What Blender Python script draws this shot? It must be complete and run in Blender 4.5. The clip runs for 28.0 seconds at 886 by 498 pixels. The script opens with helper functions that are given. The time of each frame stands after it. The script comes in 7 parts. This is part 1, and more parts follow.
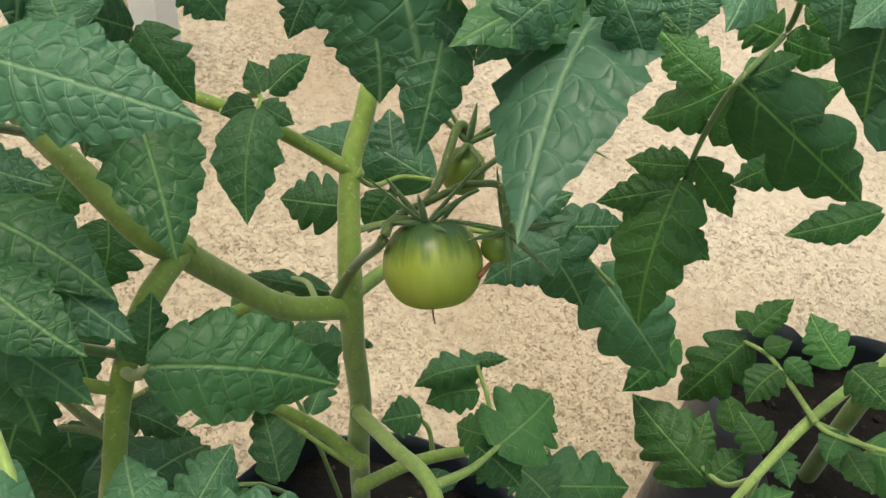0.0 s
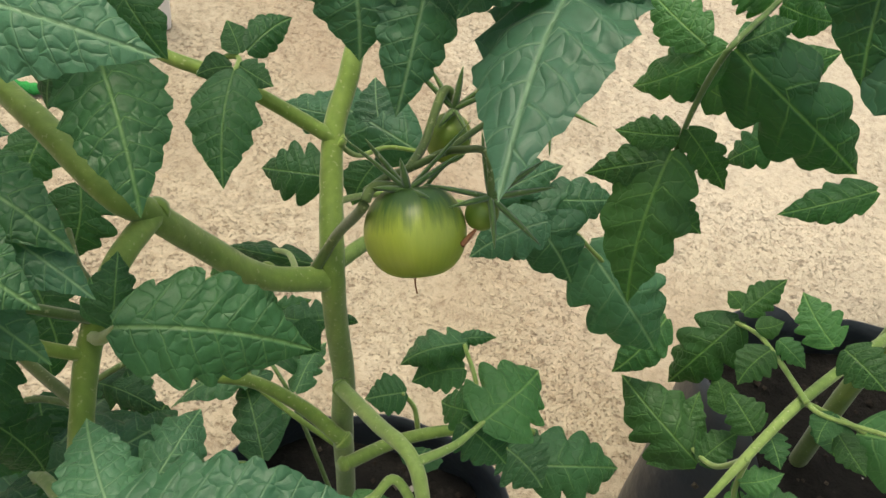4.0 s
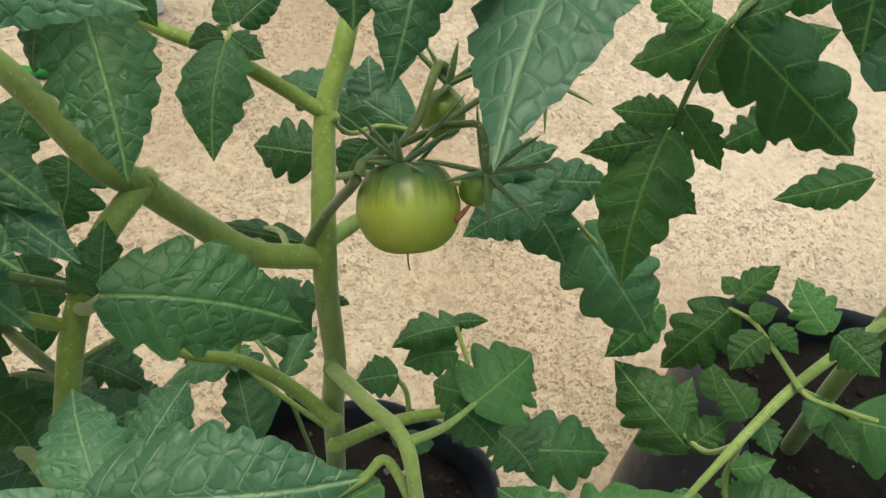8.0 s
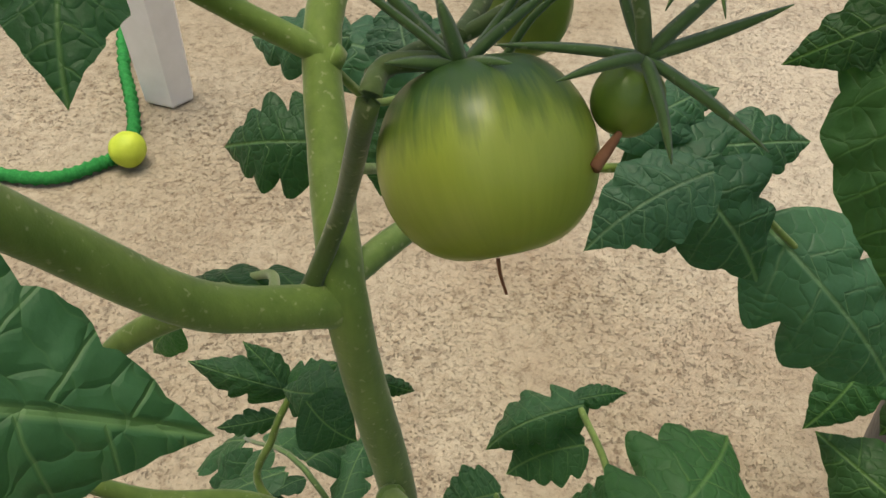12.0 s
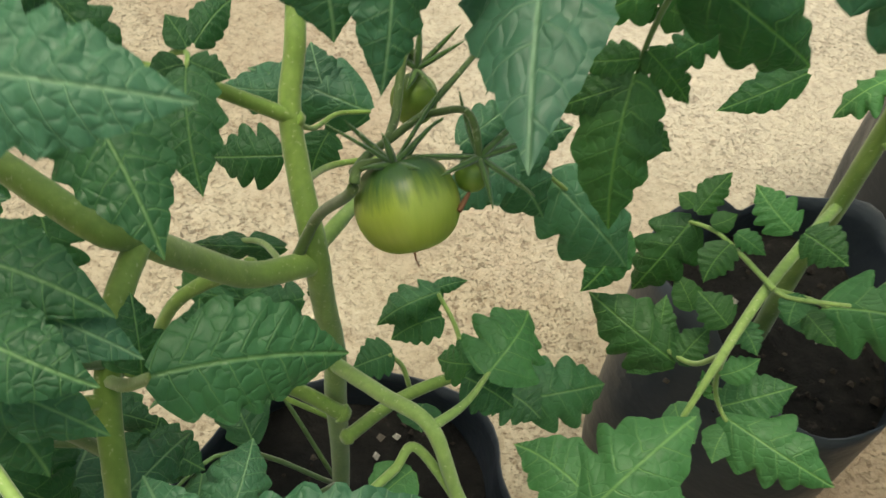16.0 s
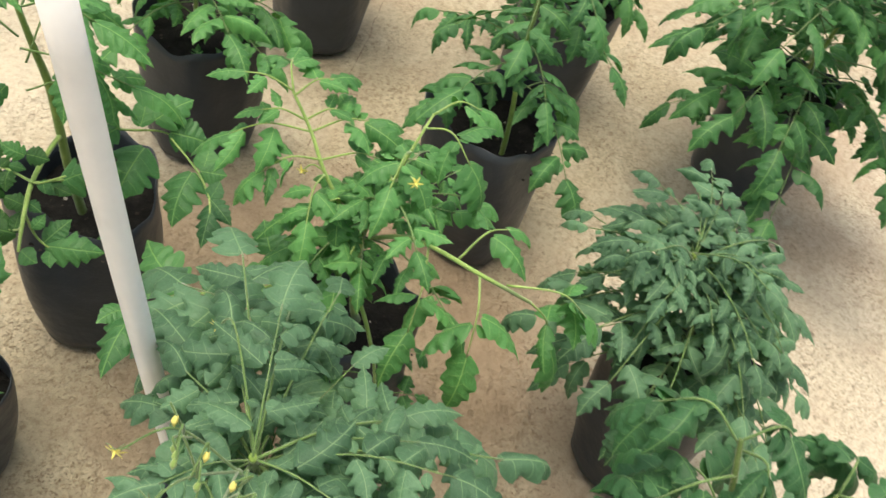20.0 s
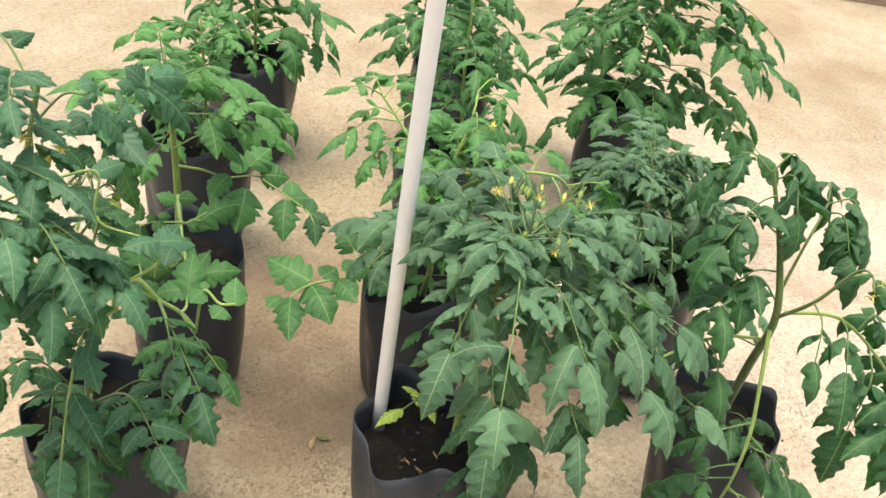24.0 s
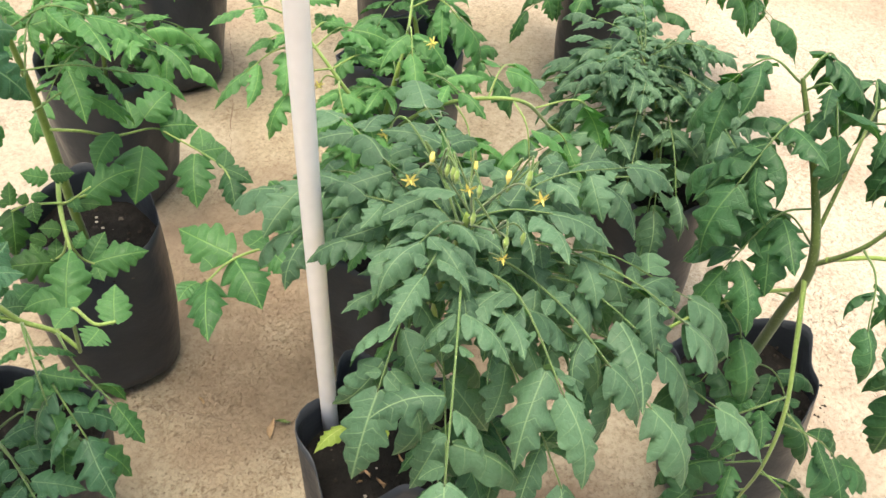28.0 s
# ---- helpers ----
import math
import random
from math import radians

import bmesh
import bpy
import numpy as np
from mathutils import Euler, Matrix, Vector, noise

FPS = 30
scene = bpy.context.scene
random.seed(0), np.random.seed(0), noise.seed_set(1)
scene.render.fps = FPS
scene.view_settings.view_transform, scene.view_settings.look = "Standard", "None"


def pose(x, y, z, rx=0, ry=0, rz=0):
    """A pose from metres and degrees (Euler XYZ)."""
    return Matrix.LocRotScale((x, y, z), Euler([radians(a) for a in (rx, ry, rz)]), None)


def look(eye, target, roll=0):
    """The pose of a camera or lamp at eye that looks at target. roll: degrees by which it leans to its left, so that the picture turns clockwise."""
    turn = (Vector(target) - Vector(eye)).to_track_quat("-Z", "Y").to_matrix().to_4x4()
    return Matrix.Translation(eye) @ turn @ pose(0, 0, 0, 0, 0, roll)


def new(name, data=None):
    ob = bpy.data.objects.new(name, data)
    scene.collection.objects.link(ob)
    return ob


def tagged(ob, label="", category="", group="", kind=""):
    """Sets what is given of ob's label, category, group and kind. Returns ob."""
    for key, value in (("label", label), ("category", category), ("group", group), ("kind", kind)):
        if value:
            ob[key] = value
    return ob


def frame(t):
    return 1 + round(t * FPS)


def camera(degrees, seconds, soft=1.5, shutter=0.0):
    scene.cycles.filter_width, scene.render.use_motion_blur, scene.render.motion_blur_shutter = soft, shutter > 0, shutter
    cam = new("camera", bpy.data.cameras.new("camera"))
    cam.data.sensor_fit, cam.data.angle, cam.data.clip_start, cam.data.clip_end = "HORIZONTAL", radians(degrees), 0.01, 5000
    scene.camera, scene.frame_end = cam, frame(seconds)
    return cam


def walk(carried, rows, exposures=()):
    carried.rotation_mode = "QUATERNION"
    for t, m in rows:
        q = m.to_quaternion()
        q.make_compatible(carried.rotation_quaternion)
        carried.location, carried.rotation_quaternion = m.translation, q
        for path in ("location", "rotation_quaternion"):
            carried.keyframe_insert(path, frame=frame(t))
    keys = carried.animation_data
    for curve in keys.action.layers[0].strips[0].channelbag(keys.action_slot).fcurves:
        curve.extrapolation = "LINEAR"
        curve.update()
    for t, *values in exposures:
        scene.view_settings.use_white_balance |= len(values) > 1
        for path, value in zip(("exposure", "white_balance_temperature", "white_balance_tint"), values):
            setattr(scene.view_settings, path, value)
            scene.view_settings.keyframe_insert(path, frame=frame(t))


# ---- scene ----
cam = camera(52.5, 28.0, shutter=0.2)
PATH = [
    (0, (0.05, 0.06, 1.022), (0.19, 1.374, -0.48), 12.0),
    (0.5, (0.043, 0.062, 1.019), (0.205, 1.373, -0.483), 13.6),
    (1, (0.049, 0.063, 1.017), (0.201, 1.373, -0.486), 12.5),
    (1.5, (0.049, 0.063, 1.014), (0.198, 1.373, -0.49), 12.7),
    (2, (0.053, 0.064, 1.015), (0.201, 1.371, -0.492), 12.5),
    (2.5, (0.053, 0.061, 1.011), (0.199, 1.362, -0.501), 12.7),
    (3, (0.053, 0.061, 1.01), (0.201, 1.36, -0.503), 13.0),
    (3.5, (0.056, 0.061, 1.009), (0.207, 1.358, -0.507), 13.0),
    (5.5, (0.058, 0.059, 1.006), (0.224, 1.356, -0.507), 13.1),
    (6, (0.059, 0.057, 1.006), (0.226, 1.352, -0.509), 13.0),
    (6.5, (0.061, 0.058, 1.003), (0.232, 1.35, -0.513), 13.5),
    (7, (0.059, 0.059, 1.002), (0.231, 1.347, -0.519), 13.9),
    (7.5, (0.058, 0.06, 1.001), (0.236, 1.341, -0.524), 14.4),
    (8, (0.058, 0.059, 1.0), (0.232, 1.343, -0.524), 14.2),
    (8.5, (0.056, 0.056, 1.0), (0.233, 1.339, -0.524), 14.5),
    (9, (0.052, 0.055, 1.0), (0.23, 1.343, -0.52), 14.4),
    (9.5, (0.05, 0.056, 1.001), (0.231, 1.344, -0.519), 14.7),
    (10, (0.048, 0.074, 0.973), (0.171, 1.366, -0.549), 12.4),
    (10.5, (0.054, 0.106, 0.933), (0.148, 1.41, -0.58), 9.2),
    (11, (0.0502, 0.146, 0.8854), (0.1339, 1.4422, -0.6354), 6.8),
    (11.5, (0.0623, 0.1666, 0.844), (0.0605, 1.5435, -0.6066), 1.3),
    (12, (0.0665, 0.1737, 0.8352), (0.0565, 1.5953, -0.5716), 1.3),
    (12.5, (0.0635, 0.1787, 0.8392), (0.0895, 1.598, -0.5697), 3.5),
    (14.5, (0.061, 0.1724, 0.8601), (0.1394, 1.6011, -0.5372), 6.9),
    (15, (0.0572, 0.148, 0.8856), (0.2069, 1.5558, -0.527), 9.2),
    (15.5, (0.035, 0.1076, 0.9215), (0.2807, 1.3181, -0.6515), 8.8),
    (16, (0.019, 0.0832, 1.0074), (0.391, 1.2342, -0.5853), 11.6),
    (16.5, (0.016, 0.055, 1.13), (0.487, 1.03, -0.551), 16.0),
    (17, (0.012, 0.0, 1.251), (0.564, 0.802, -0.496), 18.7),
    (17.5, (0.0086, -0.0531, 1.3774), (0.6672, 0.7220, -0.3444), 20.15),
    (18, (0.0175, -0.1131, 1.4562), (0.7969, 0.6475, -0.2213), 22.28),
    (18.5, (-0.0088, -0.1731, 1.5214), (0.9616, 0.4635, -0.1078), 24.39),
    (19, (-0.0072, -0.2539, 1.5688), (1.0635, 0.3937, 0.0082), 22.64),
    (19.5, (-0.0057, -0.4370, 1.6002), (1.0628, 0.3038, 0.0812), 19.81),
    (20, (-0.0483, -0.5794, 1.6272), (1.1014, 0.0916, 0.1340), 19.18),
    (20.5, (-0.1526, -0.6088, 1.6297), (1.1405, -0.0144, 0.2247), 16.61),
    (22.5, (-0.5666, -0.5576, 1.5534), (0.9956, -0.0021, 0.4355), 8.00),
    (23, (-0.6757, -0.5588, 1.5350), (0.8955, -0.0478, 0.4096), 9.41),
    (23.5, (-0.7944, -0.5536, 1.5296), (0.8068, -0.0690, 0.4342), 9.13),
    (24, (-0.8568, -0.5280, 1.5390), (0.7316, -0.0318, 0.4307), 11.45),
    (24.5, (-0.9169, -0.4723, 1.5437), (0.6925, -0.0181, 0.4466), 11.45),
    (25, (-0.9778, -0.3820, 1.5273), (0.6728, -0.0742, 0.4393), 11.19),
    (25.5, (-1.0139, -0.3152, 1.5215), (0.6508, -0.0866, 0.4361), 11.86),
    (26, (-1.0217, -0.2953, 1.5147), (0.6520, -0.0913, 0.4392), 11.04),
    (26.5, (-0.9616, -0.3063, 1.4891), (0.6930, -0.1091, 0.3824), 8.56),
    (27, (-0.8131, -0.3850, 1.4864), (0.7894, -0.0934, 0.3266), 6.35),
    (27.5, (-0.6028, -0.4850, 1.4865), (0.8824, -0.0659, 0.2152), 5.74),
    (28, (-0.4762, -0.4935, 1.4612), (0.9479, -0.0666, 0.1229), 6.19),
]
EXPOSURE = [(0, 0.74, 5), (7, 0.66, 5), (9.5, 0.64, 5), (11, 0.50, 7), (12.5, 0.28, 7), (15, 0.38, 6), (16, 0.66, -2), (17, 1.12, -2), (17.5, 1.18, -2), (18.5, 0.80, -1), (19, 0.66, 0), (20, 0.94, 3), (23, 1.08, 8), (24, 1.16, 8), (26, 1.12, 9), (28, 1.28, 9)]
walk(cam, [(t, look(eye, target, roll)) for t, eye, target, roll in PATH], [(t, stops, 6950, tint) for t, stops, tint in EXPOSURE])

# ---- light ----
sky_world = bpy.data.worlds.new("sky")
scene.world = sky_world
sky_world.use_nodes = True
wn = sky_world.node_tree
sky = wn.nodes.new("ShaderNodeTexSky")
sky.sky_type, sky.sun_disc = "NISHITA", False
sky.sun_elevation, sky.sun_rotation = radians(82), radians(-59)
sky.air_density, sky.dust_density, sky.ozone_density = 1.0, 7.0, 0.2
wn.links.new(sky.outputs[0], wn.nodes["Background"].inputs[0])
wn.nodes["Background"].inputs[1].default_value = 0.12
sun_data = bpy.data.lights.new("sun", "SUN")
sun_data.energy, sun_data.angle, sun_data.color = 1.6, radians(38), (1.0, 0.93, 0.80)
sun = new("sun", sun_data)
sun.matrix_world = look((-0.5, 0.3, 4.2), (0.0, 0.0, 0.0))

# ---- materials ----


def material(name, rough=0.6, metal=0.0, spec=0.5):
    m = bpy.data.materials.new(name)
    m.use_nodes = True
    b = m.node_tree.nodes["Principled BSDF"]
    b.inputs["Roughness"].default_value = rough
    b.inputs["Metallic"].default_value = metal
    b.inputs["Specular IOR Level"].default_value = spec
    return m, m.node_tree, b


def node(nt, kind, **values):
    n = nt.nodes.new(kind)
    for key, value in values.items():
        n.inputs[key].default_value = value
    return n


def ramp(nt, source, stops):
    r = nt.nodes.new("ShaderNodeValToRGB")
    el = r.color_ramp.elements
    el[0].position, el[0].color = stops[0][0], (*stops[0][1], 1)
    el[1].position, el[1].color = stops[-1][0], (*stops[-1][1], 1)
    for p, c in stops[1:-1]:
        e = el.new(p)
        e.color = (*c, 1)
    nt.links.new(source, r.inputs[0])
    return r.outputs[0]


def mixed(nt, fac, a, b, mode="MIX"):
    m = nt.nodes.new("ShaderNodeMix")
    m.data_type, m.blend_type = "RGBA", mode
    for source, slot in ((fac, 0), (a, 6), (b, 7)):
        if isinstance(source, (int, float)):
            m.inputs[slot].default_value = source
        elif isinstance(source, tuple):
            m.inputs[slot].default_value = (*source, 1)
        else:
            nt.links.new(source, m.inputs[slot])
    return m.outputs[2]


def math_node(nt, op, a, b=0.0, c=0.0):
    m = nt.nodes.new("ShaderNodeMath")
    m.operation = op
    for i, s in enumerate((a, b, c)):
        if isinstance(s, (int, float)):
            m.inputs[i].default_value = s
        else:
            nt.links.new(s, m.inputs[i])
    return m.outputs[0]


def noise_tex(nt, coords, scale, detail=4.0, rough=0.55):
    n = node(nt, "ShaderNodeTexNoise", Scale=scale, Detail=detail, Roughness=rough)
    if coords is not None:
        nt.links.new(coords, n.inputs["Vector"])
    return n.outputs["Fac"]


def bumped(nt, bsdf, height, strength, distance):
    b = node(nt, "ShaderNodeBump", Strength=strength, Distance=distance)
    nt.links.new(height, b.inputs["Height"])
    nt.links.new(b.outputs[0], bsdf.inputs["Normal"])


def coords_of(nt, which="Object"):
    return nt.nodes.new("ShaderNodeTexCoord").outputs[which]


def floor_material():
    m, nt, b = material("weathered_cement", 0.85, 0, 0.25)
    co = coords_of(nt)
    base = ramp(nt, noise_tex(nt, co, 2.0, 7, 0.65), [(0.28, (0.275, 0.228, 0.160)), (0.48, (0.350, 0.302, 0.218)), (0.70, (0.412, 0.366, 0.279))])
    # bright light on one stretch of the yard, painted as a paler tone
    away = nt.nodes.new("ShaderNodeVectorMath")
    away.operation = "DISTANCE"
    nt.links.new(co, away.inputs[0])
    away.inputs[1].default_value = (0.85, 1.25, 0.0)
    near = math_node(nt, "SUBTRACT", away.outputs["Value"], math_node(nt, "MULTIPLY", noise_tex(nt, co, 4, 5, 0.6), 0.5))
    lit_patch = ramp(nt, near, [(0.05, (1, 1, 1)), (0.50, (0, 0, 0))])
    base = mixed(nt, math_node(nt, "MULTIPLY", lit_patch, 0.30), base, (0.53, 0.485, 0.40))
    # brighter daylight at the open side of the yard, painted into the cement
    lit_side = nt.nodes.new("ShaderNodeVectorMath")
    lit_side.operation = "DISTANCE"
    nt.links.new(co, lit_side.inputs[0])
    lit_side.inputs[1].default_value = (1.9, -1.25, 0.0)
    far = math_node(nt, "SUBTRACT", lit_side.outputs["Value"], math_node(nt, "MULTIPLY", noise_tex(nt, co, 2.5, 6, 0.65), 1.0))
    base = mixed(nt, math_node(nt, "MULTIPLY", ramp(nt, far, [(0.2, (1, 1, 1)), (1.6, (0, 0, 0))]), 0.6), base, (0.56, 0.505, 0.425))
    broad = ramp(nt, noise_tex(nt, co, 0.55, 5, 0.6), [(0.52, (0, 0, 0)), (0.70, (1, 1, 1))])
    base = mixed(nt, math_node(nt, "MULTIPLY", broad, 0.5), base, (0.53, 0.475, 0.395))
    fine = ramp(nt, noise_tex(nt, co, 55, 8, 0.8), [(0.30, (0.42, 0.37, 0.32)), (0.50, (0.97, 0.97, 0.97)), (0.72, (1.2, 1.2, 1.2))])
    col = mixed(nt, 0.75, base, fine, "MULTIPLY")
    zones = ramp(nt, noise_tex(nt, co, 4.5, 4, 0.6), [(0.36, (0.25, 0.25, 0.25)), (0.62, (1, 1, 1))])
    pebble = node(nt, "ShaderNodeTexVoronoi", Scale=150.0, Randomness=1.0)
    pebble.voronoi_dimensions = "2D"
    nt.links.new(co, pebble.inputs["Vector"])
    shade = nt.nodes.new("ShaderNodeSeparateXYZ")
    nt.links.new(pebble.outputs["Color"], shade.inputs[0])
    col = mixed(nt, math_node(nt, "MULTIPLY", zones, 0.8), col, mixed(nt, 1.0, col, ramp(nt, shade.outputs[0], [(0.0, (0.74, 0.69, 0.63)), (0.3, (0.95, 0.95, 0.95)), (1.0, (1.10, 1.09, 1.08))]), "MULTIPLY"))
    pits = ramp(nt, noise_tex(nt, co, 130, 4, 0.62), [(0.33, (1, 1, 1)), (0.43, (0, 0, 0))])
    grit = ramp(nt, noise_tex(nt, co, 240, 3, 0.6), [(0.32, (1, 1, 1)), (0.40, (0, 0, 0))])
    holes = mixed(nt, 1.0, mixed(nt, 1.0, pits, grit, "LIGHTEN"), zones, "MULTIPLY")
    col = mixed(nt, math_node(nt, "MULTIPLY", holes, 0.7), col, (0.17, 0.118, 0.08))
    stain = ramp(nt, noise_tex(nt, co, 1.3, 5, 0.6), [(0.50, (0, 0, 0)), (0.66, (1, 1, 1))])
    col = mixed(nt, math_node(nt, "MULTIPLY", stain, 0.48), col, (0.25, 0.17, 0.115))
    col = mixed(nt, math_node(nt, "MULTIPLY", lit_patch, 0.25), col, (0.51, 0.465, 0.39))
    # brown dirt between the bags, with the plants' shade painted into the same tone
    dirt_shade = nt.nodes.new("ShaderNodeVectorMath")
    dirt_shade.operation = "DISTANCE"
    nt.links.new(co, dirt_shade.inputs[0])
    dirt_shade.inputs[1].default_value = (0.80, 0.20, 0.0)
    # spilt soil and leaf shade, both painted darker between two front bags
    spill_shade = nt.nodes.new("ShaderNodeVectorMath")
    spill_shade.operation = "DISTANCE"
    nt.links.new(co, spill_shade.inputs[0])
    spill_shade.inputs[1].default_value = (0.46, -0.52, 0.0)
    nearest = math_node(nt, "MINIMUM", dirt_shade.outputs["Value"], math_node(nt, "ADD", math_node(nt, "MULTIPLY", spill_shade.outputs["Value"], 1.8), 0.15))
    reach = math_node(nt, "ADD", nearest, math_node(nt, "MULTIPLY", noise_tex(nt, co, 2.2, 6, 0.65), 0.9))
    earth_shade = ramp(nt, reach, [(0.80, (1, 1, 1)), (1.60, (0, 0, 0))])
    earth_shade = mixed(nt, 1.0, earth_shade, ramp(nt, noise_tex(nt, co, 7, 6, 0.7), [(0.30, (0.45, 0.45, 0.45)), (0.60, (1, 1, 1))]), "MULTIPLY")
    col = mixed(nt, math_node(nt, "MULTIPLY", earth_shade, 0.70), col, (0.180, 0.124, 0.084))
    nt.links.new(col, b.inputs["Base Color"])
    h = math_node(nt, "SUBTRACT", noise_tex(nt, co, 60, 6, 0.75), math_node(nt, "MULTIPLY", holes, 0.9))
    bumped(nt, b, h, 0.8, 0.005)
    return m


def leaf_material(name, dark, light, vein, gloss=0.43):
    m, nt, b = material(name, gloss, 0, 0.36)
    uv = nt.nodes.new("ShaderNodeUVMap").outputs[0]
    sep = nt.nodes.new("ShaderNodeSeparateXYZ")
    nt.links.new(uv, sep.inputs[0])
    co = coords_of(nt)
    across = math_node(nt, "ABSOLUTE", math_node(nt, "SUBTRACT", sep.outputs[0], 0.5))
    wander = math_node(nt, "MULTIPLY", math_node(nt, "SUBTRACT", noise_tex(nt, co, 9, 2), 0.5), 0.22)
    rows = math_node(nt, "ABSOLUTE", math_node(nt, "SUBTRACT", math_node(nt, "FRACT", math_node(nt, "ADD", sep.outputs[1], wander)), 0.5))
    mid = ramp(nt, across, [(0.004, (1, 1, 1)), (0.013, (0, 0, 0))])
    lat = ramp(nt, rows, [(0.0, (0.85, 0.85, 0.85)), (0.05, (0, 0, 0))])
    lat = mixed(nt, 1.0, lat, ramp(nt, across, [(0.03, (1, 1, 1)), (0.26, (0.1, 0.1, 0.1))]), "MULTIPLY")
    veins = mixed(nt, 1.0, mid, lat, "LIGHTEN")
    rnd = nt.nodes.new("ShaderNodeObjectInfo").outputs["Random"]
    tone = math_node(nt, "ADD", math_node(nt, "MULTIPLY", rnd, 0.6), math_node(nt, "MULTIPLY", noise_tex(nt, co, 3.0, 4), 0.5))
    col = ramp(nt, tone, [(0.15, dark), (0.90, light)])
    col = mixed(nt, 0.35, col, ramp(nt, noise_tex(nt, co, 22, 5, 0.65), [(0.3, (0.6, 0.62, 0.5)), (0.75, (1.25, 1.22, 1.3))]), "MULTIPLY")
    # soft blisters between the small veins
    bent = nt.nodes.new("ShaderNodeVectorMath")
    bent.operation = "ADD"
    nt.links.new(co, bent.inputs[0])
    push = node(nt, "ShaderNodeTexNoise", Scale=7.0, Detail=2.0)
    nt.links.new(co, push.inputs["Vector"])
    scaled = nt.nodes.new("ShaderNodeVectorMath")
    scaled.operation = "SCALE"
    nt.links.new(push.outputs["Color"], scaled.inputs[0])
    scaled.inputs["Scale"].default_value = 0.13
    nt.links.new(scaled.outputs[0], bent.inputs[1])
    cells = node(nt, "ShaderNodeTexVoronoi", Scale=13.0, Randomness=1.0)
    cells.feature, cells.voronoi_dimensions = "DISTANCE_TO_EDGE", "2D"
    nt.links.new(bent.outputs[0], cells.inputs["Vector"])
    puff = ramp(nt, cells.outputs["Distance"], [(0.0, (0, 0, 0)), (0.05, (0.38, 0.38, 0.38)), (0.16, (0.78, 0.78, 0.78)), (0.42, (1, 1, 1))])
    net = ramp(nt, cells.outputs["Distance"], [(0.0, (1, 1, 1)), (0.035, (0, 0, 0))])
    col = mixed(nt, math_node(nt, "MULTIPLY", net, 0.10), col, vein)
    col = mixed(nt, math_node(nt, "MULTIPLY", veins, 0.56), col, vein)
    nt.links.new(col, b.inputs["Base Color"])
    nt.links.new(ramp(nt, noise_tex(nt, co, 9, 4), [(0.3, (gloss - 0.06,) * 3), (0.7, (gloss + 0.14,) * 3)]), b.inputs["Roughness"])
    b.inputs["Sheen Weight"].default_value = 0.03
    b.inputs["Sheen Roughness"].default_value = 0.5
    b.inputs["Sheen Tint"].default_value = (0.8, 1.0, 0.9, 1)
    h = math_node(nt, "ADD", puff, math_node(nt, "MULTIPLY", noise_tex(nt, co, 60, 3), 0.25))
    h = math_node(nt, "SUBTRACT", h, math_node(nt, "MULTIPLY", veins, 1.6))
    bumped(nt, b, h, 0.42, 0.0012)
    # light that passes through the blade
    trans = node(nt, "ShaderNodeBsdfTranslucent")
    nt.links.new(mixed(nt, 1.0, col, (1.3, 1.9, 0.6), "MULTIPLY"), trans.inputs[0])
    mix = node(nt, "ShaderNodeMixShader", Fac=0.25)
    nt.links.new(b.outputs[0], mix.inputs[1])
    nt.links.new(trans.outputs[0], mix.inputs[2])
    nt.links.new(mix.outputs[0], nt.nodes["Material Output"].inputs[0])
    return m


def stem_material(name, a, c):
    m, nt, b = material(name, 0.58, 0, 0.35)
    co = coords_of(nt)
    col = ramp(nt, noise_tex(nt, co, 22, 4, 0.55), [(0.3, a), (0.7, c)])
    streak = nt.nodes.new("ShaderNodeMapping")
    streak.inputs["Scale"].default_value = (1, 1, 0.12)
    nt.links.new(co, streak.inputs["Vector"])
    col = mixed(nt, 0.5, col, mixed(nt, 1.0, col, ramp(nt, noise_tex(nt, streak.outputs["Vector"], 260, 4, 0.6), [(0.3, (0.62, 0.70, 0.55)), (0.7, (1.25, 1.20, 1.2))]), "MULTIPLY"))
    spots = ramp(nt, noise_tex(nt, co, 420, 2, 0.5), [(0.64, (0, 0, 0)), (0.72, (1, 1, 1))])
    col = mixed(nt, math_node(nt, "MULTIPLY", spots, 0.4), col, (0.55, 0.57, 0.34))
    nt.links.new(col, b.inputs["Base Color"])
    b.inputs["Subsurface Weight"].default_value = 0.12
    b.inputs["Subsurface Radius"].default_value = (0.004, 0.006, 0.002)
    b.inputs["Sheen Weight"].default_value = 0.3
    bumped(nt, b, noise_tex(nt, co, 180, 4, 0.65), 0.3, 0.001)
    return m


def bag_material():
    m, nt, b = material("black_polythene", 0.42, 0, 0.35)
    co = coords_of(nt)
    col = ramp(nt, noise_tex(nt, co, 5, 5, 0.6), [(0.3, (0.026, 0.032, 0.040)), (0.7, (0.048, 0.056, 0.068))])
    dust = ramp(nt, noise_tex(nt, co, 16, 5, 0.65), [(0.52, (0, 0, 0)), (0.85, (1, 1, 1))])
    col = mixed(nt, math_node(nt, "MULTIPLY", dust, 0.14), col, (0.10, 0.10, 0.10))
    nt.links.new(col, b.inputs["Base Color"])
    nt.links.new(ramp(nt, dust, [(0.0, (0.40, 0.40, 0.40)), (1.0, (0.6, 0.6, 0.6))]), b.inputs["Roughness"])
    bumped(nt, b, noise_tex(nt, co, 18, 4, 0.55), 0.55, 0.008)
    return m


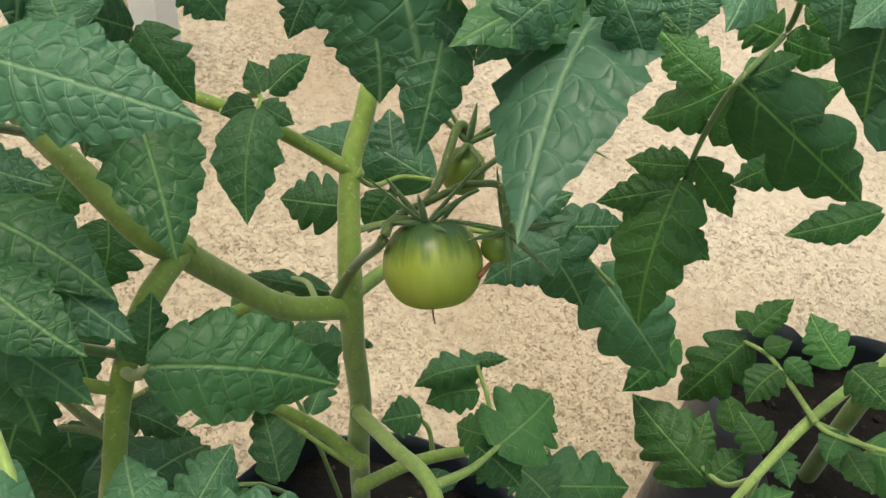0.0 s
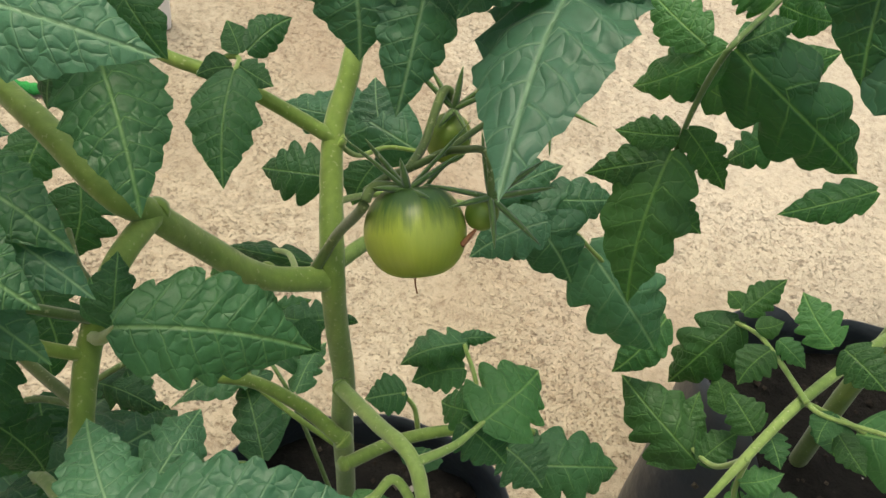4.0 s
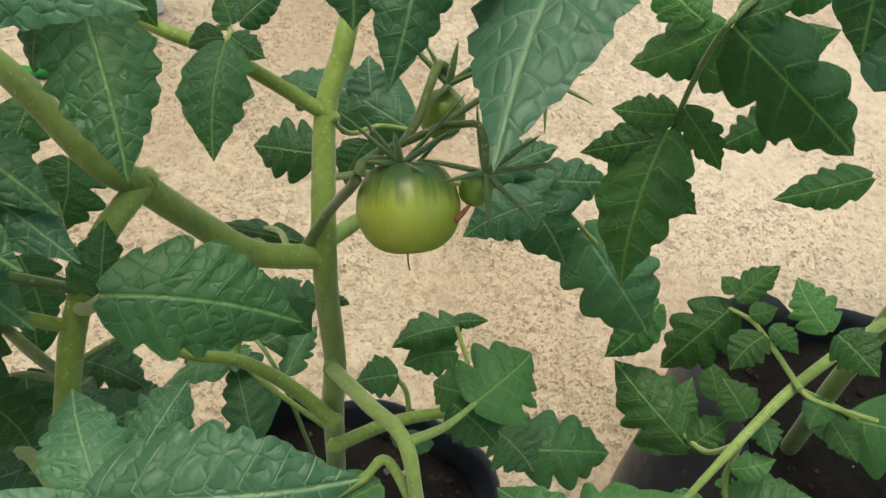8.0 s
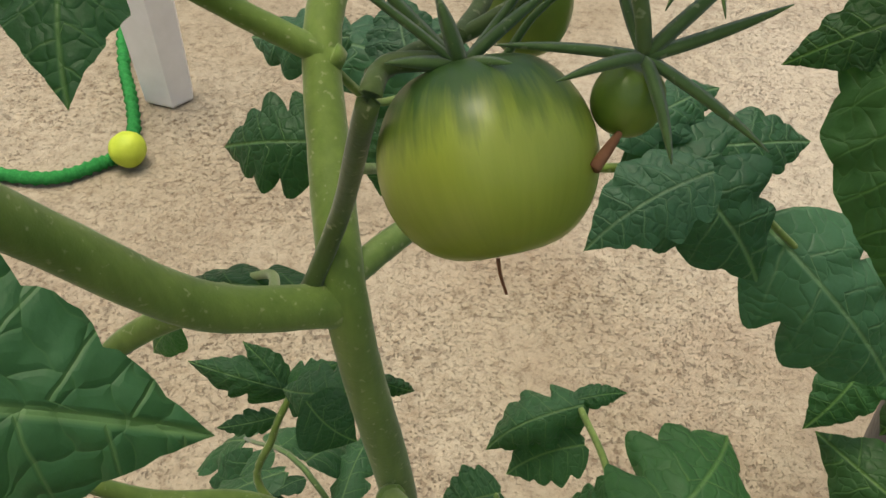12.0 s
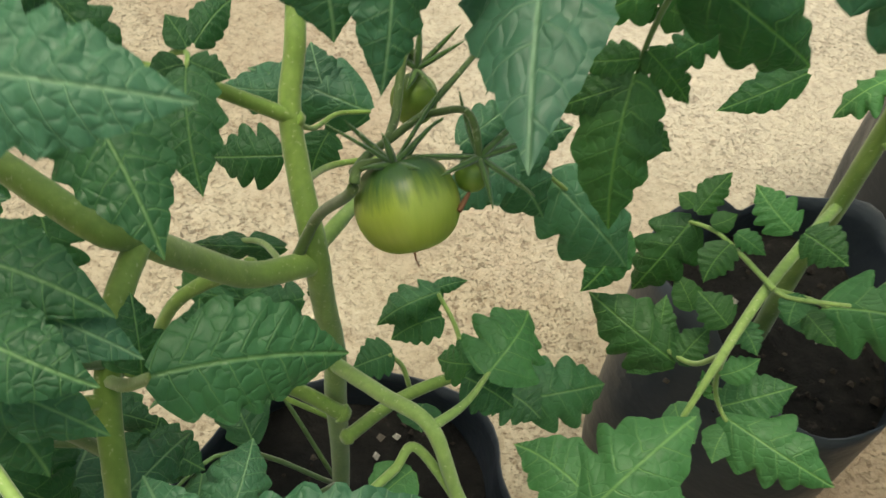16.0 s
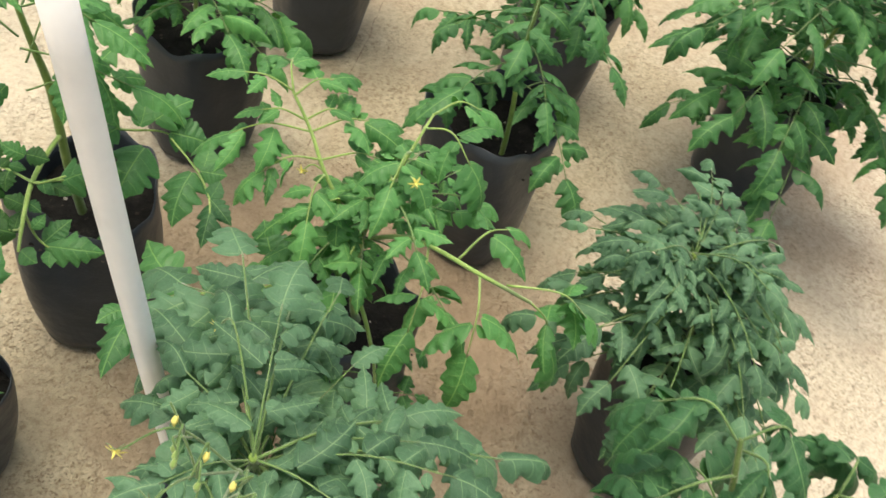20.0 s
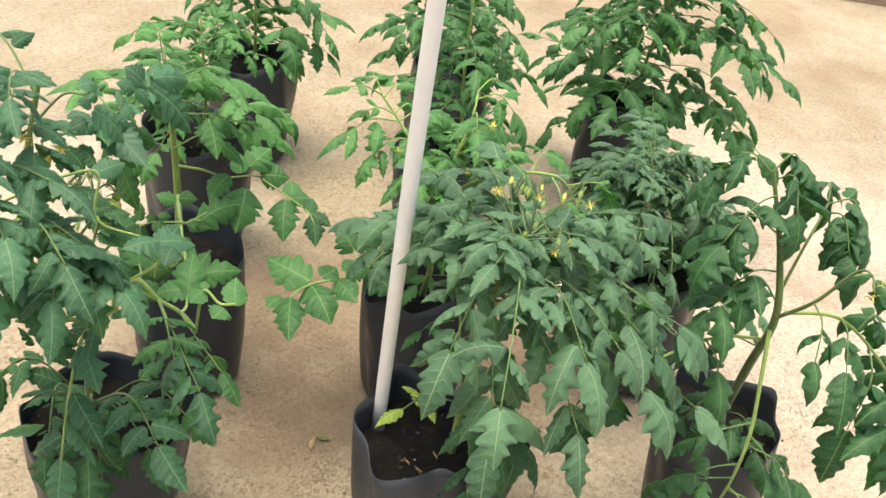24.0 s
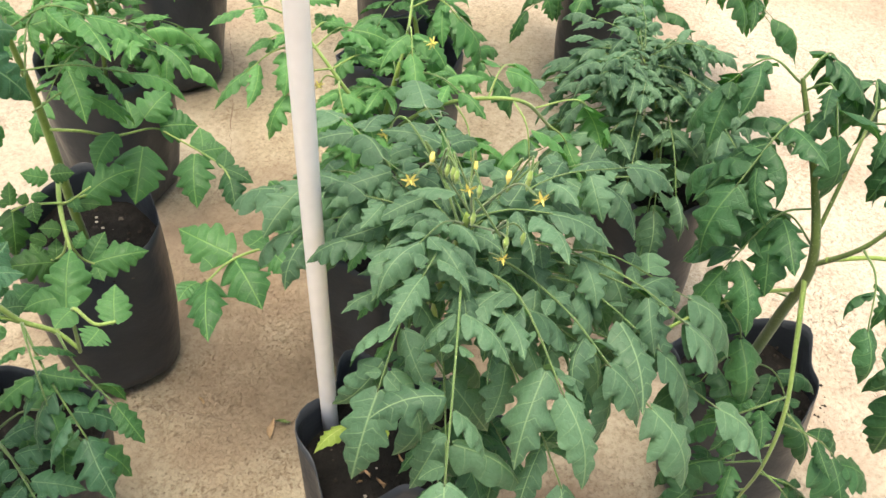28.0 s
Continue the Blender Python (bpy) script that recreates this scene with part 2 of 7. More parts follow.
def soil_material():
    m, nt, b = material("damp_soil", 0.95, 0, 0.2)
    co = coords_of(nt)
    col = ramp(nt, noise_tex(nt, co, 45, 6, 0.7), [(0.3, (0.005, 0.005, 0.005)), (0.62, (0.014, 0.013, 0.012)), (0.80, (0.06, 0.052, 0.045)), (0.86, (0.22, 0.20, 0.18))])
    nt.links.new(col, b.inputs["Base Color"])
    bumped(nt, b, noise_tex(nt, co, 80, 6, 0.7), 0.9, 0.01)
    return m


def grit_material():
    m, nt, b = material("soil_grit", 0.95, 0, 0.2)
    rnd = nt.nodes.new("ShaderNodeNewGeometry").outputs["Random Per Island"]
    col = ramp(nt, rnd, [(0.0, (0.012, 0.010, 0.009)), (0.70, (0.03, 0.025, 0.020)), (0.86, (0.07, 0.058, 0.046)), (0.93, (0.36, 0.34, 0.30))])
    nt.links.new(col, b.inputs["Base Color"])
    return m


def plain(name, a, c, scale, rough, spec=0.5, bump=0.1):
    m, nt, b = material(name, rough, 0, spec)
    co = coords_of(nt)
    nt.links.new(ramp(nt, noise_tex(nt, co, scale, 5, 0.6), [(0.3, a), (0.72, c)]), b.inputs["Base Color"])
    bumped(nt, b, noise_tex(nt, co, scale * 3, 4, 0.6), bump, 0.003)
    return m


def tomato_material(shoulder, flesh, low):
    m, nt, b = material("unripe_tomato_skin", 0.36, 0, 0.45)
    co = coords_of(nt)
    sep = nt.nodes.new("ShaderNodeSeparateXYZ")
    nt.links.new(co, sep.inputs[0])
    ang = math_node(nt, "ARCTAN2", sep.outputs[1], sep.outputs[0])
    wave = nt.nodes.new("ShaderNodeCombineXYZ")
    nt.links.new(math_node(nt, "MULTIPLY", math_node(nt, "SINE", ang), 2.2), wave.inputs[0])
    nt.links.new(math_node(nt, "MULTIPLY", math_node(nt, "COSINE", ang), 2.2), wave.inputs[1])
    nt.links.new(math_node(nt, "MULTIPLY", sep.outputs[2], 14), wave.inputs[2])
    streak = noise_tex(nt, wave.outputs[0], 3.2, 4, 0.6)
    z = math_node(nt, "DIVIDE", sep.outputs[2], 0.0205)
    level = math_node(nt, "ADD", z, math_node(nt, "MULTIPLY", math_node(nt, "SUBTRACT", streak, 0.5), 1.1))
    body = ramp(nt, math_node(nt, "MULTIPLY_ADD", z, 0.5, 0.5), [(0.0, low), (0.7, flesh)])
    col = mixed(nt, ramp(nt, level, [(0.05, (0, 0, 0)), (0.32, (0.55, 0.55, 0.55)), (0.65, (1, 1, 1))]), body, shoulder)
    col = mixed(nt, 0.25, col, ramp(nt, streak, [(0.3, (0.6, 0.7, 0.5)), (0.7, (1.2, 1.2, 1.1))]), "MULTIPLY")
    nt.links.new(col, b.inputs["Base Color"])
    b.inputs["Subsurface Weight"].default_value = 0.2
    b.inputs["Subsurface Radius"].default_value = (0.006, 0.008, 0.002)
    b.inputs["Coat Weight"].default_value = 0.1
    bumped(nt, b, noise_tex(nt, co, 500, 2), 0.04, 0.0006)
    return m


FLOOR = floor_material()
LEAF_BLUE = leaf_material("blue_green_leaf", (0.025, 0.083, 0.042), (0.068, 0.178, 0.098), (0.23, 0.37, 0.21))
LEAF_SLATE = leaf_material("slate_green_leaf", (0.020, 0.066, 0.038), (0.054, 0.140, 0.086), (0.19, 0.31, 0.19))
LEAF_DARK = leaf_material("dark_green_leaf", (0.019, 0.072, 0.027), (0.052, 0.150, 0.060), (0.19, 0.33, 0.13))
LEAF_DEEP = leaf_material("deep_green_leaf", (0.019, 0.070, 0.019), (0.052, 0.144, 0.040), (0.17, 0.32, 0.09))
LEAF_FRESH = leaf_material("fresh_green_leaf", (0.034, 0.120, 0.036), (0.098, 0.268, 0.082), (0.28, 0.47, 0.16))
LEAF_MID = leaf_material("mid_green_leaf", (0.025, 0.094, 0.033), (0.072, 0.203, 0.067), (0.22, 0.40, 0.13))
LEAF_GREY = leaf_material("grey_green_leaf", (0.036, 0.092, 0.050), (0.108, 0.218, 0.126), (0.27, 0.41, 0.215), 0.5)
LEAF_OLD = leaf_material("yellowing_leaf", (0.159, 0.251, 0.039), (0.317, 0.410, 0.093), (0.448, 0.496, 0.189))
STEM = stem_material("green_stem", (0.135, 0.225, 0.036), (0.225, 0.335, 0.070))
STALK_SOFT = stem_material("soft_green_stalk", (0.070, 0.140, 0.034), (0.120, 0.210, 0.060))
STEM_DARK = stem_material("dark_green_stem", (0.060, 0.105, 0.020), (0.105, 0.165, 0.036))
STEM_PALE = stem_material("pale_green_stalk", (0.16, 0.265, 0.060), (0.255, 0.37, 0.105))
CALYX = stem_material("calyx_green", (0.068, 0.140, 0.032), (0.120, 0.215, 0.058))
BAG = bag_material()
SOIL = soil_material()
PVC = plain("white_plastic", (0.83, 0.82, 0.82), (0.90, 0.89, 0.89), 30, 0.42, 0.5, 0.03)
PVC_END = plain("white_plugged_end", (0.80, 0.80, 0.79), (0.9, 0.9, 0.89), 60, 0.7, 0.3, 0.1)
WHITE = plain("bright_white_plastic", (0.80, 0.79, 0.77), (0.88, 0.87, 0.86), 30, 0.45, 0.5, 0.03)
CRUMB = plain("dark_crumb", (0.08, 0.07, 0.06), (0.2, 0.18, 0.16), 90, 0.9)
FLOWER = plain("yellow_petal", (0.66, 0.58, 0.10), (0.78, 0.72, 0.24), 60, 0.6)
TOMATO = tomato_material((0.055, 0.125, 0.030), (0.340, 0.425, 0.068), (0.285, 0.350, 0.045))
TOMATO_SMALL = plain("small_green_fruit", (0.10, 0.19, 0.025), (0.22, 0.30, 0.04), 40, 0.35)
DRY = plain("dry_brown_style", (0.18, 0.07, 0.03), (0.30, 0.14, 0.07), 200, 0.9)
CORD = plain("green_cord_fabric", (0.015, 0.16, 0.035), (0.03, 0.26, 0.06), 160, 0.8, 0.2, 0.5)
BALL = plain("lime_ball_rubber", (0.40, 0.52, 0.03), (0.52, 0.62, 0.06), 50, 0.6)
WALL = plain("weathered_wall", (0.24, 0.185, 0.14), (0.36, 0.29, 0.22), 4, 0.9, 0.2, 0.4)
CRACK = plain("crack_dirt", (0.12, 0.085, 0.06), (0.24, 0.18, 0.13), 60, 0.95)
STRAW = plain("dry_straw", (0.25, 0.165, 0.09), (0.42, 0.31, 0.19), 90, 0.9)
GRIT = grit_material()

# ---- builders ----
PLACED = {}


def mesh_of(name, verts, faces, mat, uvs=None, smooth=True):
    me = bpy.data.meshes.new(name)
    me.from_pydata([tuple(v) for v in verts], [], faces)
    if uvs is not None:
        layer = me.uv_layers.new(name="UVMap")
        idx = np.empty(len(me.loops), dtype=np.int32)
        me.loops.foreach_get("vertex_index", idx)
        layer.data.foreach_set("uv", np.asarray(uvs, dtype=np.float32)[idx].ravel())
    me.polygons.foreach_set("use_smooth", [smooth] * len(me.polygons))
    me.materials.append(mat)
    return me


def thing(name, at, label, category, group="", kind=""):
    ob = new(name)
    ob.location = at
    ob.empty_display_size = 0.05
    PLACED[ob] = Matrix.Translation(at)
    return tagged(ob, label, category, group, kind)


def part(name, me, parent, m=None, label=""):
    """One mesh object under a thing or a part; m is its pose in the world."""
    m = m or Matrix.Translation(PLACED[parent].translation)
    ob = new(name, me)
    ob.parent = parent
    ob.matrix_basis = PLACED[parent].inverted() @ m
    PLACED[ob] = m
    if label:
        ob["label"] = label
    return ob


def alone(name, me, m, label, category, group="", kind=""):
    ob = new(name, me)
    ob.matrix_world = m
    PLACED[ob] = m.copy()
    return tagged(ob, label, category, group, kind)


def glide(points, count):
    """Catmull-Rom through the points."""
    p = [Vector(q) for q in points]
    p = [p[0] * 2 - p[1], *p, p[-1] * 2 - p[-2]]
    n = len(p) - 3
    out = []
    for i in range(count):
        s = i / (count - 1) * n
        k = min(int(s), n - 1)
        f = s - k
        a, b, c, d = p[k : k + 4]
        out.append(0.5 * ((2 * b) + (c - a) * f + (2 * a - 5 * b + 4 * c - d) * f * f + (3 * b - a - 3 * c + d) * f**3))
    return out


def tube(points, radii, mat, sides=8, count=0, origin=None, knobs=0.0, seed=0, domed=False):
    """A round, tapering stalk through the points, with capped ends."""
    rng = random.Random(seed)
    count = count or max(5, 4 * len(points))
    path = glide(points, count)
    origin = Vector(origin) if origin is not None else path[0]
    rs = list(np.interp(np.linspace(0, 1, count), np.linspace(0, 1, len(radii)), radii))
    if domed:
        d0, d1 = (path[1] - path[0]).normalized(), (path[-1] - path[-2]).normalized()
        ends = ((0.92, 0.30), (0.65, 0.75))
        path = [path[0] - d0 * rs[0] * b for a, b in ends[::-1]] + path + [path[-1] + d1 * rs[-1] * b for a, b in ends]
        rs = [rs[0] * a for a, b in ends[::-1]] + rs + [rs[-1] * a for a, b in ends]
        count += 4
    verts, faces = [], []
    ref = Vector((0.31, 0.52, 0.8))
    for i, c in enumerate(path):
        d = (path[min(i + 1, count - 1)] - path[max(i - 1, 0)]).normalized()
        x = d.cross(ref).normalized()
        y = d.cross(x)
        r = rs[i] * (1 + knobs * rng.uniform(-1, 1))
        for k in range(sides):
            a = 2 * math.pi * k / sides
            verts.append(c - origin + (x * math.cos(a) + y * math.sin(a)) * r)
    for i in range(count - 1):
        for k in range(sides):
            k2 = (k + 1) % sides
            faces.append((i * sides + k, i * sides + k2, (i + 1) * sides + k2, (i + 1) * sides + k))
    faces.append(tuple(range(sides))[::-1])
    faces.append(tuple((count - 1) * sides + k for k in range(sides)))
    return mesh_of("stalk", verts, faces, mat), origin


def leaflet_mesh(mat, seed, veins=6, per=7, cols=14, slim=0.29, lobes=0.2, arch=0.10, fold=0.10, quilt=0.013, twist=0.0, basal=0.0, sharp=False):
    """A tomato leaflet along +y from 0 to 1: uneven forward-pointing lobes, sunken midrib, puffed between its side veins."""
    rng = random.Random(seed)
    rows = veins * per
    verts, uvs, faces = [], [], []
    sides = []
    for _ in range(2):
        marks = [0.0]
        for k in range(veins):
            marks.append(marks[-1] + rng.uniform(0.7, 1.3) * (1.25 - 0.5 * k / veins))
        marks = [q / marks[-1] for q in marks]
        depth = [lobes * rng.choice((0.5, 0.85, 1.0, 1.3)) for _ in range(veins)]
        peak = [rng.uniform(0.56, 0.80) for _ in range(veins)]
        form = [rng.uniform(0.95, 1.4) if sharp else rng.uniform(1.5, 2.6) for _ in range(veins)]
        sides.append((marks, depth, peak, form))
    wave, sway, lag = rng.uniform(0, 6.28), rng.uniform(-0.06, 0.06), rng.uniform(0.3, 0.7)
    bend = rng.uniform(-0.4, 1.0) * arch
    for i in range(rows + 1):
        u = i / rows
        full = slim / 0.392 * (u + 0.003) ** 0.46 * max(0.0, 1 - u) ** (0.98 + 0.12 * u)
        for j in range(cols + 1):
            v = 2 * j / cols - 1
            a = abs(v)
            marks, depth, peak, form = sides[0 if v < 0 else 1]
            k = 0
            while k < veins - 1 and u > marks[k + 1]:
                k += 1
            f = (u - marks[k]) / (marks[k + 1] - marks[k])
            g = (f - peak[k]) / (peak[k] if f < peak[k] else 1 - peak[k])
            edge = abs(g) ** form[k]
            # the notch between two lobes takes the mean of their depths
            beside = depth[max(0, k - 1)] if g < 0 else depth[min(veins - 1, k + 1)]
            cut = (depth[k] * 0.6 + beside * 0.4) * (1.15 - 0.75 * u) + basal * math.exp(-(((u - 0.24) / 0.1) ** 2))
            if k == veins - 1:
                cut *= 1 - 0.8 * max(0.0, g)
            if k == 0 and g < 0:
                cut *= 0.35
            tooth = max(0.14, 1 - cut * edge + 0.022 * math.sin(12.6 * f + k) * (1 - edge))
            x = v * full * (1 - (1 - tooth) * a * a)
            y = u + 0.34 * abs(x) * max(0.0, 1 - u) ** 0.5 - 0.045 * a * (1 - u) ** 8
            # side veins leave the midrib slantwise
            line = (y - 0.42 * abs(x) - 0.9 * x * x) * (veins + 1.0) + (lag if v < 0 else 0.0)
            puff = math.cos(6.2832 * line) * math.sin(math.pi * min(1.0, a * 1.02)) ** 0.8
            z = arch * 4 * u * (1 - u) - bend * u * u - fold * a**1.6 * full * 2.4
            z -= quilt * puff * (full / slim) * min(1.0, 4 * u)
            z -= 0.014 * (1 - a) ** 6 * (1 - 0.6 * u)
            z += full / slim * (0.030 * a * a * math.sin(6.5 * u + wave + (0 if v < 0 else 2.2)) + 0.016 * a**4 * math.cos(6.2832 * f + k))
            uvs.append((0.5 + x, line))
            x += sway * 4 * u * (1 - u)
            c, t = math.cos(twist * u), math.sin(twist * u)
            verts.append((x * c - z * t * 0.3, y, z * c + x * t))
    for i in range(rows):
        for j in range(cols):
            q = i * (cols + 1) + j
            faces.append((q, q + 1, q + cols + 2, q + cols + 1))
    return mesh_of("leaflet", verts, faces, mat, uvs)


SHAPES = {}


def shape(mat, kind, n):
    """A shared leaflet mesh: kind names its outline."""
    key = (mat.name, kind, n)
    if key not in SHAPES:
        seed = hash_of(kind) * 31 + n
        opts = {
            "broad": dict(slim=0.29, lobes=0.32, arch=0.09, fold=0.12, veins=5, per=8),
            "ovate": dict(slim=0.285, lobes=0.25, arch=0.10, fold=0.10, veins=7, per=6, cols=16),
            "slim": dict(slim=0.235, lobes=0.20, arch=0.10, fold=0.16, veins=6, per=7),
            "small": dict(slim=0.34, lobes=0.12, arch=0.05, fold=0.10, veins=3, per=8, cols=8),
            "droop": dict(slim=0.27, lobes=0.40, arch=0.22, fold=0.38, veins=5, cols=10, basal=0.15),
            "lobed": dict(slim=0.345, lobes=0.44, arch=0.13, fold=0.18, veins=4, per=10, basal=0.22),
            "toothed": dict(slim=0.27, lobes=0.42, arch=0.12, fold=0.15, veins=5, per=6, cols=8, sharp=True),
            "cleft": dict(slim=0.36, lobes=0.66, arch=0.14, fold=0.18, veins=4, per=8, cols=8, basal=0.25, sharp=True),
            "curled": dict(slim=0.28, lobes=0.50, arch=0.24, fold=0.34, veins=4, per=7, cols=8, sharp=True),
        }[kind]
        opts["twist"] = random.Random(seed).uniform(-0.35, 0.35)
        SHAPES[key] = leaflet_mesh(mat, seed, **opts)
    return SHAPES[key]


def hash_of(word):
    return sum((i + 1) * ord(c) for i, c in enumerate(word))


def blade(parent, base, tip, normal, width, mat, kind="broad", n=0, label=""):
    """A leaflet from base to tip (world), its face towards normal; width relative to its own shape."""
    base, tip = Vector(base), Vector(tip)
    y = tip - base
    length = y.length
    y.normalize()
    z = Vector(normal)
    z = (z - y * z.dot(y)).normalized()
    x = y.cross(z)
    m = Matrix.Identity(4)
    for i in range(3):
        m[i][0], m[i][1], m[i][2], m[i][3] = x[i] * length * width, y[i] * length, z[i] * length, base[i]
    return part("leaflet", shape(mat, kind, n), parent, m, label)


def leaf(plant, points, mat, size, seed, pairs=3, stalk=None, r=0.0018, kinds=("toothed", "cleft", "curled"), hang=0.35, bare=0.35, label=""):
    """A compound leaf: a stalk through the points with leaflets in pairs and one at its end. size: the end leaflet's length."""
    rng = random.Random(seed)
    hang *= rng.choice((0.35, 0.7, 1.0, 1.2))
    me, org = tube(points, [r * 1.15, r * 0.85, r * 0.6], stalk or STALK_SOFT, 6)
    lf = part("leaf", me, plant, Matrix.Translation(org), label)
    path = glide(points, 25)
    up = Vector((0, 0, 1))

    def spot(s):
        i = min(int(s * 24), 23)
        d = (path[i + 1] - path[i]).normalized()
        return path[i].lerp(path[i + 1], s * 24 - i), d

    p, d = spot(1.0)
    aim = (d + Vector((rng.uniform(-0.2, 0.2), rng.uniform(-0.2, 0.2), -hang * rng.uniform(0.5, 1.5)))).normalized()
    blade(lf, p - d * 0.002, p + aim * size, up + d * 0.25, rng.uniform(0.78, 1.05), mat, rng.choice(kinds), rng.randrange(5))
    for k in range(pairs):
        s = bare + (0.93 - bare) * (k + 0.35) / pairs
        for sgn in (-1, 1):
            p, d = spot(min(1, max(0, s + rng.uniform(-0.06, 0.06))))
            side = d.cross(up).normalized() * sgn
            ln = size * (0.66 + 0.28 * (k + 1) / pairs) * rng.uniform(0.72, 1.12)
            aim = (d * rng.uniform(0.15, 0.8) + side * 0.85 - up * hang * rng.uniform(0.1, 2.2)).normalized()
            root = p + aim * ln * 0.12
            nm = up + side * rng.uniform(-0.3, 0.7) + Vector((rng.uniform(-0.7, 0.7), rng.uniform(-0.7, 0.7), 0))
            blade(lf, root, root + aim * ln, nm, rng.uniform(0.72, 1.05), mat, rng.choice(kinds), rng.randrange(5))
            if rng.random() < 0.7:
                q, e = spot(min(1, s + 0.10))
                ln = size * rng.uniform(0.18, 0.36)
                aim = (e * 0.3 + side - up * rng.uniform(0, 0.5)).normalized()
                blade(lf, q + aim * 0.003, q + aim * ln, nm, 1.1, mat, "small", rng.randrange(3))
    return lf


def stalk(plant, name, points, radii, mat, sides=8, label=""):
    """A bare branch or leaf stalk of a plant."""
    if name != "stem":
        points = [Vector(points[0]) - (Vector(points[1]) - Vector(points[0])).normalized() * radii[0] * (0.8 if name == "branch" else 0.3), *points]
        radii = [radii[0] * (1.2 if name == "branch" else 1.0), *[float(q) for q in np.interp(np.linspace(0.12, 1, 9), np.linspace(0, 1, len(radii)), radii)]]
    me, org = tube(points, radii, mat, sides, 7 * len(points), origin=points[0], knobs=0.02, domed=True)
    return part(name, me, plant, Matrix.Translation(org), label)


def sepals(parent, at, axis, length, count, seed, flare=0.9, width=0.11):
    """Long, narrow green sepals that stand off round the top of a fruit."""
    rng = random.Random(seed)
    turn = Vector(axis).normalized().to_track_quat("Z", "Y").to_matrix().to_4x4()
    for k in range(count):
        a = 6.283 * k / count + rng.uniform(-0.25, 0.25)
        ln = length * rng.uniform(0.8, 1.15)
        fl = flare * rng.uniform(0.7, 1.3)
        curl = rng.uniform(-0.2, 0.5)
        d, e = Vector((math.cos(a), math.sin(a), 0)), Vector((-math.sin(a), math.cos(a), 0))
        verts, faces = [], []
        for i in range(9):
            s = i / 8
            c = (d * math.sin(fl * (0.6 + 0.4 * s)) + Vector((0, 0, math.cos(fl * (0.6 + 0.4 * s)) + curl * s * s))) * ln * s
            w = ln * width * (1.05 - s) ** 0.7 * (0.75 + 0.5 * s)
            up = Vector((0, 0, 1)) * ln * 0.02 - d * ln * 0.02
            verts += [c + e * w, c + up * 2, c - e * w, c - up]
        for i in range(8):
            for j in range(4):
                q, p = 4 * i + j, 4 * i + (j + 1) % 4
                faces.append((q, p, p + 4, q + 4))
        faces += [(3, 2, 1, 0), (32, 33, 34, 35)]
        part("sepal", mesh_of("sepal", verts, faces, CALYX), parent, Matrix.Translation(at) @ turn)


def sepal(parent, base, tip, width, droop=0.0):
    """One narrow, pointed sepal from its base to its tip (world), folded along its middle."""
    base, tip = Vector(base), Vector(tip)
    d = tip - base
    e = d.cross(Vector((0, -0.6, 0.8)))
    e = e.normalized() if e.length > 1e-6 else Vector((1, 0, 0))
    n = e.cross(d).normalized()
    verts, faces = [], []
    for i in range(11):
        q = i / 10
        c = d * q + n * (droop * 4 * q * (1 - q) * d.length)
        w = 1.35 * width * (0.6 + 0.8 * q) * (1.02 - q) ** 0.8
        verts += [c + e * w, c + n * w * 0.5, c - e * w, c - n * w * 0.25]
    for i in range(10):
        for j in range(4):
            a, b = 4 * i + j, 4 * i + (j + 1) % 4
            faces.append((a, b, b + 4, a + 4))
    faces += [(3, 2, 1, 0), (40, 41, 42, 43)]
    return part("sepal", mesh_of("sepal", verts, faces, CALYX), parent, Matrix.Translation(base))


def flower(plant, at, facing, size, seed):
    """A yellow star flower with its green sepals."""
    rng = random.Random(seed)
    f = Vector(facing).normalized()
    turn = f.to_track_quat("Z", "Y").to_matrix().to_4x4()
    verts, faces = [], []
    for k in range(6):
        a = 6.283 * k / 6 + rng.uniform(-0.15, 0.15)
        d, e = Vector((math.cos(a), math.sin(a), 0)), Vector((-math.sin(a), math.cos(a), 0))
        n = len(verts)
        lift = rng.uniform(-0.5, 0.1)
        for s, w in ((0.08, 0.10), (0.45, 0.16), (0.8, 0.09), (1.0, 0.01)):
            c = d * s * size + Vector((0, 0, lift * size * s * s))
            verts += [c + e * w * size, c + Vector((0, 0, 0.03 * size)), c - e * w * size]
        for i in range(3):
            b = n + 3 * i
            faces += [(b, b + 1, b + 4, b + 3), (b + 1, b + 2, b + 5, b + 4)]
    me = mesh_of("flower", verts, faces, FLOWER)
    fl = part("flower", me, plant, Matrix.Translation(at) @ turn, "yellow star-shaped tomato flower")
    cone, o = tube([(0, 0, 0), (0, 0, 0.3 * size), (0, 0, 0.75 * size)], [0.14 * size, 0.12 * size, 0.03 * size], FLOWER, 6)
    part("anther_cone", cone, fl, Matrix.Translation(at) @ turn)
    return fl


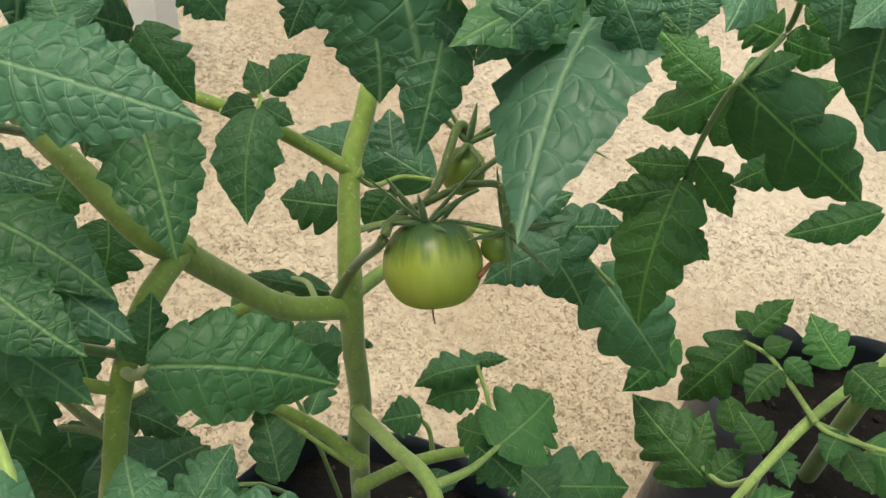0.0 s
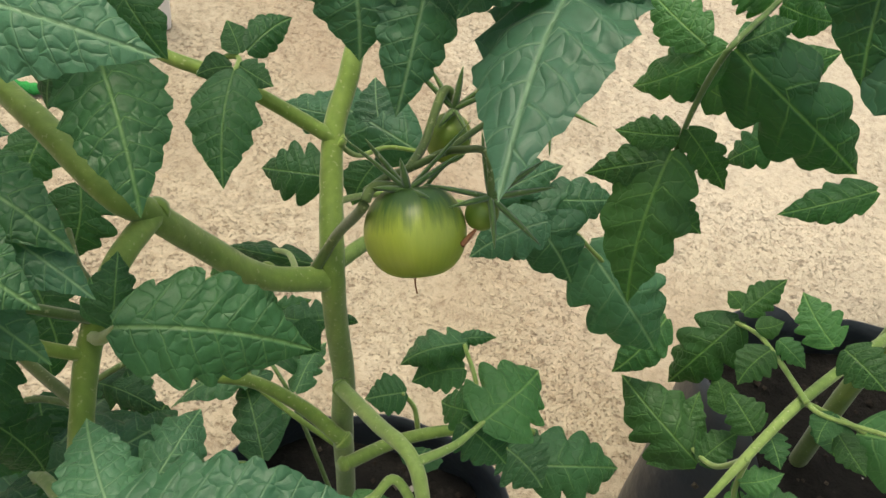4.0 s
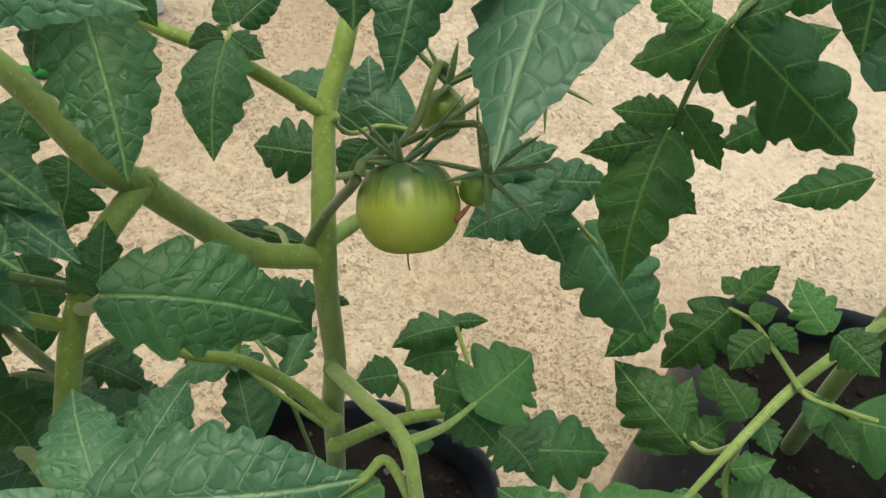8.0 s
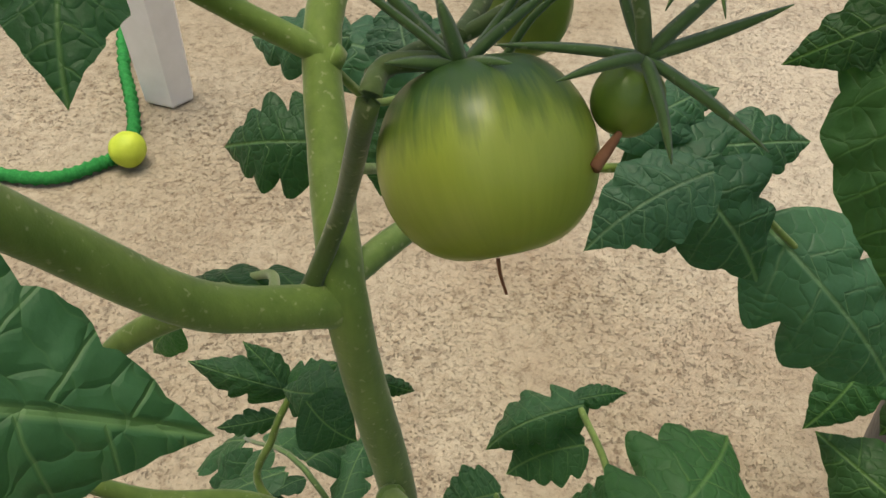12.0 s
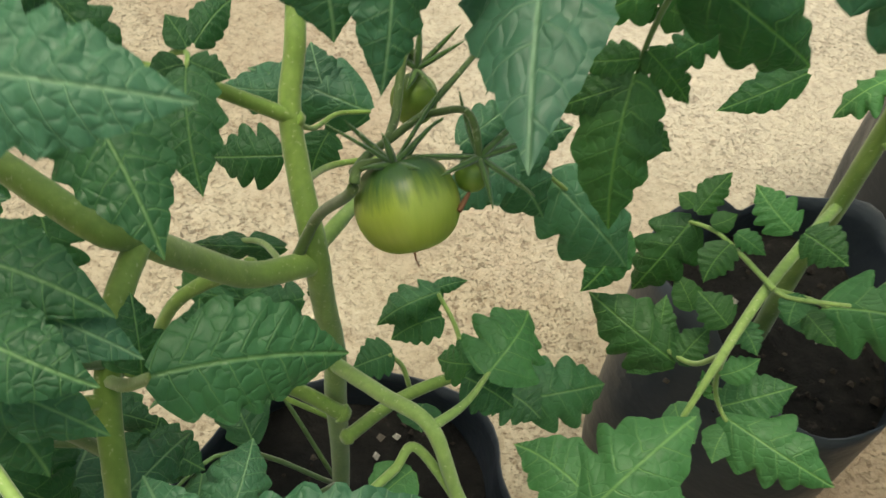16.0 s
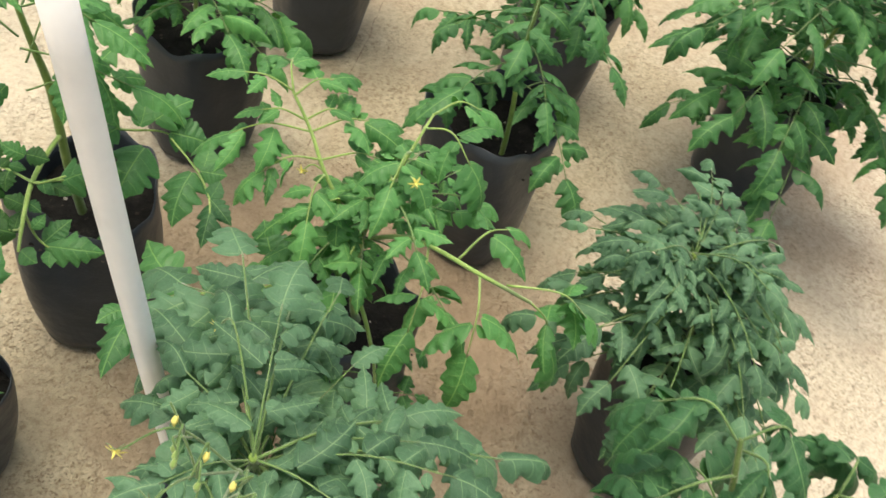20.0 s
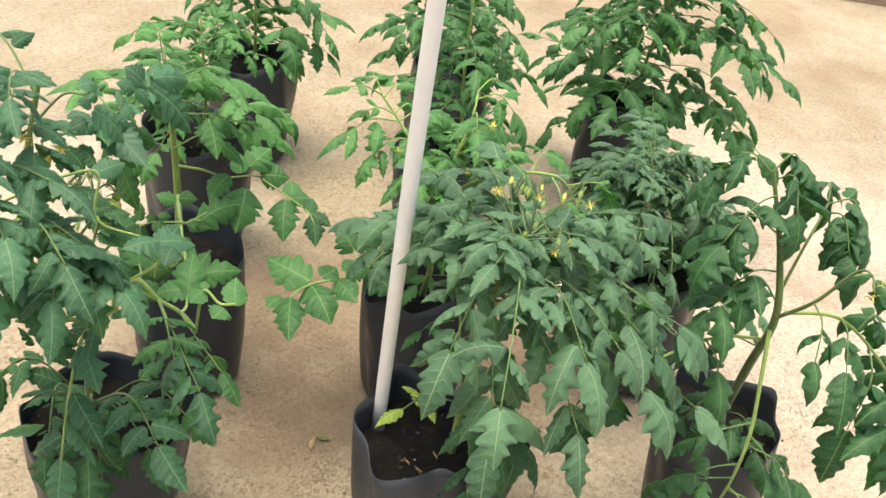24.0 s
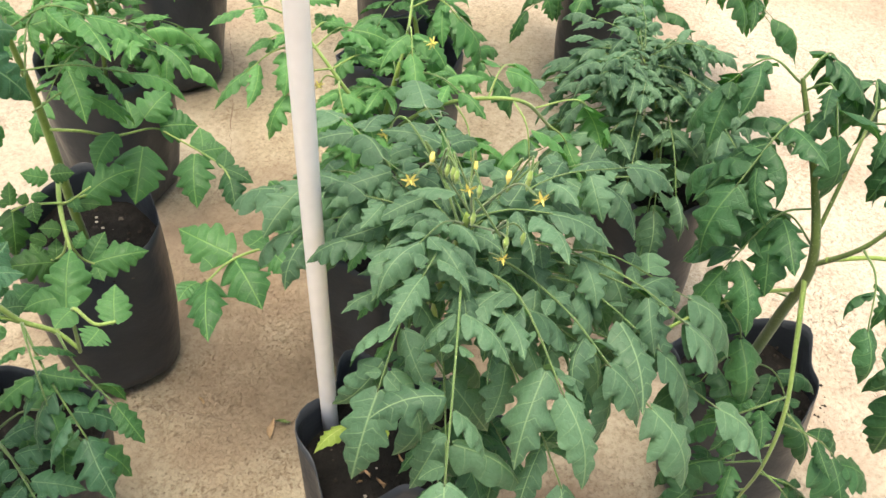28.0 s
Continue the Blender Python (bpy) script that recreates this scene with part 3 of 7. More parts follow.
def grow_bag(at, radius, height, soil, seed, label, lean=(0, 0)):
    """A black planting bag: a soft, creased tube with a thin open rim, filled with soil."""
    rng = random.Random(seed)
    bag = thing("grow_bag", (*at, 0.0), label, "grow bag", "black grow bags with tomato plants")
    sides, rings = 64, 16
    waves = [(rng.randrange(2, 7), rng.uniform(0, 6.28), rng.uniform(0.004, 0.014)) for _ in range(4)]
    creases = [(rng.uniform(0, 6.28), rng.uniform(-6, 6), rng.uniform(0.003, 0.009)) for _ in range(8)]
    verts, faces = [], []

    def point(a, h, inset):
        g = h / height
        r = radius * (0.90 + 0.13 * math.sin(min(1, g * 1.5) * 1.6)) * (1.0 if g > 0.06 else 0.82 + 3.0 * g)
        r += sum(w * math.sin(n * a + p + g * 1.5) * (0.3 + 0.9 * g) for n, p, w in waves)
        r -= sum(w * math.exp(-((math.sin((a - c + t * (g - 0.5) * 0.25) / 2) * 9) ** 2)) for c, t, w in creases)
        z = h + (0.014 * math.sin(2 * a + seed) + 0.008 * math.sin(5 * a + seed * 2) + 0.006 * math.sin(9 * a + seed)) * g**4
        return ((r - inset) * math.cos(a) + lean[0] * g, (r - inset) * math.sin(a) + lean[1] * g, z)

    levels = [(height * i / rings, 0.0) for i in range(rings + 1)]
    levels += [(height * (1 - 0.30 * i / 5), 0.0015 + 0.002 * i / 5) for i in range(6)]
    for h, inset in levels:
        for k in range(sides):
            verts.append(point(2 * math.pi * k / sides, h, inset))
    for i in range(len(levels) - 1):
        for k in range(sides):
            k2 = (k + 1) % sides
            faces.append((i * sides + k, i * sides + k2, (i + 1) * sides + k2, (i + 1) * sides + k))
    faces.append(tuple(range(sides))[::-1])
    part("sleeve", mesh_of("sleeve", verts, faces, BAG), bag)
    verts, faces = [], []
    for i in range(9):
        for k in range(sides):
            a = 2 * math.pi * k / sides
            x, y, _ = point(a, soil, 0.003)
            s = i / 8
            verts.append((x * s, y * s, soil + 0.012 * noise.noise((x * s * 22 + seed, y * s * 22, 0)) + 0.010 * (1 - s)))
    for i in range(8):
        for k in range(sides):
            k2 = (k + 1) % sides
            faces.append((i * sides + k, (i + 1) * sides + k, (i + 1) * sides + k2, i * sides + k2))
    part("soil", mesh_of("soil", verts, faces, SOIL), bag, label="dark crumbly potting soil")
    verts, faces = [], []
    for k in range(110):
        a, q = rng.uniform(0, 6.28), radius * 0.93 * math.sqrt(rng.random())
        w = rng.uniform(0.0012, 0.0042) * (1 if rng.random() < 0.85 else 1.7)
        c = Vector((q * math.cos(a), q * math.sin(a), soil + 0.010 * (1 - q / radius) + 0.004))
        n = len(verts)
        for x, y, z in ((1, 0, 0), (-1, 0, 0), (0, 1, 0), (0, -1, 0), (0, 0, 1), (0, 0, -1)):
            verts.append(c + Vector((x, y, z * 0.7)) * w * rng.uniform(0.7, 1.3))
        faces += [(n + i, n + j, n + k2) for i, j, k2 in ((0, 2, 4), (2, 1, 4), (1, 3, 4), (3, 0, 4), (2, 0, 5), (1, 2, 5), (3, 1, 5), (0, 3, 5))]
    ob = part("soil_grit", mesh_of("soil_grit", verts, faces, GRIT, smooth=False), bag, label="loose crumbs and pale perlite on the soil")
    ob["kind"] = "stuff"
    return bag


def tomato_plant(base, stem, radius, mat, seed, label, leaves, size, reach, first=0.25, pairs=3, hang=0.5, stalk=None, rise=0.5, crown=0, stem_mat=None, start=0.0, favour=(0, 0), clear=None, kinds=("toothed", "cleft", "curled", "toothed", "cleft")):
    """A plant with its main stem through the stem points and leaves spiralling up it, none towards clear."""
    rng = random.Random(seed)
    plant = thing("tomato_plant", base, label, "tomato plant", "potted tomato plants")
    pts = [base, *stem]
    me, org = tube(pts, [radius, radius * 0.9, radius * 0.75, radius * 0.45], stem_mat or STEM, 10, 30, origin=base, knobs=0.06, seed=seed)
    part("stem", me, plant, Matrix.Translation(base))
    path = glide(pts, 60)
    for k in range(leaves):
        s = first + (0.98 - first) * (k / max(1, leaves - 1)) ** 0.9
        p = path[min(59, int(s * 59))]
        a = start + k * 2.4 + rng.uniform(-0.35, 0.35)
        out = Vector((math.cos(a), math.sin(a), 0))
        ln = reach * rng.uniform(0.8, 1.15) * (1.0 - 0.30 * max(0, s - 0.55) / 0.45)
        ln *= max(0.35, 1 + out.x * favour[0] + out.y * favour[1])
        if clear and out.dot(Vector(clear)) > 0.72:
            continue
        rs = rise * rng.uniform(0.6, 1.4)
        sag = ln * rng.uniform(0.35, 0.75) * hang * 2
        points = [p + out * (ln * f) + Vector((0, 0, rs * ln * f - sag * f * f)) for f in (0, 0.35, 0.7, 1.0)]
        leaf(plant, points, mat, size * rng.uniform(0.8, 1.15) * (1.0 - 0.35 * max(0, s - 0.6) / 0.4), seed * 97 + k, pairs, stalk, 0.0016, kinds, hang, 0.30 - 0.2 * s)
    for k in range(crown):
        a = k * 2.4 + seed
        out = Vector((math.cos(a), math.sin(a), 0))
        p = path[-1 - (k * 3) % 20]
        ln = reach * rng.uniform(0.25, 0.6) * max(0.4, 1 + out.x * favour[0] + out.y * favour[1])
        lift = rng.uniform(0.2, 1.0)
        points = [p, p + out * ln * 0.5 + Vector((0, 0, ln * 0.55 * lift)), p + out * ln + Vector((0, 0, ln * 0.6 * lift))]
        leaf(plant, points, mat, size * rng.uniform(0.45, 0.75), seed * 131 + k, 3, stalk, 0.0011, ("toothed", "curled", "cleft"), hang * 0.8, 0.08)
    return plant


# ---- ground ----
def ground():
    xs = [-400, -60, -12, -5] + [(-4 + 0.25 * i) for i in range(37)] + [8, 14, 60, 400]
    ys = [-400, -60, -12, -5] + [(-3 + 0.25 * i) for i in range(25)] + [6, 12, 60, 400]
    verts = [(x, y, 0.003 * noise.noise((x * 1.3, y * 1.3, 2.0)) - 0.003) for y in ys for x in xs]
    n = len(xs)
    faces = [(j * n + i, j * n + i + 1, (j + 1) * n + i + 1, (j + 1) * n + i) for j in range(len(ys) - 1) for i in range(n - 1)]
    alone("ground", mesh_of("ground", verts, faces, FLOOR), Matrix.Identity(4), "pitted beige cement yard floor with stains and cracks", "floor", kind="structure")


ground()

# ---- bags ----
BAG_LABEL = "black polythene grow bag filled with dark soil"
grow_bag((0.080, 0.342), 0.140, 0.285, 0.225, 1, BAG_LABEL + " under a tomato")
grow_bag((0.481, 0.457), 0.127, 0.372, 0.300, 2, BAG_LABEL, (0.010, 0.020))
grow_bag((0.958, 0.779), 0.139, 0.358, 0.295, 3, BAG_LABEL, (0.0, 0.014))
grow_bag((1.470, 0.945), 0.134, 0.362, 0.300, 4, BAG_LABEL)
grow_bag((0.294, -0.235), 0.132, 0.362, 0.295, 5, BAG_LABEL + " holding the white pole", (0.0, 0.012))
grow_bag((0.708, -0.022), 0.124, 0.345, 0.280, 6, BAG_LABEL, (0.0, 0.022))
grow_bag((1.296, 0.165), 0.140, 0.385, 0.300, 7, "black polythene grow bag with a slack creased rim", (-0.01, 0.018))
grow_bag((1.868, 0.420), 0.138, 0.367, 0.300, 8, BAG_LABEL)
grow_bag((0.671, -0.742), 0.124, 0.355, 0.290, 9, BAG_LABEL, (-0.005, 0.045))
grow_bag((1.121, -0.478), 0.130, 0.362, 0.290, 10, BAG_LABEL, (0.0, 0.012))
grow_bag((2.100, -0.160), 0.142, 0.365, 0.290, 11, BAG_LABEL)

# ---- pole ----
def pole():
    foot, top = Vector((0.293, -0.113, 0.285)), Vector((0.168, -0.133, 1.308))
    ob = thing("pole", foot, "white plastic support pole standing tilted in a grow bag", "pole")
    me, _ = tube([foot, foot.lerp(top, 0.5) + Vector((-0.002, 0.002, 0)), top], [0.0125, 0.0125], PVC, 28, 12, origin=foot)
    part("pipe", me, ob, Matrix.Translation(foot))
    d = (top - foot).normalized()
    me, _ = tube([top - d * 0.004, top + d * 0.0005, top + d * 0.002], [0.0121, 0.0121, 0.0113], PVC_END, 28, 4)
    part("end_plug", me, ob, Matrix.Translation(top - d * 0.004), "chalky white plug with dark specks")
    e1 = d.cross(Vector((0, 1, 0))).normalized()
    e2 = d.cross(e1)
    for k in range(9):
        rg = random.Random(300 + k)
        a, q, w = rg.uniform(0, 6.28), rg.uniform(0.001, 0.0105), rg.uniform(0.0004, 0.0010)
        c = top + d * 0.0022 + (e1 * math.cos(a) + e2 * math.sin(a)) * q
        me, _ = tube([c - e1 * w, c + d * w * 0.6, c + (e1 + e2) * w], [w * 0.5, w * 0.8, w * 0.4], CRUMB, 5, 4)
        part("speck", me, ob, Matrix.Translation(c - e1 * w))


pole()

# ---- things on the floor ----
def chair_leg():
    """A white plastic leg, five-sided and widening upwards."""
    foot, rise = Vector((-0.376, 1.335, 0.0)), 0.40
    ring = [(-0.036, -0.010), (0.010, -0.024), (0.036, 0.002), (0.030, 0.026), (-0.026, 0.022)]
    verts, faces = [], []
    for z, s in ((0.0, 0.92), (0.004, 1.0), (0.12, 1.10), (0.26, 1.22), (rise, 1.36)):
        verts += [(x * s - 0.03 * z, y * s, z) for x, y in ring]
    n = len(ring)
    for i in range(4):
        faces += [(i * n + k, i * n + (k + 1) % n, (i + 1) * n + (k + 1) % n, (i + 1) * n + k) for k in range(n)]
    faces += [tuple(range(n))[::-1], tuple(range(4 * n, 5 * n))]
    alone("furniture_leg", mesh_of("furniture_leg", verts, faces, WHITE, smooth=False), Matrix.Translation(foot), "white plastic furniture leg standing on the cement floor", "furniture")


def cord(points, seed):
    """A gathered green cord lying on the floor."""
    path = glide(points, 150)
    rng = random.Random(seed)
    verts, faces, sides = [], [], 10
    for i, c in enumerate(path):
        d = (path[min(i + 1, 149)] - path[max(i - 1, 0)]).normalized()
        x = d.cross(Vector((0, 0, 1))).normalized()
        y = x.cross(d)
        r = 0.0088 + (0.0022 if i % 3 == 0 else -0.001) + rng.uniform(-0.0006, 0.0006)
        for k in range(sides):
            a = 6.283 * k / sides
            verts.append(c + (x * math.cos(a + 0.2 * (i % 3)) + y * math.sin(a)) * r + d * rng.uniform(-0.001, 0.001))
    for i in range(149):
        faces += [(i * sides + k, i * sides + (k + 1) % sides, (i + 1) * sides + (k + 1) % sides, (i + 1) * sides + k) for k in range(sides)]
    faces += [tuple(range(sides))[::-1], tuple(149 * sides + k for k in range(sides))]
    ob = thing("toy_cord", (-0.394, 1.174, 0.0), "gathered green cloth cord with a lime ball lying on the floor", "cord")
    me = mesh_of("cord", [v - Vector((-0.394, 1.174, 0)) for v in verts], faces, CORD)
    part("cord", me, ob)
    return ob


chair_leg()
toy = cord([(-0.90, 1.30, 0.010), (-0.72, 1.17, 0.010), (-0.568, 1.133, 0.010), (-0.487, 1.129, 0.010), (-0.43, 1.165, 0.010), (-0.405, 1.185, 0.012), (-0.407, 1.243, 0.010), (-0.436, 1.33, 0.010), (-0.471, 1.42, 0.010), (-0.50, 1.55, 0.010), (-0.46, 1.70, 0.010)], 5)
verts, faces = [], []
for i in range(17):
    for k in range(24):
        t, a = math.pi * i / 16, 6.283 * k / 24
        r = 0.0265 * (1 + 0.06 * noise.noise((math.sin(t) * math.cos(a) * 1.8, math.sin(t) * math.sin(a) * 1.8, math.cos(t) * 1.8)))
        verts.append((r * math.sin(t) * math.cos(a), r * math.sin(t) * math.sin(a), r * math.cos(t)))
for i in range(16):
    faces += [(i * 24 + k, (i + 1) * 24 + k, (i + 1) * 24 + (k + 1) % 24, i * 24 + (k + 1) % 24) for k in range(24)]
part("ball", mesh_of("ball", verts, faces, BALL), toy, Matrix.Translation((-0.394, 1.176, 0.0265)), "dented lime-green ball")


def floor_crack(points, seed):
    rng = random.Random(seed)
    path = glide(points, 26)
    verts, faces = [], []
    for i, c in enumerate(path):
        d = (path[min(i + 1, 25)] - path[max(i - 1, 0)]).normalized()
        e = Vector((-d.y, d.x, 0))
        c = c + e * rng.uniform(-0.004, 0.004)
        w = rng.uniform(0.0002, 0.0015)
        verts += [c + e * w, c - e * w]
    faces = [(2 * i, 2 * i + 1, 2 * i + 3, 2 * i + 2) for i in range(25)]
    alone("floor_crack", mesh_of("floor_crack", verts, faces, CRACK), Matrix.Translation((0, 0, 0.0012)), "thin dark crack in the cement floor", "crack", kind="structure")


floor_crack([(0.62, 0.06, 0), (0.558, 0.029, 0), (0.50, -0.006, 0), (0.419, -0.021, 0), (0.313, -0.047, 0), (0.20, -0.03, 0)], 1)
floor_crack([(2.05, 0.62, 0), (1.80, 0.525, 0), (1.70, 0.484, 0), (1.537, 0.445, 0), (1.365, 0.375, 0), (1.22, 0.36, 0)], 2)
floor_crack([(1.75, 0.96, 0), (1.52, 0.81, 0), (1.30, 0.69, 0), (1.15, 0.60, 0)], 3)
floor_crack([(0.398, 0.335, 0), (0.40, 0.28, 0), (0.412, 0.229, 0), (0.43, 0.15, 0)], 4)
floor_crack([(0.46, 0.23, 0), (0.50, 0.25, 0), (0.58, 0.26, 0)], 5)


def far_wall():
    """A low cement wall along the far side of the yard."""
    a, e = Vector((4.7, 1.45, 0)), Vector((6.9, -3.2, 0))
    d = (e - a).normalized()
    n = Vector((-d.y, d.x, 0)) * 0.16
    verts = [a, e, e + n, a + n] + [p + Vector((0, 0, 0.85)) for p in (a, e, e + n, a + n)]
    faces = [(3, 2, 1, 0), (4, 5, 6, 7), (0, 1, 5, 4), (1, 2, 6, 5), (2, 3, 7, 6), (3, 0, 4, 7)]
    alone("wall_far", mesh_of("wall_far", verts, faces, WALL, smooth=False), Matrix.Identity(4), "low weathered cement wall at the far side of the yard", "wall", kind="structure")


far_wall()


def litter(at, length, turn, mat, seed, label):
    """A dry curled scrap of leaf or twig on the floor."""
    rng = random.Random(seed)
    d = Vector((math.cos(turn), math.sin(turn), 0))
    e = Vector((-d.y, d.x, 0))
    verts, faces = [], []
    for i in range(7):
        s = i / 6
        w = length * 0.16 * math.sin(math.pi * min(0.97, s + 0.04)) * rng.uniform(0.7, 1.2)
        z = 0.002 + 0.004 * s * s + 0.002 * rng.random()
        c = d * length * (s - 0.5) + e * length * 0.12 * math.sin(3 * s + seed)
        verts += [c + e * w + Vector((0, 0, z + 0.004)), c + Vector((0, 0, z - 0.002)), c - e * w + Vector((0, 0, z + 0.003))]
    for i in range(6):
        b = 3 * i
        faces += [(b, b + 1, b + 4, b + 3), (b + 1, b + 2, b + 5, b + 4)]
    alone("dry_leaf", mesh_of("dry_leaf", verts, faces, mat), Matrix.Translation(at), label, "dry leaf", "dry scraps")


litter((0.440, 0.087, 0), 0.045, 0.5, STRAW, 1, "dry brown twisted leaf scrap on the cement floor")
litter((0.462, 0.076, 0), 0.030, 2.2, STEM_DARK, 2, "withered green leaf scrap on the cement floor")
litter((0.440, 0.245, 0), 0.022, 1.1, STRAW, 3, "small dry brown leaf scrap on the floor")
litter((0.60, 0.34, 0), 0.02, 0.2, STRAW, 4, "small dry brown leaf scrap on the floor")
for k in range(6):
    rg = random.Random(60 + k)
    litter((0.235 + rg.uniform(-0.05, 0.05), -0.205 + rg.uniform(-0.05, 0.05), 0.304), rg.uniform(0.008, 0.018), rg.uniform(0, 3), STRAW, 60 + k, "dry straw scrap on the soil of a grow bag")


def seedling(at, height, seed):
    """A tiny weed sprout on the soil of a bag."""
    rng = random.Random(seed)
    base = Vector(at)
    ob = thing("seedling", base, "tiny green weed sprout growing on dark soil", "seedling", "weed sprouts")
    top = base + Vector((rng.uniform(-0.006, 0.006), rng.uniform(-0.006, 0.006), height))
    me, org = tube([base, base.lerp(top, 0.5), top], [0.0012, 0.0010, 0.0008], STEM_PALE, 6)
    part("stem", me, ob, Matrix.Translation(org))
    for k in range(5):
        a = k * 2.4 + seed
        d = Vector((math.cos(a), math.sin(a), 0.35))
        blade(ob, top - Vector((0, 0, 0.003 * k)), top + d * height * rng.uniform(0.7, 1.1), (0, 0, 1), 0.8, LEAF_FRESH, "small", k % 3)


for k, p in enumerate([(0.90, 0.72, 0.300), (0.94, 0.69, 0.300), (1.01, 0.73, 0.300), (0.655, 0.035, 0.284), (0.735, 0.05, 0.284), (0.40, 0.41, 0.304), (0.44, 0.38, 0.304), (0.03, 0.26, 0.228), (0.13, 0.27, 0.228)]):
    seedling(p, 0.018 + 0.004 * (k % 3), 40 + k)

# ---- fruiting plant ----
A = thing("tomato_plant", (0.068, 0.372, 0.215), "tall tomato plant with a green fruit truss and large blue-green leaves", "tomato plant", "potted tomato plants")

def tomato(plant, centre, axis, radius, mat, squash=0.86, ribs=0.02, name="tomato", label=""):
    turn = Vector(axis).normalized().to_track_quat("Z", "Y").to_matrix().to_4x4()
    verts, faces = [], []
    rows, sides = 28, 44
    for i in range(rows + 1):
        t = math.pi * i / rows
        for k in range(sides):
            a = 2 * math.pi * k / sides
            dent = 0.13 * math.exp(-((t / 0.38) ** 2)) + 0.05 * math.exp(-(((math.pi - t) / 0.4) ** 2))
            r = math.sin(t) ** 0.86 * (1 + ribs * math.cos(5 * a + 0.6) * math.sin(t) + ribs * 0.7 * math.cos(8 * a) * max(0, math.cos(t)))
            z = math.cos(t) * squash * (1 - dent / squash * 1.1)
            z -= 0.03 * math.sin(t) ** 2
            verts.append((r * math.cos(a) * radius, r * math.sin(a) * radius, z * radius))
    for i in range(rows):
        for k in range(sides):
            k2 = (k + 1) % sides
            faces.append((i * sides + k, (i + 1) * sides + k, (i + 1) * sides + k2, i * sides + k2))
    return part(name, mesh_of(name, verts, faces, mat), plant, Matrix.Translation(centre) @ turn, label)


FRUIT = tomato(A, (0.074, 0.3125, 0.7235), (-0.010, 0.030, 0.030), 0.0217, TOMATO, 0.96, label="glossy unripe tomato with dark green shoulders")

# main stem and side branches of the fruiting plant
stem = stalk(A, "stem", [(0.068, 0.372, 0.215), (0.062, 0.362, 0.360), (0.053, 0.342, 0.500), (0.051, 0.338, 0.556), (0.043, 0.335, 0.620), (0.039, 0.337, 0.658), (0.033, 0.368, 0.680), (0.030, 0.392, 0.701), (0.034, 0.414, 0.721), (0.035, 0.435, 0.756), (0.030, 0.385, 0.930)], [0.0072, 0.007, 0.0068, 0.0064, 0.0062, 0.0062, 0.0056, 0.0053, 0.005, 0.0042], STEM, 18)
branch = stalk(A, "branch", [(0.034, 0.333, 0.655), (0.008, 0.316, 0.673), (-0.014, 0.301, 0.709), (-0.028, 0.286, 0.742), (-0.040, 0.281, 0.757), (-0.068, 0.301, 0.765), (-0.102, 0.327, 0.772), (-0.130, 0.335, 0.840), (-0.150, 0.335, 0.920)], [0.0064, 0.0062, 0.006, 0.0058, 0.0056, 0.0052, 0.0045, 0.0035], STEM, 14)
branch = stalk(A, "branch", [(-0.0275, 0.284, 0.742), (-0.0340, 0.258, 0.741), (-0.038, 0.233, 0.723), (-0.037, 0.210, 0.701), (-0.043, 0.200, 0.659)], [0.0048, 0.0048, 0.0045, 0.0045], STEM, 12)
branch = stalk(A, "branch", [(0.030, 0.387, 0.699), (0.011, 0.388, 0.709), (-0.019, 0.382, 0.731), (-0.044, 0.382, 0.738), (-0.076, 0.398, 0.737)], [0.004, 0.0038, 0.0034, 0.003], STEM, 10)
branch = stalk(A, "branch", [(0.051, 0.326, 0.512), (0.029, 0.335, 0.524), (-0.001, 0.336, 0.545), (-0.032, 0.33, 0.556), (-0.061, 0.33, 0.57)], [0.0055, 0.0046, 0.0038, 0.003], STEM, 10)
branch = stalk(A, "branch", [(0.052, 0.324, 0.568), (0.072, 0.295, 0.587), (0.092, 0.270, 0.598), (0.108, 0.245, 0.560), (0.133, 0.218, 0.527), (0.138, 0.190, 0.500)], [0.0046, 0.0043, 0.004, 0.0036, 0.003], STEM_PALE, 10)
branch = stalk(A, "branch", [(0.005, 0.329, 0.659), (-0.012, 0.33, 0.649), (-0.027, 0.328, 0.637), (-0.038, 0.325, 0.617)], [0.0042, 0.0038, 0.003], STEM, 10)
branch = stalk(A, "branch", [(0.061, 0.315, 0.501), (0.093, 0.339, 0.493), (0.135, 0.357, 0.484), (0.184, 0.375, 0.458)], [0.0045, 0.0042, 0.0035], STEM, 10)
branch = stalk(A, "branch", [(0.042, 0.342, 0.660), (0.055, 0.358, 0.660), (0.071, 0.388, 0.645)], [0.0042, 0.004, 0.003], STEM_PALE, 10)
branch = stalk(A, "branch", [(-0.039, 0.232, 0.724), (-0.050, 0.228, 0.732), (-0.065, 0.228, 0.737)], [0.0028, 0.0024], STEM, 8)
branch = stalk(A, "branch", [(-0.042, 0.224, 0.703), (-0.067, 0.245, 0.687), (-0.092, 0.264, 0.683)], [0.0028, 0.0022], STEM_DARK, 8)
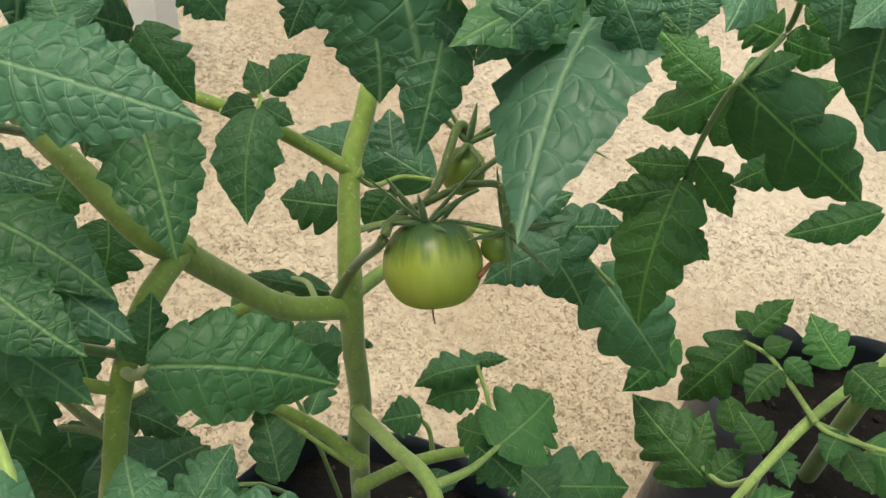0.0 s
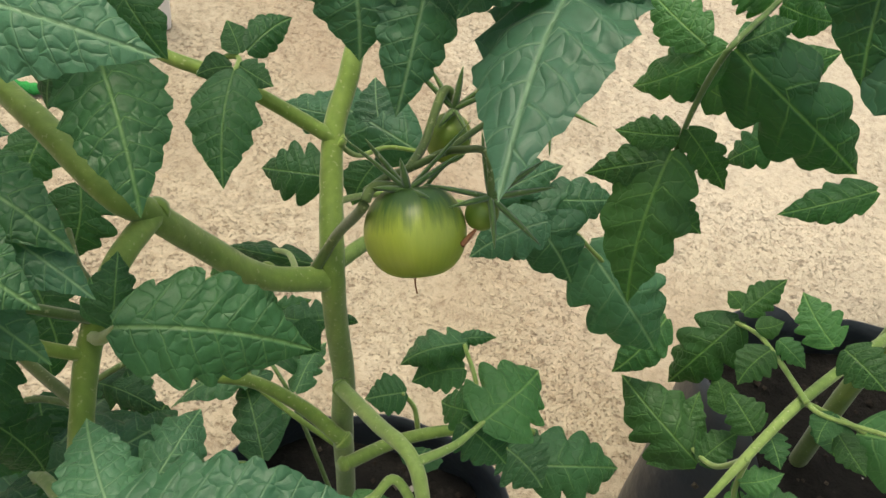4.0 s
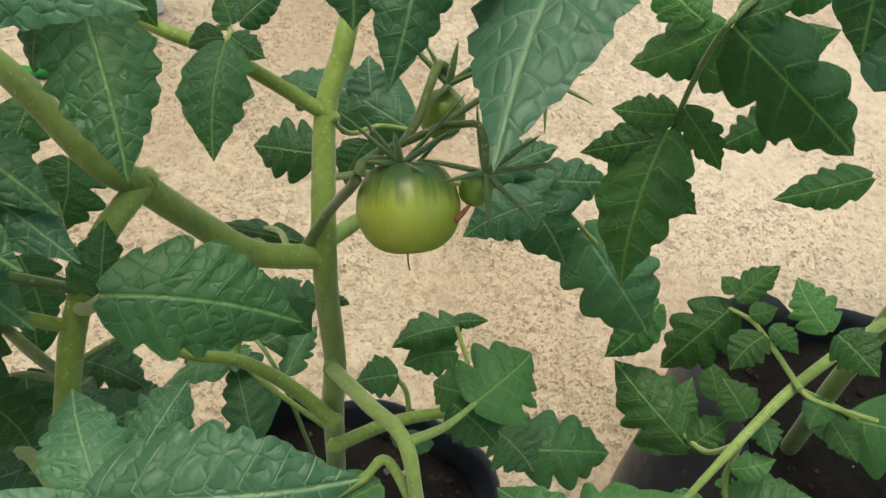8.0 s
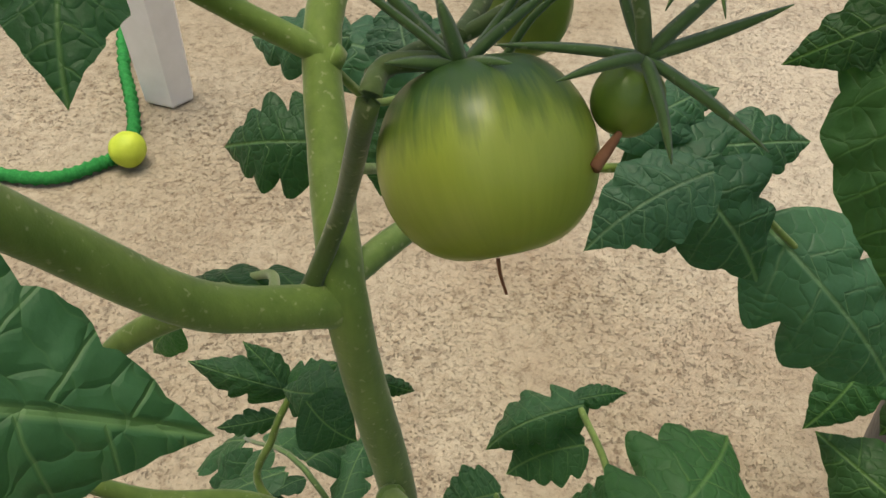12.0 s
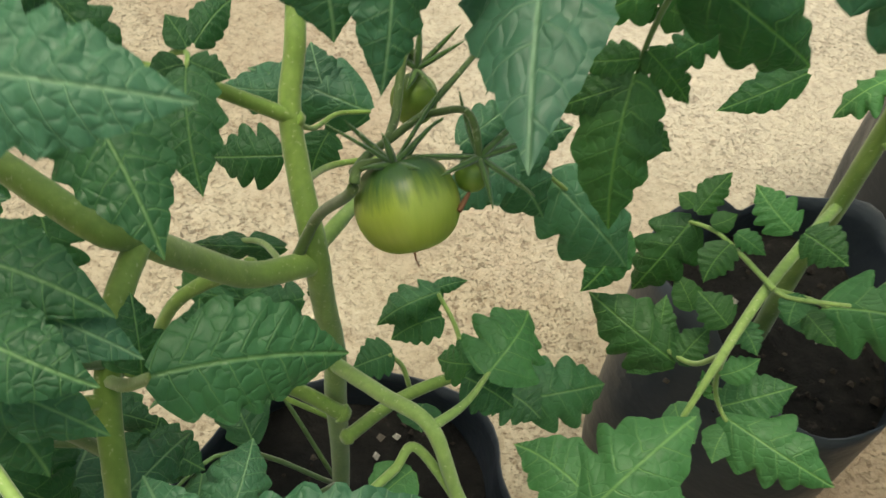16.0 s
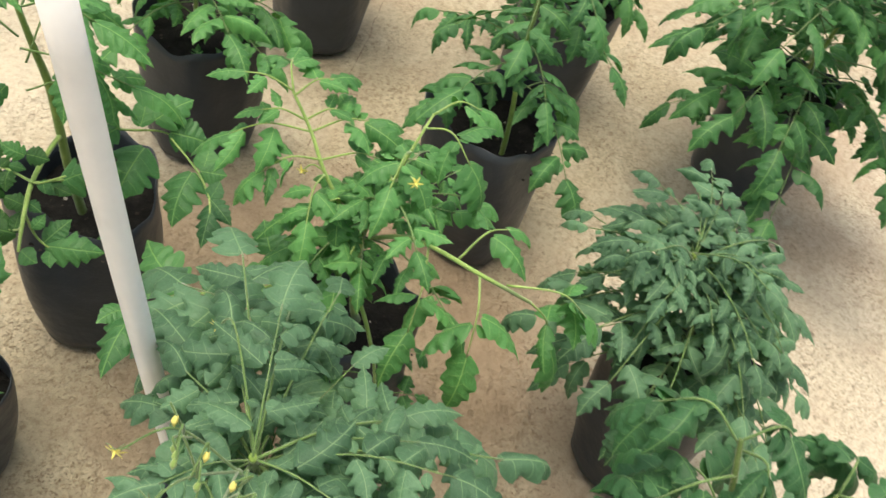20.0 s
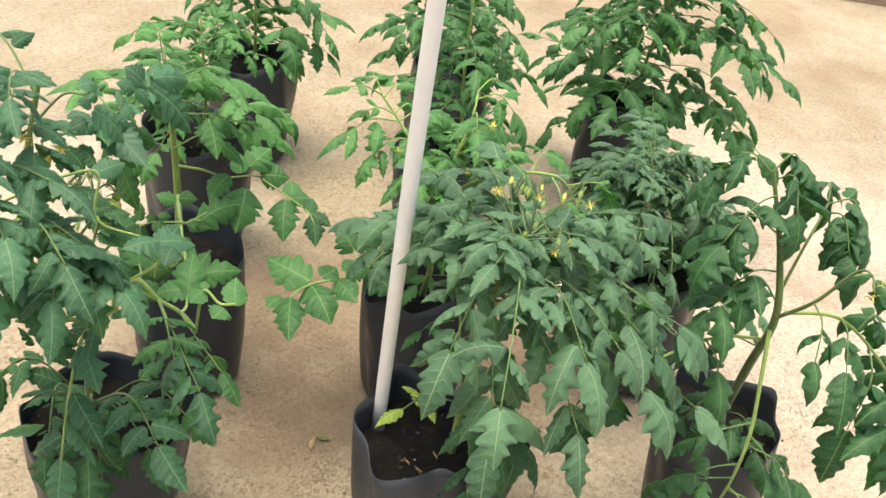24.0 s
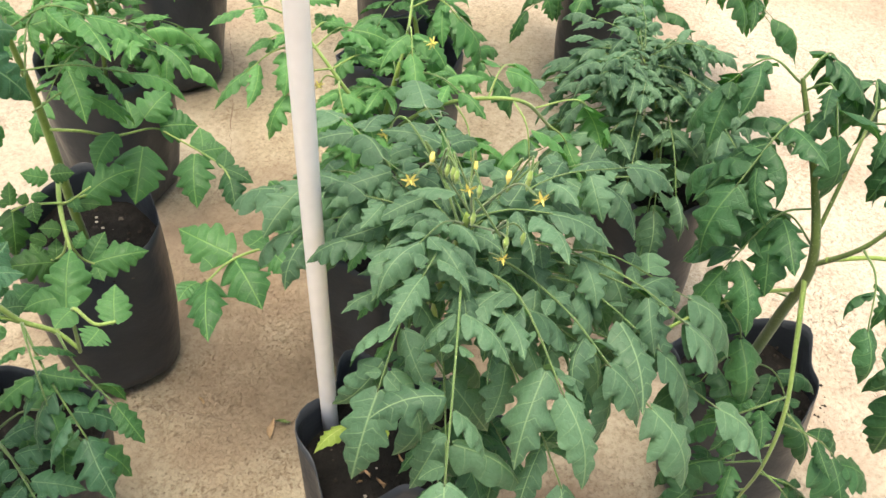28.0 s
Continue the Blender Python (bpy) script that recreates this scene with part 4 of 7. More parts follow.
# upper left leaf, hanging over the branch
lf = stalk(A, "leaf", [(-0.082, 0.261, 0.842), (-0.051, 0.254, 0.864), (-0.033, 0.259, 0.859), (-0.031, 0.269, 0.838)], [0.0025, 0.002, 0.0015], STEM_PALE, 8)
blade(lf, (-0.047, 0.222, 0.883), (0.006, 0.213, 0.881), (0.20, -0.58, 0.79), 0.96, LEAF_BLUE, "ovate", 0)
blade(lf, (-0.035, 0.277, 0.833), (-0.009, 0.228, 0.808), (0.25, -0.67, 0.70), 0.97, LEAF_DARK, "ovate", 1)
blade(lf, (-0.038, 0.251, 0.869), (-0.049, 0.266, 0.878), (0.28, -0.59, 0.76), 1.76, LEAF_BLUE, "lobed", 0)
blade(lf, (-0.041, 0.274, 0.833), (-0.050, 0.271, 0.803), (-0.10, -0.72, 0.69), 0.95, LEAF_BLUE, "broad", 3)
blade(lf, (-0.048, 0.335, 0.811), (-0.025, 0.315, 0.794), (0.24, -0.75, 0.62), 0.98, LEAF_DARK, "lobed", 1)
blade(lf, (-0.045, 0.318, 0.822), (-0.062, 0.307, 0.834), (0.23, -0.56, 0.80), 1.68, LEAF_DARK, "broad", 2)
blade(lf, (-0.034, 0.349, 0.824), (-0.019, 0.344, 0.811), (0.21, -0.80, 0.57), 1.80, LEAF_BLUE, "broad", 2)
# dark leaves at the outer side
lf = stalk(A, "leaf", [(-0.079, 0.226, 0.808), (-0.068, 0.231, 0.820), (-0.065, 0.236, 0.822)], [0.0022, 0.0018], STEM_PALE, 8)
blade(lf, (-0.069, 0.239, 0.828), (-0.044, 0.236, 0.826), (0.37, -0.62, 0.69), 1.15, LEAF_BLUE, "broad", 3)
blade(lf, (-0.062, 0.221, 0.829), (-0.018, 0.203, 0.822), (0.56, -0.51, 0.65), 1.12, LEAF_DARK, "slim", 0)
blade(lf, (-0.054, 0.201, 0.830), (-0.020, 0.184, 0.823), (0.44, -0.43, 0.79), 1.32, LEAF_DARK, "slim", 1)
blade(lf, (-0.064, 0.206, 0.799), (-0.040, 0.184, 0.776), (0.35, -0.47, 0.81), 1.33, LEAF_DARK, "ovate", 2)
lf = stalk(A, "leaf", [(-0.051, 0.277, 0.702), (-0.062, 0.288, 0.700), (-0.074, 0.310, 0.695)], [0.002, 0.0015], STEM_DARK, 8)
blade(lf, (-0.072, 0.326, 0.707), (-0.076, 0.305, 0.679), (0.29, -0.59, 0.76), 1.35, LEAF_DARK, "lobed", 2)
blade(lf, (-0.098, 0.360, 0.706), (-0.103, 0.332, 0.684), (0.33, -0.62, 0.71), 1.24, LEAF_DARK, "broad", 1)
blade(lf, (-0.084, 0.289, 0.683), (-0.068, 0.265, 0.663), (0.29, -0.50, 0.81), 1.38, LEAF_DARK, "broad", 0)
blade(lf, (-0.084, 0.264, 0.705), (-0.085, 0.234, 0.688), (0.34, -0.47, 0.81), 1.62, LEAF_DARK, "broad", 3)
lf = stalk(A, "leaf", [(-0.060, 0.255, 0.643), (-0.085, 0.262, 0.631), (-0.104, 0.255, 0.623)], [0.002, 0.0015], STEM_DARK, 8)
blade(lf, (-0.089, 0.259, 0.619), (-0.098, 0.226, 0.619), (0.31, -0.39, 0.87), 1.49, LEAF_DARK, "lobed", 1)
blade(lf, (-0.089, 0.273, 0.615), (-0.072, 0.248, 0.597), (0.27, -0.42, 0.87), 1.39, LEAF_DARK, "broad", 1)
blade(lf, (-0.093, 0.254, 0.642), (-0.116, 0.239, 0.644), (0.34, -0.41, 0.84), 1.58, LEAF_DARK, "broad", 2)
blade(lf, (-0.069, 0.290, 0.571), (-0.042, 0.272, 0.556), (0.20, -0.43, 0.88), 1.06, LEAF_DARK, "lobed", 3)
blade(lf, (-0.045, 0.310, 0.553), (-0.056, 0.289, 0.545), (0.19, -0.44, 0.88), 1.62, LEAF_DARK, "broad", 0)
# small leaf hanging before the upper branch
lf = stalk(A, "leaf", [(-0.029, 0.374, 0.739), (-0.017, 0.373, 0.751), (-0.011, 0.370, 0.753), (-0.012, 0.357, 0.754)], [0.0018, 0.0015, 0.001], STEM_PALE, 8)
blade(lf, (-0.011, 0.359, 0.756), (-0.006, 0.311, 0.735), (0.15, -0.70, 0.70), 1.01, LEAF_DARK, "broad", 1)
blade(lf, (-0.008, 0.373, 0.756), (0.008, 0.398, 0.759), (0.12, -0.77, 0.63), 1.19, LEAF_DARK, "slim", 2)
blade(lf, (-0.011, 0.372, 0.755), (-0.019, 0.383, 0.763), (0.16, -0.76, 0.63), 1.27, LEAF_DARK, "small", 0)
blade(lf, (-0.010, 0.365, 0.754), (0.006, 0.358, 0.751), (0.13, -0.74, 0.66), 1.36, LEAF_DARK, "broad", 3)
blade(lf, (-0.012, 0.360, 0.757), (-0.027, 0.358, 0.751), (0.17, -0.73, 0.66), 1.20, LEAF_DARK, "small", 1)
# leaves at the top of the stem
lf = stalk(A, "leaf", [(0.024, 0.375, 0.800), (0.029, 0.364, 0.831), (0.033, 0.349, 0.826)], [0.0026, 0.002], STEM_PALE, 8)
blade(lf, (0.028, 0.343, 0.844), (0.043, 0.323, 0.799), (0.04, -0.81, 0.59), 1.38, LEAF_BLUE, "ovate", 2)
blade(lf, (0.064, 0.344, 0.835), (0.059, 0.309, 0.787), (0.07, -0.78, 0.62), 1.08, LEAF_BLUE, "slim", 3)
blade(lf, (0.059, 0.336, 0.832), (0.076, 0.331, 0.819), (-0.05, -0.81, 0.58), 1.12, LEAF_BLUE, "lobed", 2)
blade(lf, (0.015, 0.344, 0.838), (0.007, 0.329, 0.818), (0.11, -0.81, 0.57), 1.07, LEAF_BLUE, "lobed", 1)
lf = stalk(A, "leaf", [(0.024, 0.378, 0.846), (0.075, 0.374, 0.842), (0.110, 0.368, 0.838), (0.126, 0.362, 0.837)], [0.0026, 0.0024, 0.0022], STALK_SOFT, 8)
blade(lf, (0.126, 0.360, 0.840), (0.089, 0.244, 0.826), (-0.48, -0.77, 0.62), 0.82, LEAF_SLATE, "ovate", 0)
blade(lf, (0.125, 0.354, 0.846), (0.034, 0.334, 0.872), (-0.15, -0.62, 0.77), 0.62, LEAF_BLUE, "lobed", 1)
blade(lf, (0.089, 0.354, 0.856), (0.109, 0.404, 0.858), (-0.15, -0.62, 0.77), 1.05, LEAF_BLUE, "lobed", 0)
blade(lf, (0.056, 0.35, 0.864), (0.044, 0.374, 0.872), (-0.15, -0.62, 0.77), 0.95, LEAF_BLUE, "broad", 1)
blade(lf, (0.109, 0.35, 0.846), (0.063, 0.294, 0.85), (-0.15, -0.62, 0.77), 0.80, LEAF_DARK, "broad", 2)
blade(lf, (0.13, 0.353, 0.846), (0.149, 0.332, 0.842), (-0.15, -0.62, 0.77), 1.00, LEAF_DARK, "broad", 3)
blade(lf, (0.099, 0.313, 0.868), (0.073, 0.306, 0.835), (-0.12, -0.82, 0.56), 0.92, LEAF_BLUE, "broad", 1)
blade(lf, (0.113, 0.322, 0.869), (0.133, 0.311, 0.842), (-0.23, -0.82, 0.53), 0.98, LEAF_BLUE, "lobed", 0)
blade(lf, (0.141, 0.329, 0.875), (0.143, 0.315, 0.853), (-0.29, -0.82, 0.49), 1.71, LEAF_BLUE, "broad", 3)
# leaves behind the stem
lf = stalk(A, "leaf", [(0.031, 0.395, 0.690), (0.042, 0.411, 0.666), (0.057, 0.430, 0.657), (0.075, 0.437, 0.651)], [0.0016, 0.0013], STEM, 8)
blade(lf, (0.026, 0.401, 0.657), (-0.011, 0.409, 0.648), (0.08, -0.68, 0.73), 1.31, LEAF_DARK, "lobed", 3)
blade(lf, (0.075, 0.437, 0.651), (0.008, 0.469, 0.657), (0.02, -0.73, 0.68), 0.86, LEAF_BLUE, "lobed", 1)
blade(lf, (0.053, 0.442, 0.655), (0.045, 0.471, 0.672), (0.00, -0.74, 0.67), 1.41, LEAF_BLUE, "broad", 2)
blade(lf, (0.033, 0.425, 0.681), (-0.003, 0.440, 0.671), (0.07, -0.73, 0.68), 0.93, LEAF_BLUE, "lobed", 2)
blade(lf, (0.052, 0.423, 0.650), (0.042, 0.411, 0.625), (0.01, -0.68, 0.73), 1.44, LEAF_DARK, "broad", 1)
lf = stalk(A, "leaf", [(0.022, 0.330, 0.663), (0.013, 0.361, 0.637), (-0.003, 0.379, 0.615)], [0.0018, 0.0014], STEM_PALE, 8)
blade(lf, (0.025, 0.365, 0.626), (-0.026, 0.383, 0.609), (0.10, -0.61, 0.79), 0.41, LEAF_DARK, "lobed", 0)
blade(lf, (-0.016, 0.352, 0.622), (-0.029, 0.357, 0.602), (0.14, -0.58, 0.80), 0.91, LEAF_MID, "small", 1)
blade(lf, (0.035, 0.376, 0.560), (0.002, 0.386, 0.545), (0.06, -0.56, 0.82), 1.04, LEAF_DARK, "lobed", 2)
blade(lf, (0.017, 0.365, 0.566), (0.035, 0.360, 0.549), (0.04, -0.55, 0.84), 1.48, LEAF_DARK, "small", 1)
blade(lf, (0.039, 0.385, 0.554), (0.057, 0.399, 0.527), (0.00, -0.57, 0.82), 0.49, LEAF_DARK, "slim", 1)
# middle leaf with its small neighbour
lf = stalk(A, "leaf", [(-0.036, 0.236, 0.730), (-0.028, 0.225, 0.747), (-0.016, 0.214, 0.771)], [0.0026, 0.002], STEM_PALE, 8)
blade(lf, (-0.016, 0.212, 0.775), (0.042, 0.228, 0.752), (0.12, -0.60, 0.78), 1.05, LEAF_DARK, "ovate", 2)
blade(lf, (-0.006, 0.221, 0.758), (-0.004, 0.243, 0.767), (0.20, -0.55, 0.80), 1.25, LEAF_DARK, "broad", 2)
blade(lf, (-0.021, 0.221, 0.761), (-0.023, 0.241, 0.775), (0.60, -0.45, 0.66), 1.31, LEAF_DARK, "broad", 0)
blade(lf, (-0.025, 0.224, 0.758), (-0.033, 0.238, 0.763), (0.25, -0.53, 0.81), 1.10, LEAF_DARK, "small", 0)
# large low leaf
lf = stalk(A, "leaf", [(-0.035, 0.197, 0.700), (-0.011, 0.150, 0.744), (-0.002, 0.155, 0.760)], [0.0028, 0.0024], STEM_PALE, 8)
blade(lf, (-0.003, 0.155, 0.764), (0.067, 0.171, 0.763), (0.10, -0.40, 0.91), 0.99, LEAF_BLUE, "ovate", 3)
blade(lf, (-0.001, 0.156, 0.761), (-0.020, 0.190, 0.759), (0.25, -0.42, 0.87), 1.13, LEAF_BLUE, "ovate", 1)
blade(lf, (0.003, 0.176, 0.752), (0.011, 0.202, 0.752), (0.18, -0.46, 0.87), 1.05, LEAF_BLUE, "lobed", 0)
# leaves of the lower branch
lf = stalk(A, "leaf", [(0.092, 0.270, 0.598), (0.111, 0.281, 0.599), (0.127, 0.298, 0.598)], [0.0034, 0.0026, 0.0014], STEM_PALE, 8)
blade(lf, (0.125, 0.296, 0.599), (0.160, 0.338, 0.597), (-0.18, -0.51, 0.84), 1.31, LEAF_MID, "lobed", 1)
blade(lf, (0.123, 0.306, 0.593), (0.106, 0.326, 0.567), (-0.13, -0.50, 0.86), 1.20, LEAF_MID, "broad", 0)
blade(lf, (0.116, 0.301, 0.589), (0.145, 0.292, 0.566), (-0.16, -0.46, 0.87), 1.44, LEAF_DARK, "broad", 2)
lf = stalk(A, "leaf", [(0.142, 0.360, 0.476), (0.139, 0.387, 0.491), (0.128, 0.409, 0.504)], [0.0022, 0.0016], STEM_PALE, 8)
blade(lf, (0.129, 0.411, 0.505), (0.085, 0.401, 0.482), (-0.09, -0.55, 0.83), 1.07, LEAF_DARK, "droop", 0)
blade(lf, (0.131, 0.402, 0.487), (0.096, 0.397, 0.468), (-0.10, -0.53, 0.84), 1.38, LEAF_DARK, "broad", 1)
blade(lf, (0.124, 0.413, 0.505), (0.151, 0.420, 0.503), (-0.14, -0.56, 0.82), 0.86, LEAF_DARK, "slim", 0)
lf = stalk(A, "leaf", [(0.103, 0.354, 0.479), (0.098, 0.362, 0.494), (0.089, 0.364, 0.506)], [0.002, 0.0015], STEM_PALE, 8)
blade(lf, (0.091, 0.365, 0.507), (0.065, 0.359, 0.502), (-0.05, -0.50, 0.86), 1.78, LEAF_DARK, "broad", 3)
blade(lf, (0.108, 0.335, 0.492), (0.106, 0.319, 0.484), (-0.10, -0.45, 0.89), 2.24, LEAF_DARK, "small", 2)
lf = stalk(A, "leaf", [(0.146, 0.360, 0.478), (0.164, 0.348, 0.478), (0.180, 0.337, 0.481)], [0.002, 0.0014], STEM_PALE, 8)
blade(lf, (0.177, 0.337, 0.482), (0.248, 0.353, 0.464), (-0.25, -0.45, 0.86), 1.01, LEAF_DARK, "lobed", 3)
blade(lf, (0.162, 0.346, 0.484), (0.187, 0.324, 0.478), (-0.20, -0.44, 0.87), 2.17, LEAF_DARK, "broad", 0)
blade(lf, (0.172, 0.375, 0.455), (0.195, 0.355, 0.450), (-0.20, -0.46, 0.86), 1.44, LEAF_DARK, "small", 1)
lf = stalk(A, "leaf", [(0.115, 0.235, 0.550), (0.087, 0.267, 0.580), (0.074, 0.259, 0.575), (0.056, 0.247, 0.569)], [0.003, 0.0024], STEM_PALE, 8)
blade(lf, (0.084, 0.260, 0.570), (0.060, 0.244, 0.562), (-0.09, -0.33, 0.94), 1.35, LEAF_MID, "small", 0)
lf = stalk(A, "leaf", [(0.133, 0.218, 0.527), (0.169, 0.233, 0.513), (0.197, 0.255, 0.528), (0.229, 0.277, 0.546)], [0.003, 0.0024, 0.0012], STEM_PALE, 8)
blade(lf, (0.180, 0.240, 0.518), (0.254, 0.282, 0.558), (-0.31, -0.31, 0.90), 1.02, LEAF_MID, "lobed", 0)
blade(lf, (0.192, 0.248, 0.524), (0.154, 0.292, 0.518), (-0.24, -0.32, 0.92), 1.35, LEAF_MID, "broad", 1)
blade(lf, (0.205, 0.255, 0.530), (0.246, 0.242, 0.529), (-0.32, -0.29, 0.90), 1.16, LEAF_MID, "broad", 3)
lf = stalk(A, "leaf", [(0.138, 0.190, 0.500), (0.121, 0.164, 0.606), (0.118, 0.131, 0.597), (0.132, 0.111, 0.596)], [0.0028, 0.0022], STEM_PALE, 8)
blade(lf, (0.131, 0.110, 0.595), (0.177, 0.140, 0.611), (-0.19, -0.21, 0.96), 1.35, LEAF_MID, "broad", 2)
blade(lf, (0.121, 0.164, 0.606), (0.087, 0.166, 0.602), (-0.13, -0.26, 0.96), 1.57, LEAF_MID, "small", 0)
blade(lf, (0.126, 0.174, 0.610), (0.137, 0.163, 0.608), (-0.16, -0.26, 0.95), 1.96, LEAF_MID, "small", 1)
blade(lf, (0.115, 0.122, 0.595), (0.086, 0.123, 0.592), (-0.12, -0.20, 0.97), 2.65, LEAF_MID, "broad", 0)
# leaves behind the fruit
lf = stalk(A, "leaf", [(0.036, 0.372, 0.670), (0.060, 0.410, 0.640), (0.123, 0.409, 0.643), (0.157, 0.411, 0.640), (0.195, 0.418, 0.602), (0.230, 0.414, 0.572)], [0.002, 0.0018, 0.0016, 0.0012], STEM, 8)
blade(lf, (0.148, 0.389, 0.659), (0.109, 0.374, 0.638), (-0.16, -0.64, 0.75), 1.15, LEAF_BLUE, "broad", 1)
blade(lf, (0.128, 0.407, 0.656), (0.174, 0.387, 0.611), (-0.19, -0.64, 0.74), 1.07, LEAF_BLUE, "lobed", 2)
blade(lf, (0.119, 0.400, 0.662), (0.159, 0.433, 0.661), (-0.17, -0.69, 0.70), 0.80, LEAF_BLUE, "broad", 0)
blade(lf, (0.151, 0.419, 0.645), (0.198, 0.437, 0.635), (-0.23, -0.68, 0.70), 0.97, LEAF_BLUE, "broad", 3)
blade(lf, (0.187, 0.423, 0.605), (0.251, 0.395, 0.541), (-0.28, -0.59, 0.76), 0.94, LEAF_BLUE, "lobed", 0)
blade(lf, (0.272, 0.450, 0.511), (0.244, 0.431, 0.461), (-0.30, -0.55, 0.78), 1.16, LEAF_MID, "slim", 2)
# fresh leaf beside the fruit
lf = stalk(A, "leaf", [(0.190, 0.368, 0.850), (0.214, 0.402, 0.828), (0.221, 0.412, 0.799), (0.195, 0.379, 0.791), (0.195, 0.386, 0.756), (0.198, 0.391, 0.723), (0.195, 0.372, 0.688)], [0.0015, 0.0015, 0.0015, 0.0012], STALK_SOFT, 8)
blade(lf, (0.194, 0.386, 0.724), (0.191, 0.346, 0.650), (-0.30, -0.64, 0.70), 0.91, LEAF_DEEP, "broad", 1)
blade(lf, (0.197, 0.391, 0.730), (0.168, 0.400, 0.720), (-0.28, -0.72, 0.64), 1.07, LEAF_DEEP, "broad", 2)
blade(lf, (0.193, 0.384, 0.720), (0.158, 0.390, 0.697), (-0.27, -0.70, 0.67), 0.86, LEAF_DEEP, "broad", 3)
blade(lf, (0.195, 0.374, 0.704), (0.220, 0.368, 0.688), (-0.33, -0.65, 0.68), 1.05, LEAF_DEEP, "broad", 3)
blade(lf, (0.198, 0.389, 0.736), (0.226, 0.379, 0.709), (-0.34, -0.69, 0.64), 0.88, LEAF_DEEP, "broad", 0)
blade(lf, (0.198, 0.394, 0.759), (0.215, 0.385, 0.758), (-0.35, -0.73, 0.59), 1.53, LEAF_DEEP, "small", 0)
blade(lf, (0.197, 0.394, 0.758), (0.185, 0.395, 0.754), (-0.31, -0.74, 0.59), 1.77, LEAF_DEEP, "small", 1)
blade(lf, (0.197, 0.387, 0.785), (0.169, 0.406, 0.743), (-0.30, -0.76, 0.58), 0.75, LEAF_MID, "lobed", 2)
blade(lf, (0.189, 0.390, 0.784), (0.164, 0.416, 0.790), (-0.29, -0.79, 0.54), 1.18, LEAF_MID, "broad", 2)
blade(lf, (0.201, 0.386, 0.786), (0.293, 0.381, 0.725), (-0.43, -0.70, 0.58), 0.63, LEAF_MID, "lobed", 3)
blade(lf, (0.202, 0.387, 0.789), (0.229, 0.404, 0.794), (-0.38, -0.76, 0.52), 0.91, LEAF_MID, "broad", 3)
blade(lf, (0.223, 0.393, 0.774), (0.257, 0.406, 0.781), (-0.41, -0.74, 0.53), 0.74, LEAF_MID, "small", 2)
blade(lf, (0.219, 0.412, 0.798), (0.198, 0.423, 0.800), (-0.35, -0.79, 0.50), 1.83, LEAF_MID, "broad", 0)
blade(lf, (0.222, 0.410, 0.797), (0.253, 0.415, 0.790), (-0.41, -0.77, 0.50), 1.11, LEAF_MID, "broad", 1)
blade(lf, (0.213, 0.412, 0.794), (0.208, 0.412, 0.790), (-0.36, -0.78, 0.51), 1.62, LEAF_MID, "small", 2)
blade(lf, (0.229, 0.411, 0.805), (0.244, 0.414, 0.823), (-0.41, -0.78, 0.46), 1.64, LEAF_MID, "broad", 3)
# crown leaves of the fruiting plant
lf = stalk(A, "leaf", [(0.122, 0.362, 0.837), (0.150, 0.364, 0.842), (0.188, 0.360, 0.851), (0.228, 0.351, 0.870)], [0.0020, 0.0017, 0.0013], STALK_SOFT, 8)
blade(lf, (0.178, 0.339, 0.886), (0.153, 0.353, 0.903), (-0.26, -0.61, 0.75), 1.31, LEAF_BLUE, "lobed", 3)
blade(lf, (0.189, 0.344, 0.881), (0.201, 0.331, 0.850), (-0.29, -0.57, 0.76), 1.19, LEAF_BLUE, "broad", 2)
blade(lf, (0.204, 0.351, 0.880), (0.191, 0.367, 0.901), (-0.30, -0.61, 0.73), 1.67, LEAF_BLUE, "broad", 1)
blade(lf, (0.226, 0.348, 0.873), (0.289, 0.312, 0.774), (-0.36, -0.52, 0.77), 0.93, LEAF_BLUE, "broad", 0)
blade(lf, (0.220, 0.349, 0.871), (0.226, 0.326, 0.818), (-0.32, -0.55, 0.77), 1.01, LEAF_MID, "broad", 1)
blade(lf, (0.239, 0.353, 0.883), (0.328, 0.341, 0.854), (-0.41, -0.56, 0.72), 0.81, LEAF_BLUE, "lobed", 1)
blade(lf, (0.213, 0.352, 0.884), (0.196, 0.374, 0.909), (-0.31, -0.62, 0.72), 2.07, LEAF_BLUE, "broad", 3)
blade(lf, (0.173, 0.364, 0.856), (0.151, 0.305, 0.868), (-0.15, -0.62, 0.77), 0.62, LEAF_BLUE, "lobed", 0)
blade(lf, (0.173, 0.361, 0.856), (0.192, 0.388, 0.864), (-0.15, -0.62, 0.77), 0.85, LEAF_BLUE, "broad", 3)
blade(lf, (0.172, 0.368, 0.85), (0.158, 0.384, 0.85), (-0.15, -0.62, 0.77), 0.90, LEAF_DARK, "broad", 1)
blade(lf, (0.224, 0.35, 0.872), (0.262, 0.401, 0.88), (-0.15, -0.62, 0.77), 0.95, LEAF_BLUE, "lobed", 3)
blade(lf, (0.227, 0.356, 0.864), (0.221, 0.409, 0.866), (-0.15, -0.62, 0.77), 0.85, LEAF_MID, "broad", 2)
blade(lf, (0.221, 0.348, 0.866), (0.196, 0.32, 0.862), (-0.15, -0.62, 0.77), 0.90, LEAF_BLUE, "broad", 2)
blade(lf, (0.188, 0.355, 0.852), (0.216, 0.385, 0.852), (-0.15, -0.62, 0.77), 0.80, LEAF_MID, "broad", 0)
blade(lf, (0.219, 0.393, 0.848), (0.194, 0.427, 0.85), (-0.15, -0.62, 0.77), 0.60, LEAF_DEEP, "broad", 1)
